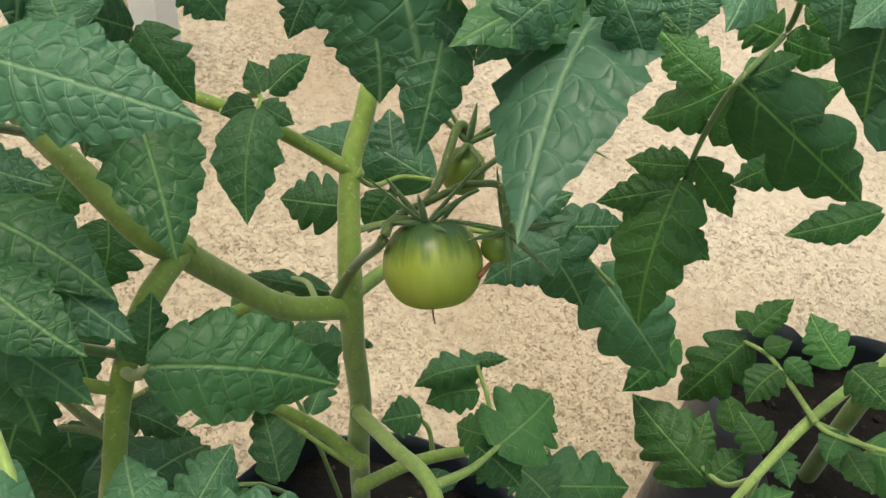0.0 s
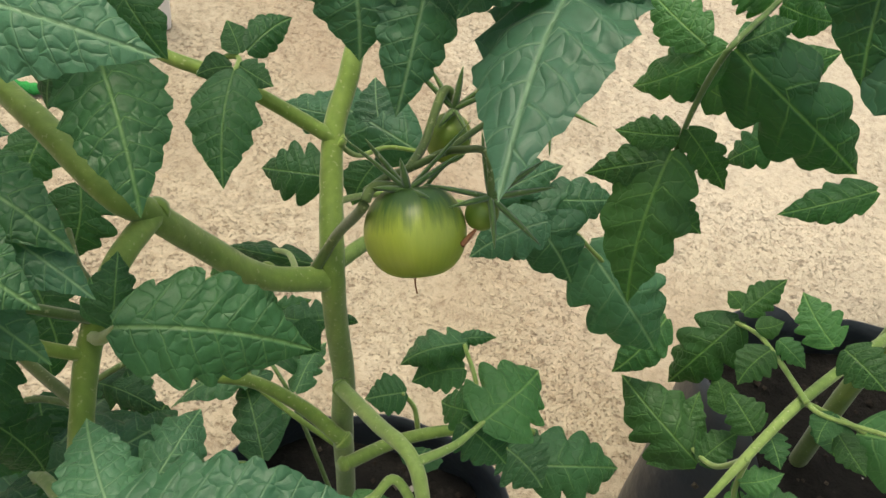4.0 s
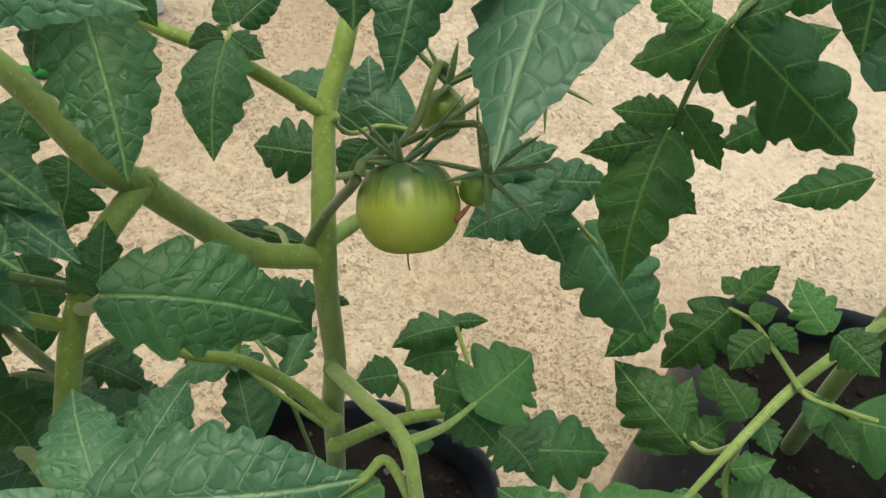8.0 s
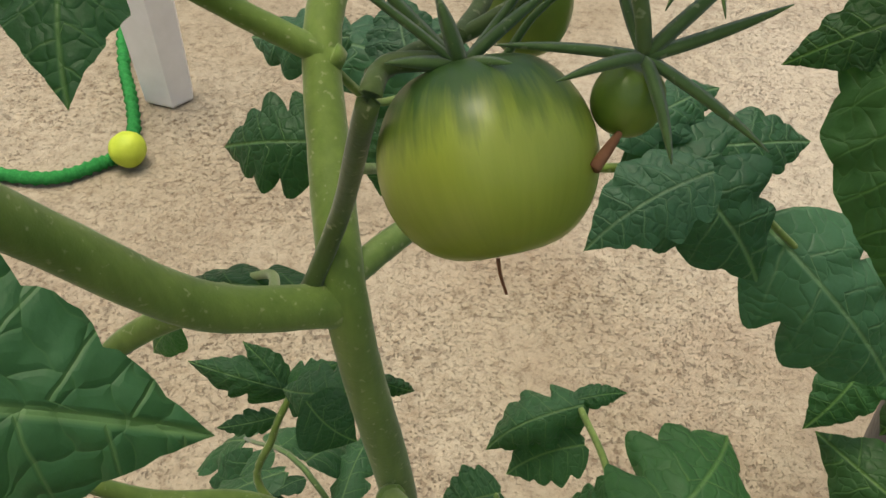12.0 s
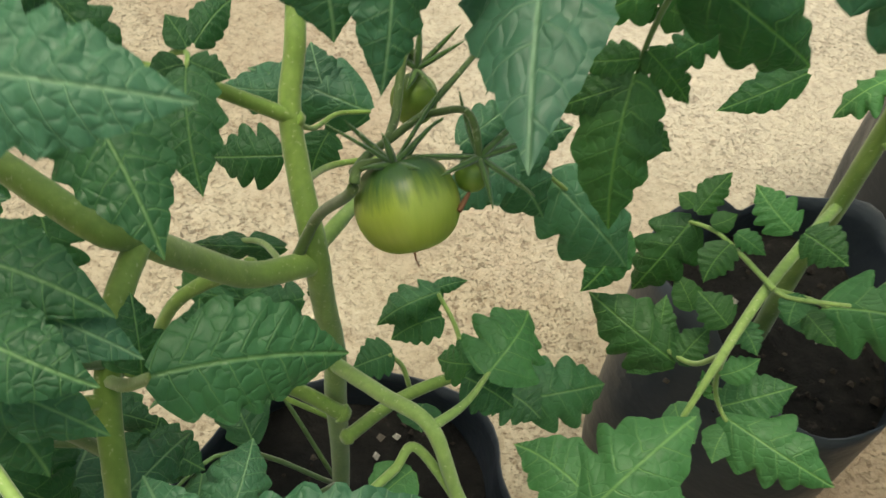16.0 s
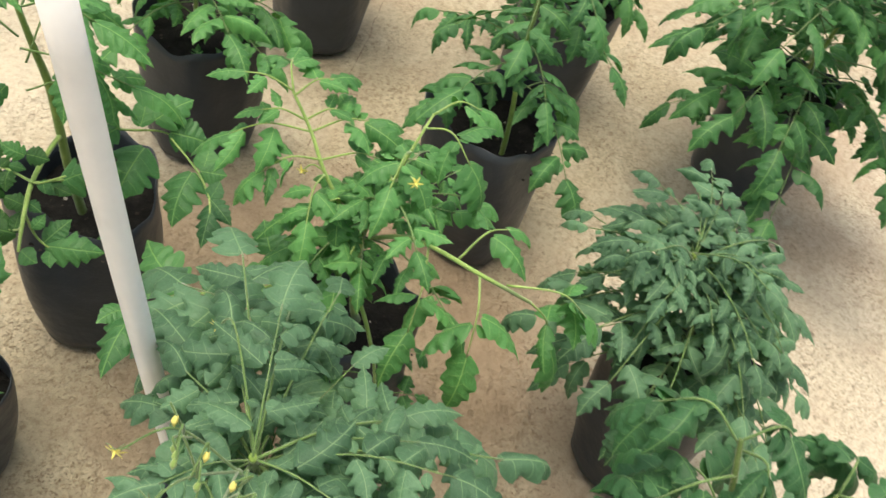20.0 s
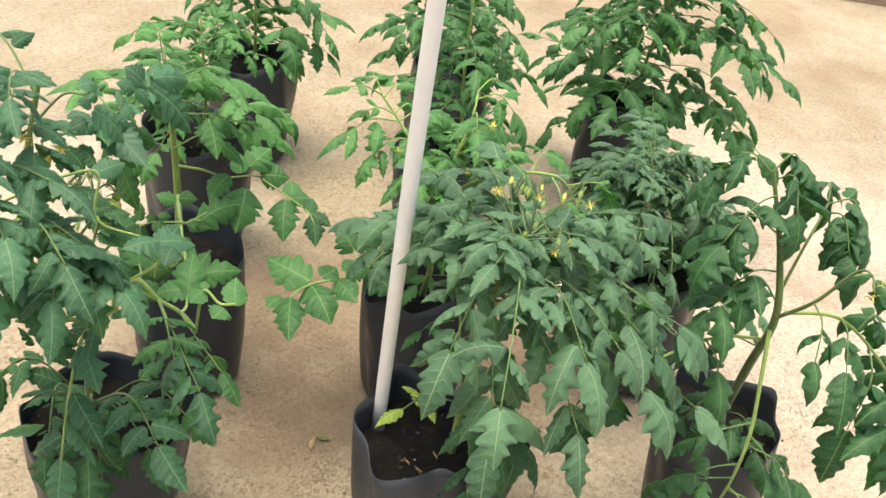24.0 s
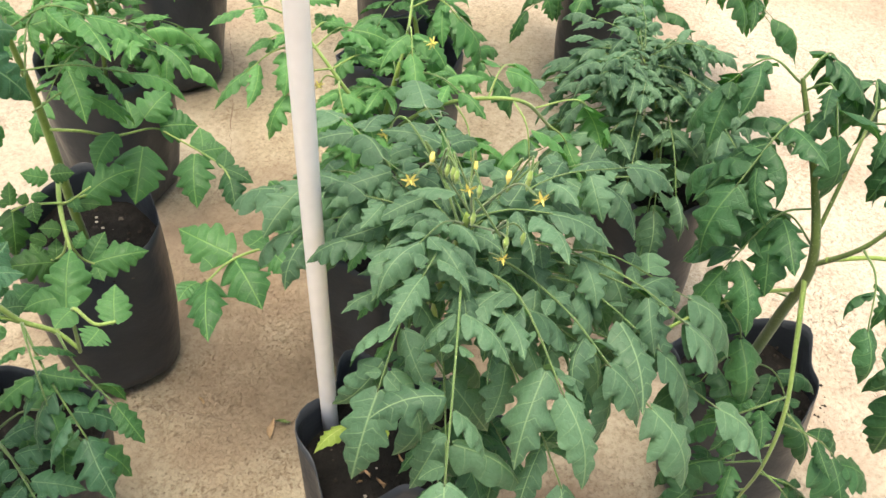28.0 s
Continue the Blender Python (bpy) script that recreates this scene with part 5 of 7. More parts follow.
lf = stalk(A, "leaf", [(0.140, 0.362, 0.840), (0.147, 0.362, 0.852), (0.155, 0.392, 0.868), (0.157, 0.408, 0.875)], [0.0016, 0.0012], STALK_SOFT, 8)
blade(lf, (0.155, 0.399, 0.872), (0.111, 0.383, 0.872), (-0.15, -0.62, 0.77), 0.72, LEAF_BLUE, "lobed", 2)
blade(lf, (0.152, 0.393, 0.87), (0.134, 0.384, 0.862), (-0.15, -0.62, 0.77), 0.90, LEAF_BLUE, "broad", 0)
blade(lf, (0.155, 0.4, 0.872), (0.186, 0.4, 0.874), (-0.15, -0.62, 0.77), 0.55, LEAF_DARK, "broad", 1)
lf = stalk(A, "leaf", [(0.027, 0.384, 0.880), (0.020, 0.330, 0.938), (0.018, 0.285, 0.955), (0.014, 0.270, 0.985)], [0.0022, 0.0018, 0.0014], STALK_SOFT, 8)
blade(lf, (0.015, 0.267, 0.977), (-0.013, 0.273, 0.981), (0.00, -0.62, 0.78), 1.58, LEAF_BLUE, "lobed", 1)
blade(lf, (0.020, 0.275, 0.958), (0.030, 0.278, 0.961), (-0.05, -0.61, 0.79), 2.76, LEAF_BLUE, "small", 1)
blade(lf, (0.013, 0.276, 0.946), (-0.007, 0.282, 0.950), (-0.00, -0.60, 0.80), 1.88, LEAF_BLUE, "broad", 2)
blade(lf, (0.019, 0.276, 0.933), (0.055, 0.254, 0.873), (-0.06, -0.55, 0.83), 1.35, LEAF_BLUE, "broad", 0)
blade(lf, (0.005, 0.278, 0.922), (-0.021, 0.286, 0.916), (0.02, -0.58, 0.81), 1.64, LEAF_BLUE, "lobed", 2)
# large leaf reaching down past the branch
lf = stalk(A, "leaf", [(-0.120, 0.335, 0.820), (-0.053, 0.219, 0.892), (-0.064, 0.205, 0.824), (-0.022, 0.142, 0.789), (-0.025, 0.144, 0.733)], [0.0018, 0.0018, 0.0017, 0.0015], STEM_PALE, 8)
blade(lf, (-0.024, 0.138, 0.798), (-0.079, 0.153, 0.808), (0.09, -0.31, 0.95), 1.23, LEAF_BLUE, "lobed", 2)
blade(lf, (-0.022, 0.134, 0.797), (0.027, 0.113, 0.770), (-0.00, -0.27, 0.96), 1.04, LEAF_BLUE, "broad", 2)
blade(lf, (-0.018, 0.118, 0.792), (-0.054, 0.103, 0.790), (0.06, -0.25, 0.97), 1.54, LEAF_BLUE, "lobed", 1)
# flowers above the fruiting plant
for k, (knee, end) in enumerate([((-0.030, 0.325, 0.885), (-0.037, 0.311, 0.866)), ((-0.015, 0.312, 0.890), (-0.022, 0.300, 0.880)), ((-0.045, 0.345, 0.910), (-0.055, 0.332, 0.900))]):
    stalk(A, "flower_stalk", [(0.028, 0.385, 0.850), (0.000, 0.350, 0.890), knee, end], [0.0016, 0.0012, 0.0008], STEM_PALE, 6)
    fl = flower(A, end, (-0.6, -0.4, -0.2), 0.012, 70 + k)
    sepals(fl, Vector(end), (0.6, 0.4, 0.2), 0.012, 5, 80 + k, 1.1)
# leaves low on the outer side
blade(lf, (-0.067, 0.227, 0.725), (-0.069, 0.197, 0.711), (0.33, -0.42, 0.84), 1.52, LEAF_DARK, "broad", 1)
blade(lf, (-0.073, 0.216, 0.698), (-0.056, 0.212, 0.667), (0.29, -0.39, 0.87), 1.10, LEAF_DARK, "lobed", 2)
blade(lf, (-0.045, 0.283, 0.585), (-0.019, 0.269, 0.573), (0.16, -0.43, 0.89), 1.52, LEAF_DARK, "broad", 3)
# truss with the fruits
truss = stalk(A, "fruit_stalk", [(0.031, 0.335, 0.661), (0.040, 0.338, 0.685), (0.050, 0.311, 0.733), (0.053, 0.317, 0.740), (0.059, 0.319, 0.741), (0.068, 0.320, 0.740)], [0.003, 0.0026, 0.0022, 0.002], STEM_DARK, 10)
sub = stalk(A, "fruit_stalk", [(0.052, 0.317, 0.739), (0.059, 0.327, 0.738), (0.069, 0.336, 0.737), (0.082, 0.344, 0.741), (0.090, 0.341, 0.747), (0.096, 0.335, 0.754), (0.099, 0.330, 0.755), (0.101, 0.324, 0.751), (0.102, 0.319, 0.745)], [0.0021, 0.0018, 0.0016, 0.0016], STEM_DARK, 10)
sub = stalk(A, "fruit_stalk", [(0.068, 0.336, 0.737), (0.073, 0.351, 0.737), (0.076, 0.366, 0.742), (0.079, 0.378, 0.746), (0.083, 0.380, 0.744), (0.086, 0.377, 0.737)], [0.0019, 0.002, 0.0022, 0.0017], STEM_DARK, 10)
sub = stalk(A, "fruit_stalk", [(0.082, 0.344, 0.741), (0.099, 0.364, 0.743), (0.116, 0.387, 0.741), (0.127, 0.398, 0.739), (0.131, 0.397, 0.735)], [0.0016, 0.0014, 0.0012], STEM_DARK, 8)
sub = stalk(A, "fruit_stalk", [(0.076, 0.330, 0.733), (0.082, 0.334, 0.742), (0.089, 0.335, 0.749)], [0.0012, 0.0006], CALYX, 6)
# sepals of the large fruit
sepal(FRUIT, (0.068, 0.319, 0.740), (0.039, 0.322, 0.762), 0.0011, 0.05)
sepal(FRUIT, (0.068, 0.319, 0.740), (0.048, 0.326, 0.759), 0.0016, -0.06)
sepal(FRUIT, (0.068, 0.319, 0.740), (0.063, 0.325, 0.752), 0.002, 0.12)
sepal(FRUIT, (0.068, 0.319, 0.740), (0.090, 0.342, 0.763), 0.0011, -0.1)
sepal(FRUIT, (0.068, 0.319, 0.740), (0.087, 0.334, 0.750), 0.0015, 0.08)
sepal(FRUIT, (0.068, 0.319, 0.740), (0.054, 0.315, 0.743), 0.0018, 0.1)
sepal(FRUIT, (0.068, 0.319, 0.740), (0.077, 0.310, 0.747), 0.0016, 0.1)
# small fruit with dry style
SMALL = tomato(A, (0.100, 0.316, 0.736), (0.25, 0.1, 1.0), 0.0070, TOMATO_SMALL, 1.05, 0.0, label="tiny green fruit with a dry brown style")
sepal(SMALL, (0.102, 0.318, 0.744), (0.074, 0.319, 0.745), 0.0014, 0.05)
sepal(SMALL, (0.102, 0.318, 0.744), (0.122, 0.330, 0.758), 0.0017, 0.08)
sepal(SMALL, (0.102, 0.318, 0.744), (0.126, 0.317, 0.756), 0.0016, -0.05)
sepal(SMALL, (0.102, 0.318, 0.744), (0.106, 0.299, 0.734), 0.0016, 0.1)
sepal(SMALL, (0.102, 0.318, 0.744), (0.085, 0.309, 0.744), 0.0015, 0.1)
sepal(SMALL, (0.102, 0.318, 0.744), (0.095, 0.340, 0.760), 0.0014, -0.08)
sepal(SMALL, (0.102, 0.318, 0.744), (0.126, 0.307, 0.731), 0.0015, 0.06)
me, org = tube([(0.098, 0.309, 0.733), (0.096, 0.306, 0.732), (0.093, 0.302, 0.730)], [0.0007, 0.0011, 0.0013], DRY, 8)
part("style", me, SMALL, Matrix.Translation(org), "withered brown style")
# half-grown fruit under long sepals
SMALL = tomato(A, (0.085, 0.373, 0.723), (0.05, -0.1, 1.0), 0.0108, TOMATO_SMALL, 1.2, 0.01, label="small green fruit under long sepals")
sepal(SMALL, (0.085, 0.376, 0.738), (0.063, 0.383, 0.753), 0.0017, 0.06)
sepal(SMALL, (0.085, 0.376, 0.738), (0.071, 0.388, 0.751), 0.0016, 0.05)
sepal(SMALL, (0.085, 0.376, 0.738), (0.086, 0.385, 0.756), 0.002, 0.05)
sepal(SMALL, (0.085, 0.376, 0.738), (0.103, 0.382, 0.758), 0.0015, -0.06)
sepal(SMALL, (0.085, 0.376, 0.738), (0.104, 0.375, 0.755), 0.0015, 0.06)
sepal(SMALL, (0.085, 0.376, 0.738), (0.094, 0.359, 0.734), 0.0014, 0.2)
sepal(SMALL, (0.085, 0.376, 0.738), (0.079, 0.365, 0.736), 0.002, 0.15)
# youngest fruit
SMALL = tomato(A, (0.133, 0.396, 0.730), (0.0, 0.0, 1.0), 0.0046, TOMATO_SMALL, 1.1, 0.0, label="tiny green fruit")
sepal(SMALL, (0.131, 0.396, 0.734), (0.120, 0.379, 0.719), 0.0016, 0.05)
sepal(SMALL, (0.131, 0.396, 0.734), (0.155, 0.386, 0.732), 0.0014, 0.05)
sepal(SMALL, (0.131, 0.396, 0.734), (0.134, 0.374, 0.720), 0.0014, 0.05)
sepal(SMALL, (0.131, 0.396, 0.734), (0.150, 0.399, 0.739), 0.0013, 0)
sepal(SMALL, (0.131, 0.396, 0.734), (0.114, 0.399, 0.731), 0.0013, 0)
# second plant: leaves before its stem
B = thing("tomato_plant", (0.49, 0.45, 0.30), "tomato plant with a leaning stem and broad toothed leaves", "tomato plant", "potted tomato plants")
st = stalk(B, "stem", [(0.472, 0.468, 0.295), (0.456, 0.466, 0.420), (0.448, 0.464, 0.520), (0.442, 0.468, 0.620), (0.425, 0.462, 0.700), (0.410, 0.460, 0.780)], [0.0084, 0.008, 0.0076, 0.0068, 0.0055, 0.0045], STEM, 12)
lf = stalk(B, "leaf", [(0.447, 0.462, 0.515), (0.400, 0.425, 0.522), (0.356, 0.388, 0.520), (0.332, 0.365, 0.506), (0.309, 0.341, 0.488), (0.290, 0.321, 0.468)], [0.0046, 0.0044, 0.004, 0.0034, 0.0022], STEM_PALE, 8)
blade(lf, (0.358, 0.400, 0.569), (0.338, 0.432, 0.581), (-0.47, -0.55, 0.69), 1.39, LEAF_MID, "broad", 0)
blade(lf, (0.341, 0.426, 0.522), (0.323, 0.409, 0.499), (-0.42, -0.52, 0.74), 1.43, LEAF_DEEP, "broad", 1)
blade(lf, (0.345, 0.431, 0.528), (0.362, 0.412, 0.525), (-0.45, -0.53, 0.72), 1.20, LEAF_MID, "broad", 2)
blade(lf, (0.339, 0.451, 0.512), (0.356, 0.452, 0.523), (-0.43, -0.56, 0.71), 1.26, LEAF_DEEP, "small", 2)
blade(lf, (0.336, 0.379, 0.488), (0.319, 0.405, 0.495), (-0.41, -0.48, 0.77), 1.65, LEAF_DEEP, "broad", 3)
blade(lf, (0.310, 0.374, 0.447), (0.334, 0.390, 0.468), (-0.39, -0.46, 0.80), 1.35, LEAF_DEEP, "broad", 4)
blade(lf, (0.339, 0.374, 0.499), (0.347, 0.351, 0.491), (-0.44, -0.45, 0.78), 1.46, LEAF_MID, "broad", 0)
blade(lf, (0.370, 0.374, 0.532), (0.362, 0.359, 0.517), (-0.48, -0.46, 0.75), 1.34, LEAF_MID, "small", 1)
blade(lf, (0.358, 0.392, 0.578), (0.380, 0.366, 0.575), (-0.51, -0.50, 0.70), 1.62, LEAF_DEEP, "broad", 2)
blade(lf, (0.383, 0.371, 0.511), (0.398, 0.345, 0.506), (-0.50, -0.43, 0.75), 1.20, LEAF_DEEP, "broad", 3)
blade(lf, (0.328, 0.350, 0.468), (0.354, 0.353, 0.483), (-0.43, -0.42, 0.80), 1.26, LEAF_MID, "broad", 1)
blade(lf, (0.341, 0.422, 0.440), (0.331, 0.449, 0.452), (-0.39, -0.50, 0.77), 1.14, LEAF_DEEP, "small", 0)
sub = stalk(B, "leaf", [(0.354, 0.384, 0.528), (0.364, 0.374, 0.528), (0.396, 0.358, 0.539)], [0.002, 0.0016], STEM_PALE, 8)
lf = stalk(B, "leaf", [(0.354, 0.384, 0.528), (0.348, 0.428, 0.514), (0.343, 0.454, 0.503), (0.328, 0.479, 0.486)], [0.0024, 0.002, 0.0014], STEM_PALE, 8)
blade(lf, (0.334, 0.467, 0.508), (0.363, 0.488, 0.528), (-0.42, -0.58, 0.70), 1.03, LEAF_DEEP, "broad", 2)
blade(lf, (0.333, 0.471, 0.510), (0.322, 0.482, 0.513), (-0.39, -0.58, 0.71), 1.38, LEAF_DEEP, "small", 0)
blade(lf, (0.336, 0.469, 0.496), (0.300, 0.450, 0.426), (-0.37, -0.54, 0.76), 0.91, LEAF_DEEP, "lobed", 3)
blade(lf, (0.336, 0.474, 0.487), (0.329, 0.452, 0.467), (-0.39, -0.55, 0.74), 1.54, LEAF_DEEP, "broad", 1)
blade(lf, (0.394, 0.508, 0.609), (0.340, 0.510, 0.571), (-0.45, -0.64, 0.62), 0.80, LEAF_MID, "broad", 2)
blade(lf, (0.320, 0.521, 0.635), (0.292, 0.529, 0.594), (-0.38, -0.69, 0.61), 0.91, LEAF_MID, "lobed", 1)
lf = stalk(B, "leaf", [(0.320, 0.352, 0.497), (0.315, 0.365, 0.460), (0.305, 0.391, 0.442), (0.284, 0.416, 0.447)], [0.0024, 0.002, 0.0012], STEM_PALE, 8)
blade(lf, (0.313, 0.378, 0.438), (0.256, 0.438, 0.451), (-0.33, -0.49, 0.81), 0.97, LEAF_DEEP, "lobed", 0)
blade(lf, (0.303, 0.393, 0.442), (0.311, 0.423, 0.464), (-0.36, -0.49, 0.79), 1.10, LEAF_DEEP, "broad", 4)
blade(lf, (0.303, 0.387, 0.439), (0.282, 0.384, 0.416), (-0.34, -0.45, 0.82), 1.21, LEAF_DEEP, "small", 2)
lf = stalk(B, "leaf", [(0.325, 0.358, 0.500), (0.331, 0.350, 0.450), (0.343, 0.328, 0.429), (0.365, 0.297, 0.429)], [0.0024, 0.002, 0.0012], STEM_PALE, 8)
blade(lf, (0.339, 0.336, 0.431), (0.400, 0.270, 0.438), (-0.43, -0.30, 0.85), 0.95, LEAF_MID, "lobed", 1)
blade(lf, (0.340, 0.342, 0.434), (0.389, 0.341, 0.458), (-0.43, -0.35, 0.83), 1.29, LEAF_MID, "broad", 3)
blade(lf, (0.343, 0.328, 0.429), (0.327, 0.306, 0.414), (-0.39, -0.32, 0.86), 1.27, LEAF_MID, "small", 2)
blade(lf, (0.305, 0.348, 0.432), (0.314, 0.318, 0.424), (-0.36, -0.34, 0.87), 1.45, LEAF_MID, "small", 1)
lf = stalk(B, "leaf", [(0.356, 0.388, 0.520), (0.396, 0.375, 0.515), (0.428, 0.349, 0.518), (0.448, 0.331, 0.520)], [0.0024, 0.002, 0.0012], STEM_PALE, 8)
blade(lf, (0.395, 0.373, 0.513), (0.475, 0.327, 0.533), (-0.42, -0.38, 0.82), 1.00, LEAF_MID, "lobed", 2)
blade(lf, (0.382, 0.382, 0.511), (0.382, 0.360, 0.501), (-0.37, -0.40, 0.84), 1.64, LEAF_MID, "small", 0)
lf = stalk(B, "leaf", [(0.445, 0.462, 0.585), (0.470, 0.420, 0.580), (0.508, 0.389, 0.557), (0.568, 0.361, 0.544), (0.595, 0.334, 0.524)], [0.003, 0.0026, 0.002, 0.0014], STEM_PALE, 8)
blade(lf, (0.561, 0.367, 0.568), (0.630, 0.359, 0.589), (-0.56, -0.38, 0.74), 1.28, LEAF_MID, "lobed", 3)
blade(lf, (0.498, 0.378, 0.571), (0.436, 0.379, 0.536), (-0.45, -0.41, 0.79), 1.17, LEAF_MID, "broad", 1)
blade(lf, (0.532, 0.356, 0.530), (0.449, 0.322, 0.480), (-0.46, -0.36, 0.81), 1.23, LEAF_MID, "lobed", 0)
blade(lf, (0.578, 0.350, 0.545), (0.624, 0.306, 0.532), (-0.55, -0.34, 0.76), 1.62, LEAF_MID, "broad", 2)
blade(lf, (0.539, 0.376, 0.558), (0.572, 0.409, 0.585), (-0.52, -0.41, 0.75), 1.14, LEAF_MID, "small", 1)
blade(lf, (0.572, 0.283, 0.513), (0.500, 0.240, 0.466), (-0.50, -0.28, 0.82), 1.07, LEAF_MID, "lobed", 1)
blade(lf, (0.591, 0.279, 0.511), (0.623, 0.304, 0.531), (-0.55, -0.30, 0.78), 1.40, LEAF_MID, "small", 0)
blade(lf, (0.588, 0.280, 0.510), (0.619, 0.249, 0.508), (-0.55, -0.28, 0.79), 1.61, LEAF_MID, "broad", 3)
sub = stalk(B, "leaf", [(0.575, 0.339, 0.538), (0.580, 0.279, 0.516), (0.564, 0.225, 0.512), (0.543, 0.192, 0.501)], [0.0018, 0.0014], STEM_PALE, 8)
blade(lf, (0.560, 0.213, 0.506), (0.508, 0.169, 0.475), (-0.51, -0.22, 0.83), 0.90, LEAF_DARK, "lobed", 2)
blade(lf, (0.564, 0.218, 0.510), (0.565, 0.165, 0.496), (-0.53, -0.22, 0.82), 1.04, LEAF_DARK, "broad", 0)
blade(lf, (0.563, 0.222, 0.510), (0.589, 0.230, 0.531), (-0.54, -0.25, 0.80), 1.34, LEAF_DARK, "small", 1)
# crown of the second plant
leaf(B, [(0.4, 0.44, 0.7), (0.46, 0.47, 0.76), (0.53, 0.5, 0.75)], LEAF_FRESH, 0.095, 800, 2, None, 0.0017, ("toothed", "cleft", "broad"), 0.45)
leaf(B, [(0.4, 0.45, 0.74), (0.36, 0.5, 0.79), (0.33, 0.56, 0.78)], LEAF_FRESH, 0.095, 801, 2, None, 0.0017, ("toothed", "cleft", "broad"), 0.45)
leaf(B, [(0.41, 0.46, 0.78), (0.44, 0.4, 0.82), (0.47, 0.36, 0.8)], LEAF_FRESH, 0.095, 802, 2, None, 0.0017, ("toothed", "cleft", "broad"), 0.45)
leaf(B, [(0.41, 0.46, 0.77), (0.48, 0.52, 0.8), (0.53, 0.58, 0.77)], LEAF_FRESH, 0.095, 803, 2, None, 0.0017, ("toothed", "cleft", "broad"), 0.45)
leaf(B, [(0.4, 0.45, 0.72), (0.44, 0.38, 0.73), (0.5, 0.32, 0.7)], LEAF_FRESH, 0.095, 804, 2, None, 0.0017, ("toothed", "cleft", "broad"), 0.45)
leaf(B, [(0.41, 0.46, 0.78), (0.38, 0.44, 0.84), (0.35, 0.43, 0.85)], LEAF_FRESH, 0.055, 805, 2, None, 0.0017, ("toothed", "cleft", "broad"), 0.45)
leaf(B, [(0.41, 0.46, 0.78), (0.43, 0.49, 0.85), (0.45, 0.51, 0.86)], LEAF_FRESH, 0.055, 806, 2, None, 0.0017, ("toothed", "cleft", "broad"), 0.45)
leaf(B, [(0.39, 0.43, 0.66), (0.44, 0.40, 0.68), (0.49, 0.38, 0.64)], LEAF_MID, 0.080, 811, 2, None, 0.0016, ("toothed", "cleft"), 0.5)

# fruit details
me, org = tube([(0.0765, 0.2985, 0.7095), (0.0772, 0.2965, 0.7065), (0.0785, 0.2945, 0.7035)], [0.0005, 0.0003], DRY, 6)
part("style", me, FRUIT, Matrix.Translation(org), "thin dry style")
# crown and outer leaves of the fruiting plant
# two leaves that reach in from the outer side
lf = stalk(A, "leaf", [(-0.065, 0.228, 0.737), (-0.06, 0.208, 0.816), (-0.056, 0.215, 0.822)], [0.0024, 0.0018], STEM_PALE, 8)
blade(lf, (-0.056, 0.215, 0.822), (-0.013, 0.199, 0.807), (0.25, -0.50, 0.80), 0.85, LEAF_BLUE, "ovate", 1)
blade(lf, (-0.064, 0.201, 0.81), (-0.022, 0.185, 0.795), (0.25, -0.50, 0.80), 0.90, LEAF_DARK, "broad", 0)
# dark leaves in the shade behind the side branch
lf = stalk(A, "leaf", [(-0.061, 0.330, 0.570), (-0.078, 0.307, 0.576), (-0.098, 0.285, 0.569)], [0.0022, 0.0016], STEM_DARK, 8)
blade(lf, (-0.088, 0.288, 0.573), (-0.105, 0.272, 0.57), (0.2, -0.5, 0.85), 1.20, LEAF_DARK, "lobed", 0)
blade(lf, (-0.086, 0.304, 0.573), (-0.07, 0.291, 0.564), (0.2, -0.5, 0.85), 1.20, LEAF_DARK, "broad", 1)
blade(lf, (-0.08, 0.311, 0.566), (-0.044, 0.301, 0.562), (0.2, -0.5, 0.85), 0.95, LEAF_DARK, "lobed", 2)
blade(lf, (-0.096, 0.284, 0.569), (-0.093, 0.241, 0.559), (0.3, -0.5, 0.8), 0.95, LEAF_DARK, "broad", 3)
blade(lf, (-0.086, 0.289, 0.567), (-0.069, 0.245, 0.564), (0.1, -0.5, 0.85), 0.95, LEAF_DARK, "lobed", 0)
blade(lf, (-0.069, 0.324, 0.565), (-0.046, 0.297, 0.559), (0.2, -0.5, 0.85), 1.00, LEAF_DARK, "broad", 1)
blade(lf, (-0.1, 0.305, 0.579), (-0.104, 0.33, 0.606), (0.3, -0.6, 0.7), 0.90, LEAF_DARK, "lobed", 2)
lf = stalk(A, "leaf", [(0.056, 0.349, 0.449), (-0.011, 0.379, 0.474), (-0.007, 0.392, 0.502), (0.001, 0.402, 0.519)], [0.0022, 0.0016], STEM, 8)
blade(lf, (0.001, 0.403, 0.52), (-0.041, 0.405, 0.536), (0.05, -0.6, 0.8), 0.62, LEAF_DARK, "lobed", 0)
blade(lf, (-0.001, 0.403, 0.52), (-0.019, 0.414, 0.539), (0.05, -0.6, 0.8), 0.90, LEAF_DARK, "broad", 1)
blade(lf, (0.001, 0.402, 0.519), (0.022, 0.39, 0.507), (0.05, -0.6, 0.8), 0.90, LEAF_DARK, "broad", 2)
blade(lf, (-0.001, 0.405, 0.522), (0.022, 0.409, 0.533), (0.05, -0.6, 0.8), 0.80, LEAF_DARK, "lobed", 3)
blade(lf, (-0.006, 0.398, 0.508), (-0.032, 0.394, 0.504), (0.05, -0.6, 0.8), 0.80, LEAF_DARK, "broad", 0)
leaf(A, [(0.064, 0.366, 0.29), (-0.02, 0.35, 0.41), (-0.09, 0.31, 0.36)], LEAF_DARK, 0.085, 791, 3, None, 0.0020, ("broad", "toothed", "cleft"), 0.5)
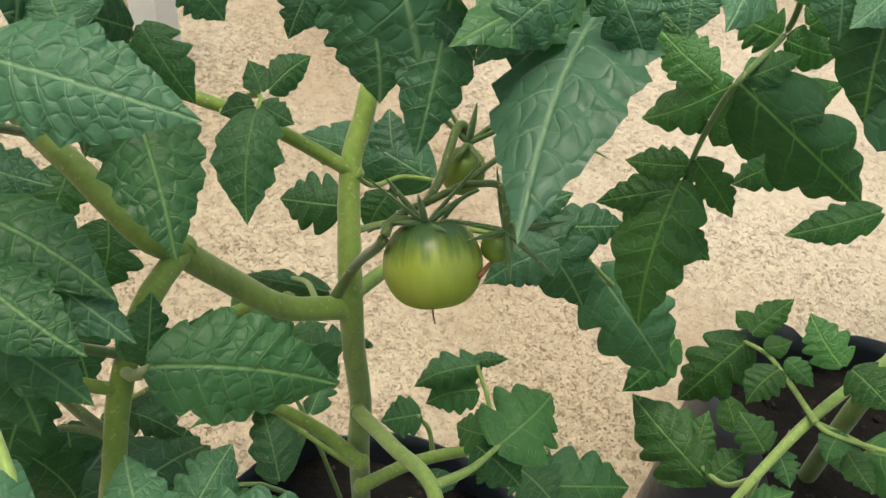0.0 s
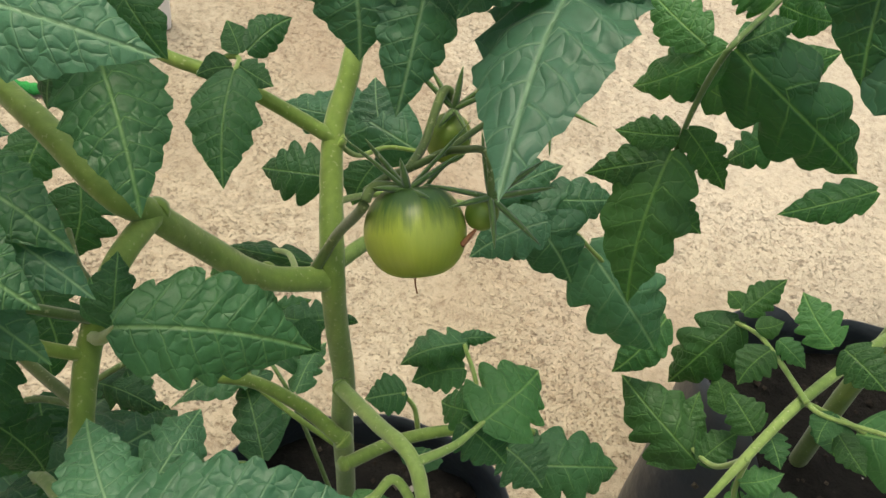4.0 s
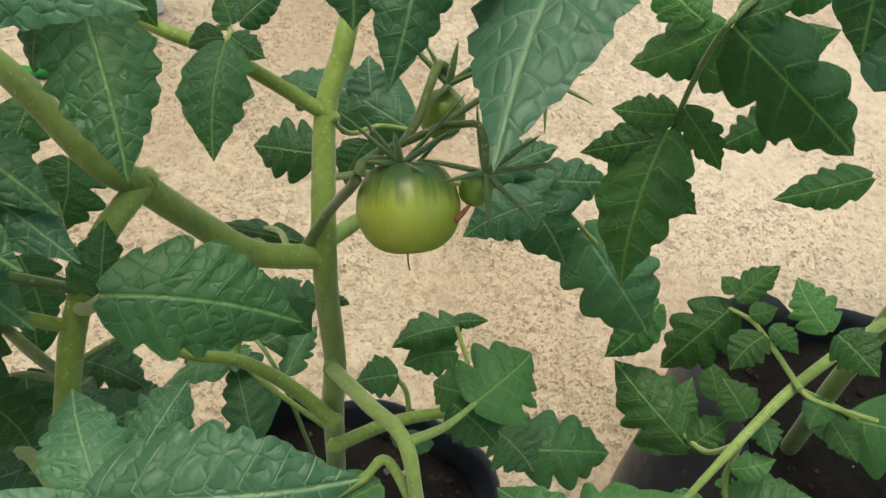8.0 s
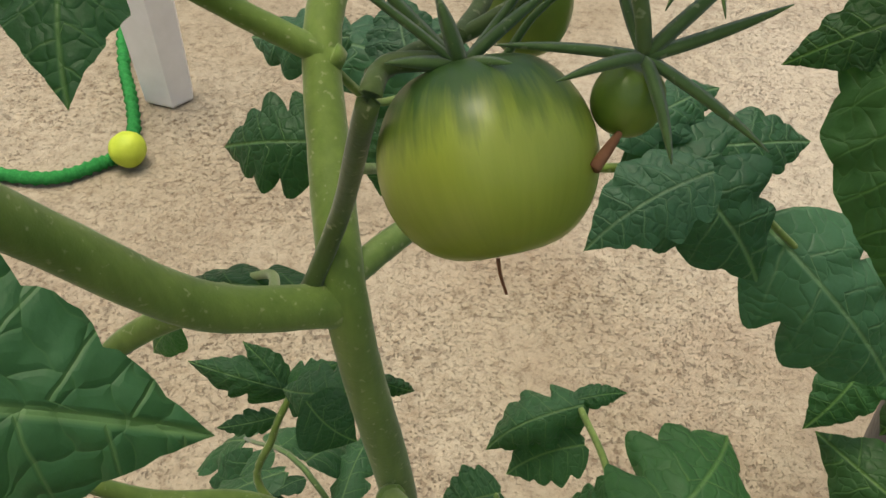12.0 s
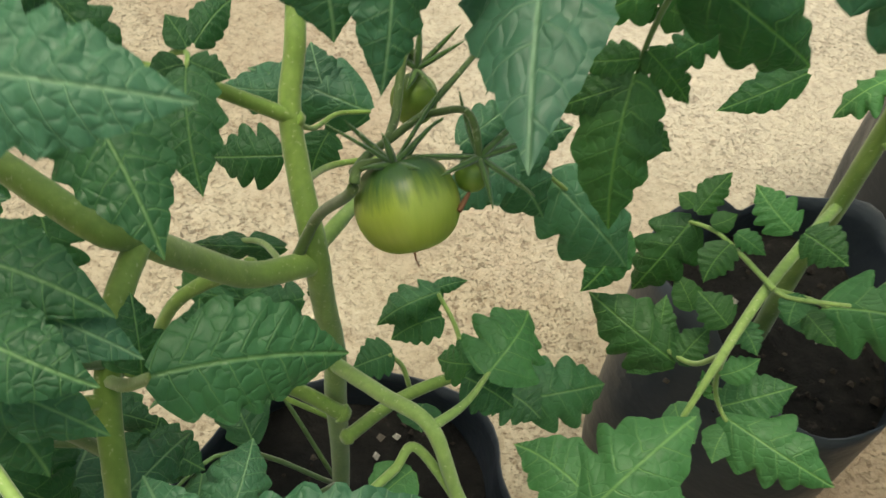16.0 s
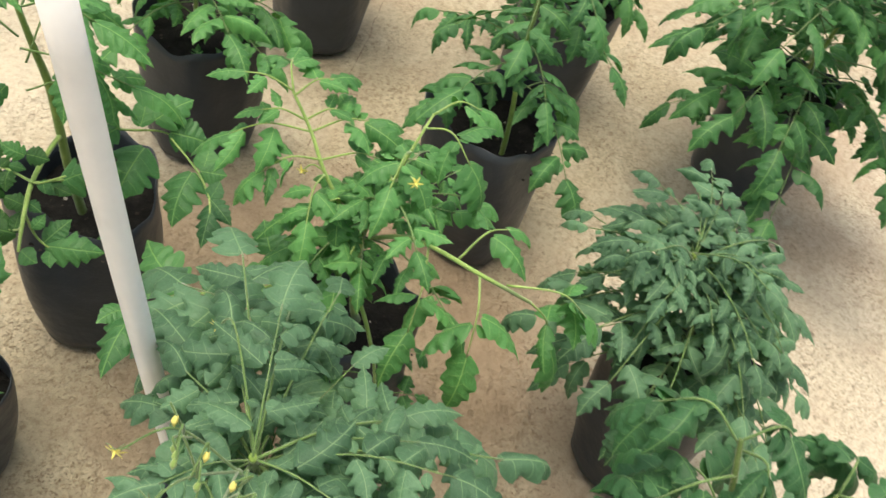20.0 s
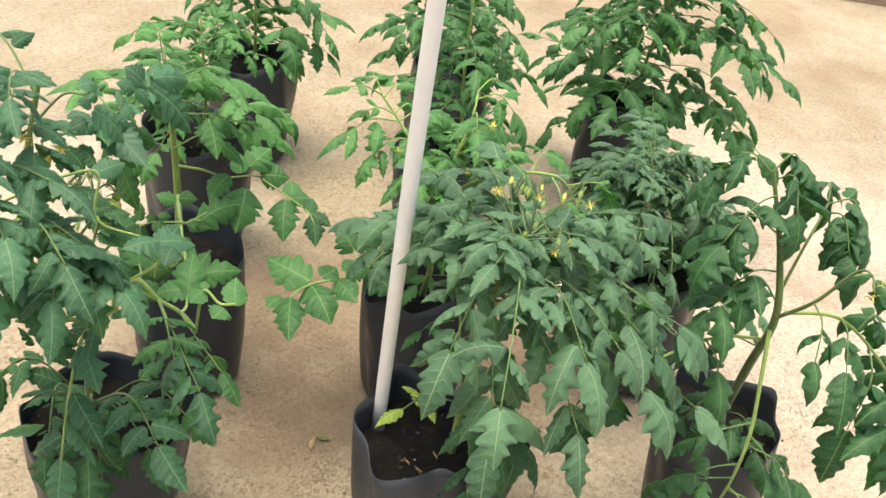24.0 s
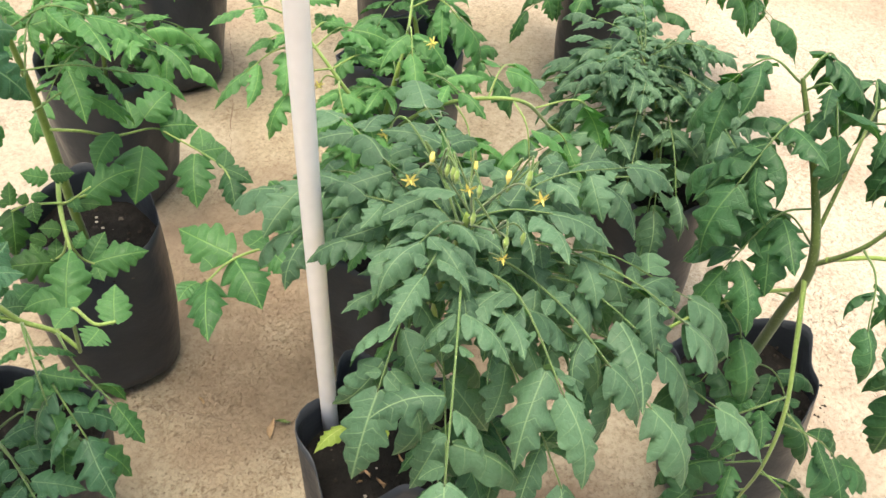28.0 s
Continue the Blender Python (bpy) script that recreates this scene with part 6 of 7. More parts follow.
leaf(A, [(0.064, 0.366, 0.29), (0.0, 0.42, 0.42), (-0.05, 0.47, 0.38)], LEAF_DARK, 0.085, 792, 3, None, 0.0020, ("broad", "toothed", "cleft"), 0.5)
leaf(A, [(0.064, 0.366, 0.3), (-0.03, 0.27, 0.43), (-0.1, 0.22, 0.38)], LEAF_DARK, 0.085, 793, 3, None, 0.0020, ("broad", "toothed", "cleft"), 0.5)
# low leaves over the bag and one long leaf hanging before it
leaf(A, [(-0.043, 0.2, 0.659), (-0.076, 0.23, 0.621), (-0.111, 0.235, 0.521), (-0.141, 0.233, 0.403)], LEAF_BLUE, 0.100, 781, 4, STEM_PALE, 0.0030, ("broad", "toothed", "cleft"), 0.25, 0.12)
leaf(A, [(0.064, 0.366, 0.280), (0.030, 0.270, 0.370), (0.000, 0.180, 0.330)], LEAF_DARK, 0.080, 782, 2, None, 0.0020, ("broad", "toothed", "cleft"), 0.5)
leaf(A, [(0.066, 0.368, 0.270), (-0.010, 0.290, 0.360), (-0.070, 0.220, 0.300)], LEAF_DARK, 0.085, 783, 3, None, 0.0020, ("broad", "toothed", "cleft"), 0.5)
leaf(A, [(0.066, 0.368, 0.270), (0.100, 0.270, 0.370), (0.100, 0.180, 0.330)], LEAF_MID, 0.080, 784, 2, None, 0.0020, ("broad", "toothed", "cleft"), 0.5)
leaf(A, [(0.064, 0.366, 0.290), (0.000, 0.220, 0.440), (-0.050, 0.120, 0.420)], LEAF_BLUE, 0.085, 785, 3, None, 0.0020, ("broad", "toothed", "cleft"), 0.5)
leaf(A, [(0.108, 0.245, 0.560), (0.060, 0.170, 0.540), (0.030, 0.100, 0.480)], LEAF_BLUE, 0.085, 786, 3, None, 0.0020, ("broad", "toothed", "cleft"), 0.5)
leaf(A, [(0.030, 0.385, 0.930), (-0.03, 0.35, 0.98), (-0.09, 0.31, 0.97)], LEAF_BLUE, 0.058, 701, 2, None, 0.0020, ("toothed", "cleft", "broad"), 0.45)
leaf(A, [(0.030, 0.390, 0.914), (0.05, 0.46, 0.97), (0.07, 0.53, 0.95)], LEAF_BLUE, 0.058, 702, 2, None, 0.0020, ("toothed", "cleft", "broad"), 0.45)
leaf(A, [(0.031, 0.394, 0.898), (-0.04, 0.44, 0.94), (-0.10, 0.47, 0.92)], LEAF_BLUE, 0.058, 704, 2, None, 0.0020, ("toothed", "cleft", "broad"), 0.45)
leaf(A, [(-0.12, 0.33, 0.80), (-0.17, 0.28, 0.82), (-0.22, 0.24, 0.79)], LEAF_BLUE, 0.101, 705, 3, None, 0.0020, ("toothed", "cleft", "broad"), 0.45)
leaf(A, [(-0.14, 0.335, 0.86), (-0.19, 0.36, 0.89), (-0.24, 0.38, 0.86)], LEAF_DARK, 0.085, 706, 3, None, 0.0020, ("toothed", "cleft", "broad"), 0.45)
leaf(A, [(-0.15, 0.335, 0.90), (-0.14, 0.40, 0.93), (-0.14, 0.47, 0.90)], LEAF_BLUE, 0.093, 707, 3, None, 0.0020, ("toothed", "cleft", "broad"), 0.45)
leaf(A, [(-0.107, 0.328, 0.779), (-0.14, 0.28, 0.80), (-0.17, 0.22, 0.75)], LEAF_BLUE, 0.075, 731, 3, None, 0.0020, ("toothed", "cleft"), 0.6)
leaf(A, [(-0.12, 0.33, 0.80), (-0.17, 0.39, 0.80), (-0.20, 0.44, 0.73)], LEAF_BLUE, 0.075, 735, 3, None, 0.0020, ("toothed", "cleft"), 0.6)
leaf(A, [(-0.053, 0.228, 0.733), (-0.09, 0.18, 0.80), (-0.12, 0.12, 0.78)], LEAF_BLUE, 0.075, 742, 3, None, 0.0018, ("toothed", "cleft"), 0.5)
leaf(A, [(-0.15, 0.335, 0.92), (-0.17, 0.30, 0.95), (-0.20, 0.26, 0.93)], LEAF_BLUE, 0.070, 740, 3, None, 0.0018, ("toothed", "cleft"), 0.6)
leaf(A, [(0.108, 0.245, 0.56), (0.07, 0.20, 0.56), (0.03, 0.15, 0.52)], LEAF_MID, 0.070, 754, 2, None, 0.0018, ("toothed", "cleft"), 0.5)
leaf(A, [(0.133, 0.218, 0.527), (0.10, 0.16, 0.52), (0.09, 0.10, 0.48)], LEAF_MID, 0.065, 755, 2, None, 0.0018, ("toothed", "cleft"), 0.5)
leaf(A, [(-0.089, 0.317, 0.765), (-0.15, 0.22, 0.86), (-0.18, 0.15, 0.84)], LEAF_BLUE, 0.080, 761, 3, None, 0.0018, ("toothed", "cleft"), 0.5)
leaf(A, [(-0.037, 0.241, 0.734), (-0.13, 0.20, 0.80), (-0.19, 0.17, 0.78)], LEAF_BLUE, 0.080, 762, 3, None, 0.0018, ("toothed", "cleft"), 0.4)
leaf(A, [(0.030, 0.385, 0.930), (-0.06, 0.33, 1.00), (-0.11, 0.29, 0.99)], LEAF_BLUE, 0.065, 763, 3, None, 0.0016, ("toothed", "cleft"), 0.5)
leaf(A, [(-0.13, 0.335, 0.84), (-0.19, 0.26, 0.90), (-0.22, 0.20, 0.88)], LEAF_BLUE, 0.075, 764, 3, None, 0.0016, ("toothed", "cleft"), 0.5)

leaf(A, [(-0.13, 0.335, 0.84), (-0.13, 0.28, 0.91), (-0.12, 0.22, 0.905)], LEAF_BLUE, 0.075, 771, 3, None, 0.0016, ("toothed", "cleft"), 0.7)
leaf(A, [(-0.107, 0.328, 0.779), (-0.13, 0.24, 0.85), (-0.125, 0.17, 0.83)], LEAF_BLUE, 0.075, 773, 3, None, 0.0016, ("toothed", "cleft"), 0.7)
leaf(A, [(0.027, 0.384, 0.860), (-0.040, 0.330, 0.930), (-0.080, 0.290, 0.900)], LEAF_BLUE, 0.080, 796, 3, None, 0.0018, ("broad", "toothed", "cleft"), 0.5)
leaf(A, [(-0.053, 0.228, 0.733), (-0.11, 0.19, 0.80), (-0.14, 0.15, 0.79)], LEAF_DARK, 0.075, 775, 3, None, 0.0016, ("toothed", "cleft"), 0.7)


# ---- other plants ----
def sprays(plant, rows, mat, seed, kinds=("toothed", "cleft", "curled"), stalk_mat=None):
    """Leaves of a plant, each from its foot over a knee to its end: (foot, knee, end, leaflet length, pairs, hang)."""
    for k, (foot, knee, end, size, pairs, hang) in enumerate(rows):
        leaf(plant, [foot, knee, end], mat, size * 1.2, seed + k, pairs, stalk_mat, 0.0016, kinds, hang)


tomato_plant((0.958, 0.785, 0.285), [(0.905, 0.735, 0.38), (0.882, 0.710, 0.50), (0.87, 0.72, 0.70)], 0.006, LEAF_FRESH, 31, "tomato plant with fresh green leaves in a grow bag", 15, 0.10, 0.21, crown=6, first=0.4)
tomato_plant((1.47, 0.945, 0.29), [(1.46, 0.94, 0.42), (1.45, 0.94, 0.58), (1.43, 0.94, 0.74)], 0.006, LEAF_MID, 41, "tomato plant with drooping green leaves in a grow bag", 22, 0.105, 0.23, hang=0.7, first=0.3)
E_PLANT = tomato_plant((0.310, -0.258, 0.285), [(0.292, -0.262, 0.48), (0.268, -0.271, 0.684), (0.215, -0.31, 0.87)], 0.0085, LEAF_GREY, 51, "bushy grey-green tomato plant with yellow flowers beside a pole", 28, 0.105, 0.30, crown=18, first=0.58, hang=0.55, favour=(-0.05, -0.10), clear=(-0.55, 0.83, 0.0))
F_PLANT = tomato_plant((0.735, 0.0, 0.275), [(0.675, -0.03, 0.40), (0.661, -0.025, 0.505), (0.655, -0.03, 0.62), (0.665, -0.05, 0.74)], 0.0075, LEAF_FRESH, 61, "bright green tomato plant with yellow flowers and a tall shoot", 9, 0.09, 0.17, crown=6, rise=0.7, first=0.62, hang=0.55, favour=(0.25, -0.35))
tomato_plant((1.275, 0.13, 0.29), [(1.282, 0.145, 0.40), (1.300, 0.18, 0.54), (1.33, 0.21, 0.80)], 0.0065, LEAF_MID, 71, "tomato plant with hanging leaves in a creased grow bag", 17, 0.10, 0.22, crown=6, hang=0.6, first=0.50)
tomato_plant((1.87, 0.42, 0.29), [(1.85, 0.42, 0.46), (1.82, 0.42, 0.62), (1.82, 0.42, 0.82)], 0.006, LEAF_MID, 81, "tomato plant with green leaves far along the row", 22, 0.10, 0.22, crown=4, hang=0.65)
tomato_plant((1.12, -0.47, 0.28), [(1.10, -0.45, 0.42), (1.07, -0.42, 0.55), (1.05, -0.38, 0.64)], 0.007, LEAF_GREY, 101, "dense dark grey-green tomato plant in a grow bag", 42, 0.088, 0.25, crown=38, hang=0.6)
tomato_plant((2.10, -0.16, 0.28), [(2.02, -0.18, 0.46), (1.94, -0.20, 0.66), (1.88, -0.22, 0.88)], 0.007, LEAF_MID, 111, "large bushy green tomato plant at the end of the row", 50, 0.115, 0.36, crown=16, first=0.05, favour=(-0.15, -0.15))

# leaning plant with open branches
H_PLANT = thing("tomato_plant", (0.700, -0.705, 0.275), "leaning dark green tomato plant with open branches", "tomato plant", "potted tomato plants")
stalk(H_PLANT, "stem", [(0.700, -0.705, 0.275), (0.640, -0.702, 0.40), (0.575, -0.700, 0.55), (0.527, -0.700, 0.691), (0.545, -0.665, 0.80), (0.567, -0.606, 0.925)], [0.0092, 0.009, 0.0082, 0.007, 0.0052, 0.003], STEM_DARK, 12)
stalk(H_PLANT, "branch", [(0.527, -0.700, 0.691), (0.500, -0.740, 0.760), (0.493, -0.775, 0.840), (0.460, -0.790, 0.862), (0.424, -0.796, 0.856)], [0.0045, 0.0036, 0.0022, 0.0014], STEM_DARK)
stalk(H_PLANT, "branch", [(0.535, -0.690, 0.735), (0.585, -0.700, 0.805), (0.655, -0.714, 0.862)], [0.004, 0.003, 0.002], STEM_DARK)
stalk(H_PLANT, "branch", [(0.518, -0.716, 0.715), (0.540, -0.790, 0.725), (0.570, -0.870, 0.670), (0.590, -0.940, 0.600)], [0.0036, 0.003, 0.002], STEM)
stalk(H_PLANT, "branch", [(0.545, -0.700, 0.630), (0.480, -0.620, 0.640), (0.420, -0.535, 0.585), (0.400, -0.490, 0.535)], [0.0034, 0.0028, 0.002], STEM_PALE)
stalk(H_PLANT, "branch", [(0.530, -0.700, 0.665), (0.480, -0.715, 0.600), (0.432, -0.733, 0.510), (0.412, -0.736, 0.410), (0.425, -0.730, 0.300)], [0.0042, 0.0038, 0.003, 0.002], STEM_PALE)
flower(H_PLANT, (0.421, -0.797, 0.848), (-0.5, -0.4, -0.5), 0.013, 51)
flower(H_PLANT, (0.448, -0.806, 0.858), (-0.3, -0.7, -0.3), 0.009, 52)
sprays(H_PLANT, [
    ((0.567, -0.606, 0.920), (0.560, -0.560, 0.945), (0.550, -0.520, 0.900), 0.071, 3, 1.0),
    ((0.567, -0.606, 0.925), (0.590, -0.625, 0.955), (0.610, -0.650, 0.925), 0.059, 3, 1.0),
    ((0.560, -0.625, 0.890), (0.520, -0.600, 0.880), (0.480, -0.570, 0.810), 0.085, 3, 1.0),
    ((0.655, -0.714, 0.862), (0.660, -0.750, 0.880), (0.650, -0.790, 0.835), 0.071, 3, 1.1),
    ((0.655, -0.714, 0.862), (0.690, -0.705, 0.885), (0.720, -0.700, 0.840), 0.071, 3, 1.1),
    ((0.640, -0.712, 0.852), (0.605, -0.740, 0.870), (0.570, -0.770, 0.820), 0.077, 3, 1.1),
    ((0.550, -0.650, 0.830), (0.580, -0.600, 0.830), (0.600, -0.550, 0.760), 0.083, 3, 0.9),
    ((0.540, -0.675, 0.770), (0.500, -0.630, 0.770), (0.465, -0.590, 0.690), 0.088, 3, 0.9),
    ((0.565, -0.860, 0.680), (0.520, -0.880, 0.640), (0.500, -0.880, 0.540), 0.100, 2, 0.9),
    ((0.590, -0.940, 0.600), (0.605, -0.970, 0.550), (0.620, -0.985, 0.465), 0.106, 1, 0.8),
    ((0.555, -0.830, 0.705), (0.600, -0.850, 0.720), (0.650, -0.880, 0.680), 0.083, 2, 0.7),
    ((0.545, -0.800, 0.720), (0.510, -0.810, 0.720), (0.470, -0.830, 0.670), 0.085, 1, 0.7),
    ((0.430, -0.550, 0.598), (0.450, -0.520, 0.560), (0.490, -0.500, 0.430), 0.094, 2, 0.9),
    ((0.400, -0.490, 0.535), (0.395, -0.470, 0.490), (0.400, -0.460, 0.410), 0.094, 2, 0.9),
    ((0.470, -0.605, 0.638), (0.470, -0.640, 0.600), (0.480, -0.660, 0.520), 0.088, 1, 0.8),
    ((0.440, -0.728, 0.530), (0.410, -0.690, 0.520), (0.400, -0.650, 0.480), 0.071, 2, 0.7),
    ((0.428, -0.734, 0.490), (0.420, -0.785, 0.490), (0.425, -0.830, 0.450), 0.071, 2, 0.7),
    ((0.414, -0.736, 0.420), (0.405, -0.690, 0.400), (0.410, -0.650, 0.360), 0.071, 2, 0.7),
    ((0.414, -0.735, 0.390), (0.415, -0.785, 0.385), (0.430, -0.825, 0.340), 0.068, 2, 0.7),
    ((0.425, -0.730, 0.300), (0.425, -0.735, 0.285), (0.430, -0.745, 0.260), 0.071, 1, 0.7),
    ((0.432, -0.733, 0.510), (0.412, -0.760, 0.505), (0.405, -0.790, 0.470), 0.085, 0, 0.5),
    ((0.420, -0.735, 0.450), (0.400, -0.700, 0.440), (0.395, -0.675, 0.410), 0.090, 0, 0.5),
    ((0.413, -0.735, 0.400), (0.398, -0.770, 0.390), (0.400, -0.795, 0.360), 0.085, 0, 0.5),
    ((0.418, -0.732, 0.340), (0.402, -0.690, 0.325), (0.402, -0.665, 0.300), 0.090, 0, 0.5),
    ((0.424, -0.730, 0.310), (0.410, -0.770, 0.290), (0.412, -0.790, 0.260), 0.080, 0, 0.5),
    ((0.640, -0.702, 0.400), (0.590, -0.660, 0.430), (0.550, -0.630, 0.390), 0.073, 2, 0.7),
    ((0.660, -0.703, 0.360), (0.610, -0.740, 0.400), (0.570, -0.780, 0.360), 0.071, 2, 0.7),
    ((0.575, -0.610, 0.905), (0.560, -0.640, 0.930), (0.530, -0.665, 0.880), 0.070, 2, 1.0),
    ((0.530, -0.695, 0.715), (0.570, -0.650, 0.730), (0.610, -0.600, 0.660), 0.085, 2, 0.9),
    ((0.493, -0.770, 0.830), (0.520, -0.800, 0.830), (0.550, -0.830, 0.790), 0.060, 1, 0.8),
    ((0.500, -0.740, 0.760), (0.460, -0.760, 0.750), (0.420, -0.770, 0.700), 0.060, 1, 0.8),
    ((0.580, -0.905, 0.640), (0.540, -0.935, 0.620), (0.510, -0.960, 0.540), 0.090, 2, 0.9),
    ((0.585, -0.920, 0.620), (0.640, -0.930, 0.620), (0.680, -0.950, 0.560), 0.085, 2, 0.9),
    ((0.555, -0.700, 0.605), (0.560, -0.640, 0.600), (0.580, -0.590, 0.530), 0.080, 2, 0.9),
], LEAF_DARK, 970)

# shoots, side branch and flowers of the bright green plant
stalk(F_PLANT, "branch", [(0.658, -0.025, 0.560), (0.630, -0.005, 0.650), (0.612, 0.030, 0.715), (0.616, 0.071, 0.757), (0.615, 0.116, 0.799)], [0.0042, 0.0036, 0.0030, 0.0022], STEM_PALE)
stalk(F_PLANT, "branch", [(0.660, -0.035, 0.640), (0.683, -0.052, 0.778), (0.735, -0.038, 0.818)], [0.0036, 0.0028, 0.0018], STEM_PALE)
stalk(F_PLANT, "branch", [(0.657, -0.027, 0.590), (0.650, -0.120, 0.690), (0.645, -0.245, 0.742), (0.740, -0.285, 0.650)], [0.0042, 0.0036, 0.0026], STEM_PALE)
hang_stem = [(0.668, -0.028, 0.46), (0.650, -0.085, 0.43), (0.650, -0.125, 0.34), (0.660, -0.140, 0.20)]
stalk(F_PLANT, "branch", hang_stem, [0.004, 0.0035, 0.0025], STEM_PALE)
sprays(F_PLANT, [
    ((0.615, 0.116, 0.799), (0.590, 0.140, 0.818), (0.570, 0.165, 0.815), 0.045, 1, 0.3),
    ((0.615, 0.114, 0.798), (0.625, 0.135, 0.822), (0.640, 0.150, 0.820), 0.045, 1, 0.3),
    ((0.615, 0.110, 0.795), (0.645, 0.105, 0.812), (0.675, 0.100, 0.805), 0.048, 1, 0.3),
    ((0.616, 0.085, 0.768), (0.590, 0.105, 0.785), (0.570, 0.125, 0.778), 0.035, 1, 0.3),
    ((0.616, 0.085, 0.768), (0.645, 0.075, 0.782), (0.665, 0.070, 0.775), 0.035, 1, 0.3),
    ((0.616, 0.071, 0.757), (0.570, 0.110, 0.765), (0.535, 0.145, 0.735), 0.065, 2, 0.4),
    ((0.616, 0.071, 0.757), (0.665, 0.055, 0.770), (0.710, 0.045, 0.750), 0.065, 2, 0.4),
    ((0.613, 0.040, 0.730), (0.575, 0.065, 0.735), (0.545, 0.085, 0.705), 0.060, 2, 0.4),
    ((0.613, 0.040, 0.730), (0.660, 0.020, 0.735), (0.700, 0.010, 0.710), 0.060, 2, 0.4),
    ((0.612, 0.028, 0.712), (0.575, 0.010, 0.720), (0.545, -0.015, 0.690), 0.060, 2, 0.5),
    ((0.735, -0.038, 0.818), (0.770, -0.050, 0.835), (0.800, -0.070, 0.820), 0.060, 1, 0.5),
    ((0.715, -0.042, 0.806), (0.720, -0.085, 0.830), (0.725, -0.125, 0.800), 0.075, 1, 0.6),
    ((0.690, -0.050, 0.782), (0.650, -0.070, 0.810), (0.610, -0.090, 0.790), 0.060, 1, 0.5),
    ((0.648, -0.150, 0.705), (0.600, -0.190, 0.700), (0.560, -0.215, 0.650), 0.075, 1, 0.7),
    ((0.645, -0.240, 0.741), (0.610, -0.275, 0.725), (0.590, -0.295, 0.660), 0.085, 1, 0.8),
    ((0.648, -0.200, 0.726), (0.690, -0.205, 0.760), (0.730, -0.215, 0.750), 0.065, 1, 0.6),
    ((0.690, -0.262, 0.705), (0.740, -0.320, 0.710), (0.780, -0.355, 0.660), 0.075, 1, 0.7),
    ((0.740, -0.285, 0.650), (0.760, -0.310, 0.620), (0.770, -0.335, 0.560), 0.080, 1, 0.7),
    ((0.657, -0.028, 0.600), (0.600, -0.060, 0.640), (0.555, -0.080, 0.600), 0.080, 1, 0.5),
    ((0.656, -0.028, 0.640), (0.620, -0.010, 0.690), (0.580, 0.010, 0.680), 0.080, 1, 0.5),
], LEAF_FRESH, 900, ("toothed", "toothed", "cleft"), STEM_PALE)
for k in range(5):
    p = Vector(hang_stem[1]).lerp(Vector(hang_stem[3]), k / 4)
    s = 1 if k % 2 else -1
    leaf(F_PLANT, [p, p + Vector((0.04 * s, -0.03 * s, 0.01)), p + Vector((0.07 * s, -0.05 * s, -0.01))], LEAF_MID, 0.06, 950 + k, 1, None, 0.0014, ("toothed", "cleft"), 0.8)
flower(F_PLANT, (0.632, -0.112, 0.806), (-0.4, -0.6, 0.2), 0.011, 21)
stalk(F_PLANT, "flower_stalk", [(0.664, -0.048, 0.72), (0.650, -0.08, 0.785), (0.634, -0.108, 0.806)], [0.0016, 0.0011], STEM_PALE)
flower(F_PLANT, (0.591, 0.053, 0.708), (-0.5, -0.3, 0.0), 0.009, 22)
stalk(F_PLANT, "flower_stalk", [(0.612, 0.030, 0.715), (0.602, 0.045, 0.722), (0.592, 0.053, 0.709)], [0.0014, 0.0010], STEM_PALE)

# flower trusses of the bush beside the pole
truss = [((0.19, -0.32, 0.89), (0.13, -0.33, 0.975), (0.092, -0.340, 1.000)), ((0.19, -0.32, 0.89), (0.13, -0.37, 0.99), (0.084, -0.403, 1.018)), ((0.19, -0.32, 0.89), (0.15, -0.29, 0.97), (0.100, -0.285, 0.985)), ((0.20, -0.32, 0.87), (0.13, -0.37, 0.93), (0.105, -0.375, 0.925)), ((0.225, -0.30, 0.86), (0.26, -0.22, 0.93), (0.259, -0.195, 0.905))]
for k, pts in enumerate(truss):
    stalk(E_PLANT, "flower_stalk", pts, [0.0016, 0.0012, 0.0008], STALK_SOFT)
    fl = flower(E_PLANT, pts[2], (-0.6, -0.4, -0.4 + 0.2 * (k % 3)), 0.0085, 30 + k)
    sepals(fl, Vector(pts[2]), (0.5, 0.4, 0.3), 0.012, 5, 40 + k, 1.2)
for k in range(12):
    rg = random.Random(500 + k)
    foot, knee, end = [Vector(q) for q in truss[k % 4]]
    p = foot.lerp(knee, rg.uniform(0.6, 1.0))
    q = p + Vector((rg.uniform(-0.03, 0.02), rg.uniform(-0.03, 0.03), rg.uniform(0.02, 0.045)))
    tip = q + Vector((rg.uniform(-0.016, 0.004), rg.uniform(-0.012, 0.012), -0.008))
    stalk(E_PLANT, "flower_stalk", [p, q, tip], [0.0013, 0.0009], STALK_SOFT, 6)
    me, org = tube([tip, tip + Vector((-0.002, 0, -0.006)), tip + Vector((-0.003, 0, -0.013))], [0.0016, 0.0030, 0.0006], STEM_PALE if k % 5 else FLOWER, 7)
    part("flower_bud", me, E_PLANT, Matrix.Translation(org), "closed pale flower bud")
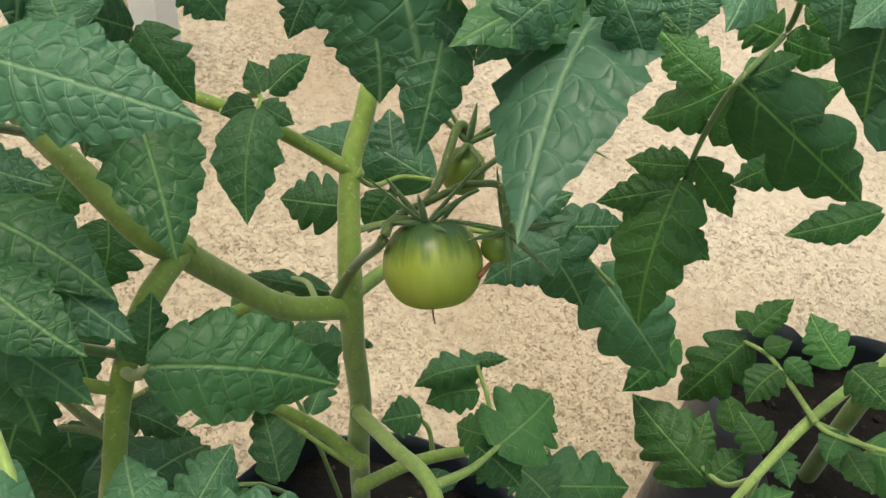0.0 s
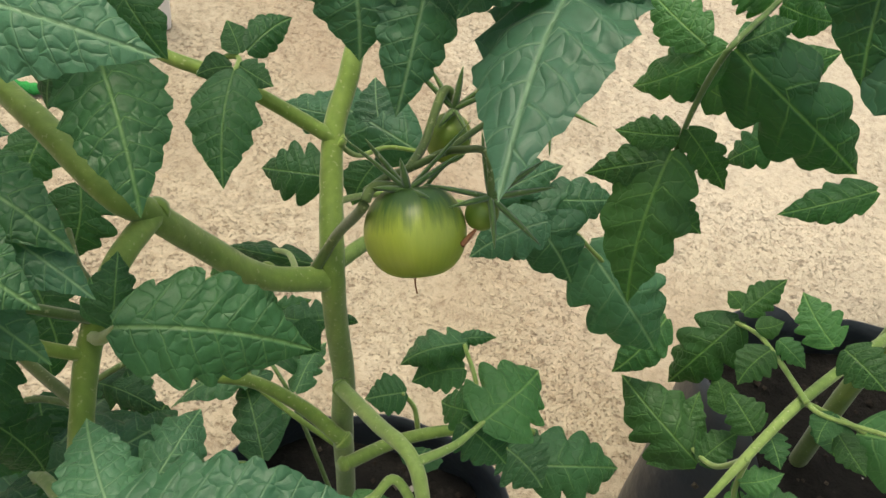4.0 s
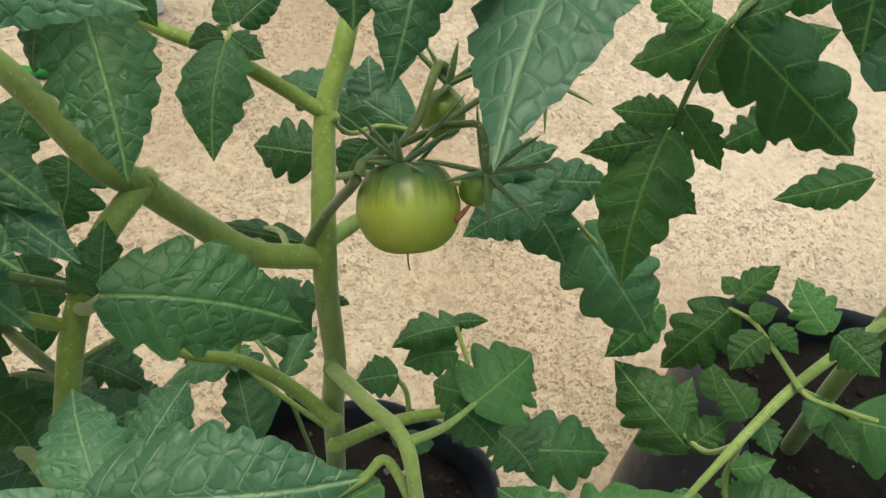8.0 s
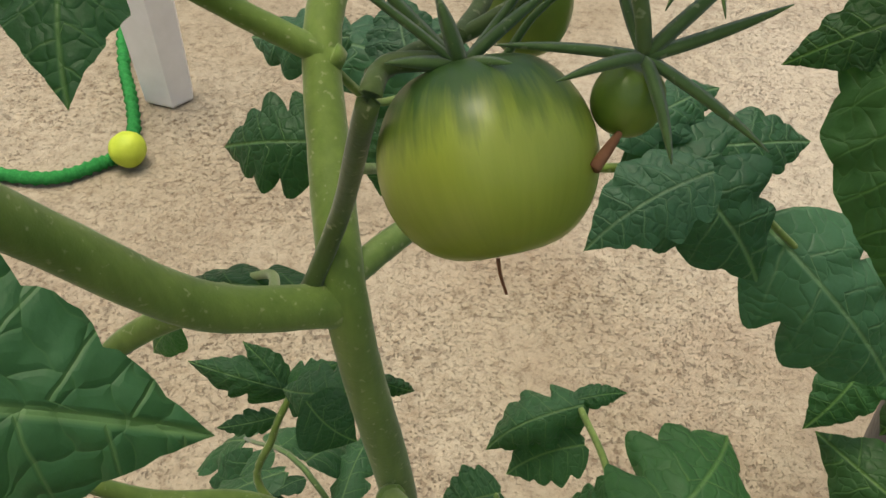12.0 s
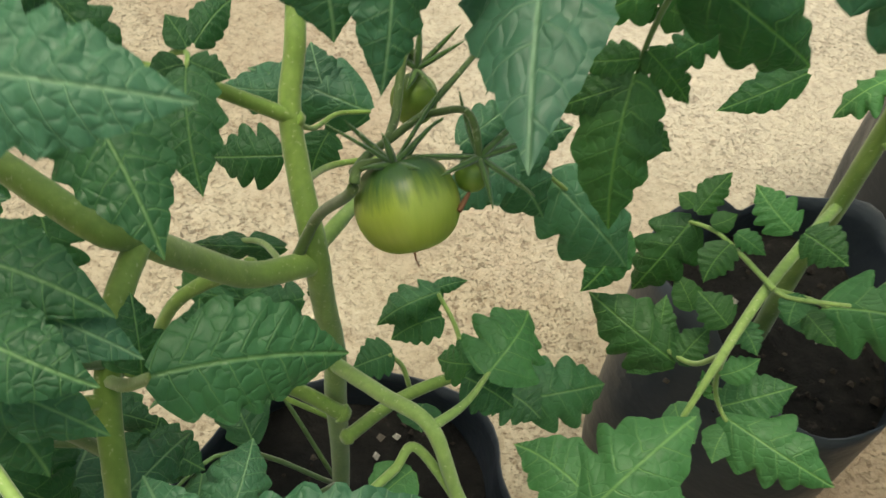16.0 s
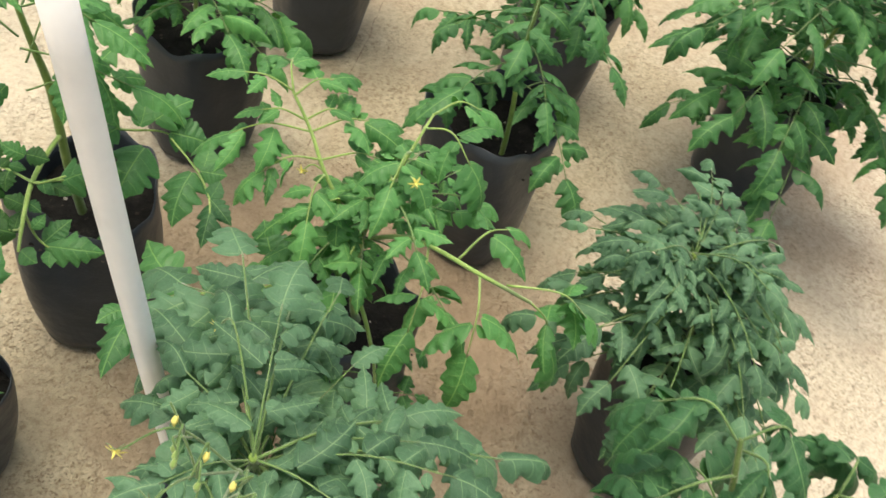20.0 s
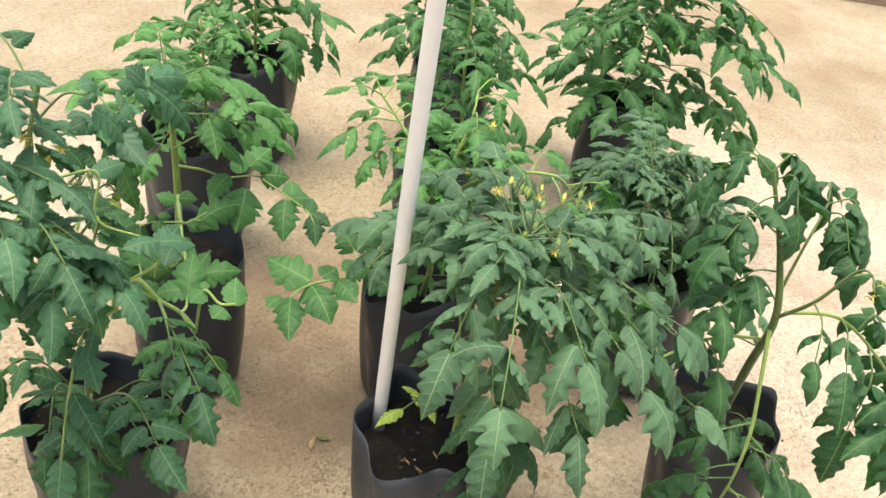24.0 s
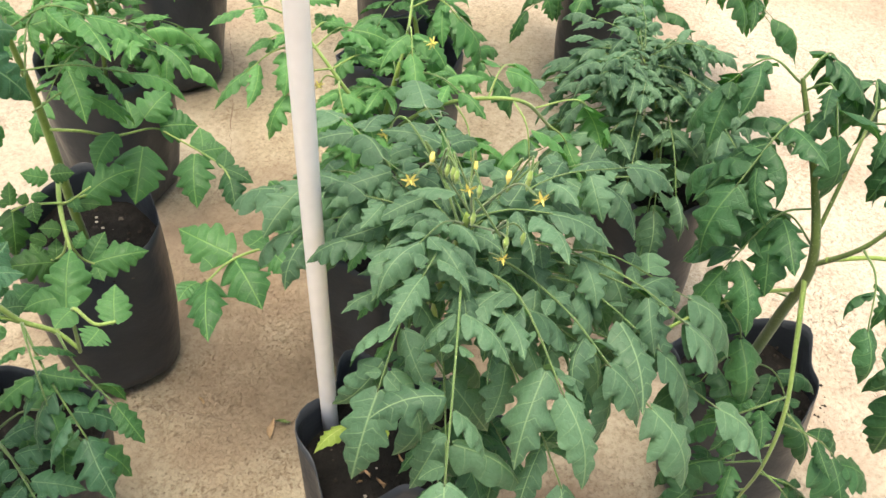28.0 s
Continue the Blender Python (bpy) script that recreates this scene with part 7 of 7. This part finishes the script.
sprays(E_PLANT, [
    ((0.285, -0.264, 0.560), (0.230, -0.310, 0.570), (0.200, -0.360, 0.470), 0.080, 3, 0.9),
    ((0.290, -0.262, 0.500), (0.270, -0.340, 0.510), (0.270, -0.400, 0.420), 0.080, 3, 0.9),
    ((0.295, -0.262, 0.450), (0.230, -0.300, 0.460), (0.190, -0.330, 0.350), 0.078, 2, 0.9),
    ((0.300, -0.260, 0.390), (0.280, -0.320, 0.400), (0.270, -0.365, 0.320), 0.070, 2, 0.9),
        ((0.295, -0.262, 0.440), (0.340, -0.230, 0.470), (0.370, -0.190, 0.430), 0.060, 2, 0.8),
], LEAF_DARK, 571, ("cleft", "toothed"))
sprays(E_PLANT, [
    ((0.275, -0.268, 0.650), (0.300, -0.160, 0.740), (0.290, -0.060, 0.690), 0.080, 3, 0.8),
    ((0.270, -0.270, 0.680), (0.340, -0.130, 0.770), (0.350, -0.010, 0.700), 0.085, 3, 0.8),
    ((0.260, -0.275, 0.720), (0.140, -0.280, 0.800), (0.060, -0.280, 0.740), 0.085, 3, 0.9),
    ((0.250, -0.285, 0.760), (0.160, -0.380, 0.840), (0.100, -0.460, 0.780), 0.085, 3, 0.9),
    ((0.260, -0.275, 0.720), (0.240, -0.420, 0.800), (0.240, -0.540, 0.740), 0.090, 3, 0.9),
    ((0.265, -0.272, 0.690), (0.330, -0.420, 0.770), (0.370, -0.560, 0.710), 0.090, 3, 0.9),
], LEAF_GREY, 591, ("cleft", "toothed"))
sprays(E_PLANT, [((0.297, -0.262, 0.440), (0.230, -0.210, 0.480), (0.190, -0.185, 0.470), 0.045, 1, 0.4)], LEAF_OLD, 560, ("cleft", "toothed"))

lf = stalk(F_PLANT, "leaf", [(0.661, -0.025, 0.505), (0.620, 0.020, 0.520), (0.570, 0.082, 0.415), (0.451, 0.140, 0.427), (0.375, 0.145, 0.439)], [0.0038, 0.0034, 0.0028, 0.002], STEM_PALE, 8)
blade(lf, (0.455, 0.147, 0.431), (0.470, 0.261, 0.434), (-0.43, -0.23, 0.87), 1.20, LEAF_MID, "broad", 0)
blade(lf, (0.449, 0.140, 0.427), (0.386, 0.055, 0.409), (-0.40, -0.13, 0.91), 1.12, LEAF_MID, "lobed", 0)
blade(lf, (0.377, 0.144, 0.440), (0.275, 0.084, 0.438), (-0.33, -0.16, 0.93), 0.81, LEAF_MID, "lobed", 1)
blade(lf, (0.367, 0.157, 0.439), (0.317, 0.159, 0.443), (-0.34, -0.20, 0.92), 1.34, LEAF_MID, "broad", 1)
blade(lf, (0.404, 0.152, 0.442), (0.410, 0.175, 0.450), (-0.39, -0.20, 0.90), 2.17, LEAF_MID, "small", 0)
blade(lf, (0.490, 0.138, 0.424), (0.538, 0.129, 0.425), (-0.47, -0.16, 0.87), 1.50, LEAF_MID, "small", 1)
blade(lf, (0.505, 0.109, 0.415), (0.469, 0.041, 0.411), (-0.45, -0.11, 0.89), 1.28, LEAF_MID, "broad", 2)
blade(lf, (0.533, 0.104, 0.418), (0.563, 0.061, 0.430), (-0.50, -0.11, 0.86), 1.40, LEAF_MID, "lobed", 2)
blade(lf, (0.593, 0.081, 0.403), (0.558, -0.008, 0.399), (-0.51, -0.07, 0.86), 1.24, LEAF_MID, "lobed", 3)
blade(lf, (0.661, 0.046, 0.396), (0.628, -0.022, 0.394), (-0.55, -0.05, 0.83), 1.58, LEAF_MID, "broad", 3)
lf = stalk(F_PLANT, "leaf", [(0.579, 0.089, 0.407), (0.607, 0.114, 0.405), (0.634, 0.139, 0.415)], [0.002, 0.0014], STEM_PALE, 8)
blade(lf, (0.629, 0.135, 0.411), (0.651, 0.188, 0.437), (-0.55, -0.17, 0.82), 1.60, LEAF_MID, "lobed", 1)
blade(lf, (0.637, 0.138, 0.416), (0.692, 0.093, 0.423), (-0.57, -0.13, 0.81), 1.23, LEAF_MID, "broad", 0)
blade(lf, (0.604, 0.115, 0.404), (0.566, 0.131, 0.395), (-0.51, -0.14, 0.85), 1.30, LEAF_MID, "small", 2)
lf = stalk(F_PLANT, "leaf", [(0.600, 0.040, 0.490), (0.660, 0.060, 0.430), (0.704, 0.089, 0.406), (0.735, 0.117, 0.408)], [0.002, 0.0014], STEM_PALE, 8)
blade(lf, (0.734, 0.114, 0.407), (0.823, 0.100, 0.439), (-0.63, -0.12, 0.77), 1.11, LEAF_MID, "broad", 2)
blade(lf, (0.697, 0.078, 0.400), (0.740, 0.038, 0.428), (-0.60, -0.08, 0.80), 1.06, LEAF_MID, "small", 1)
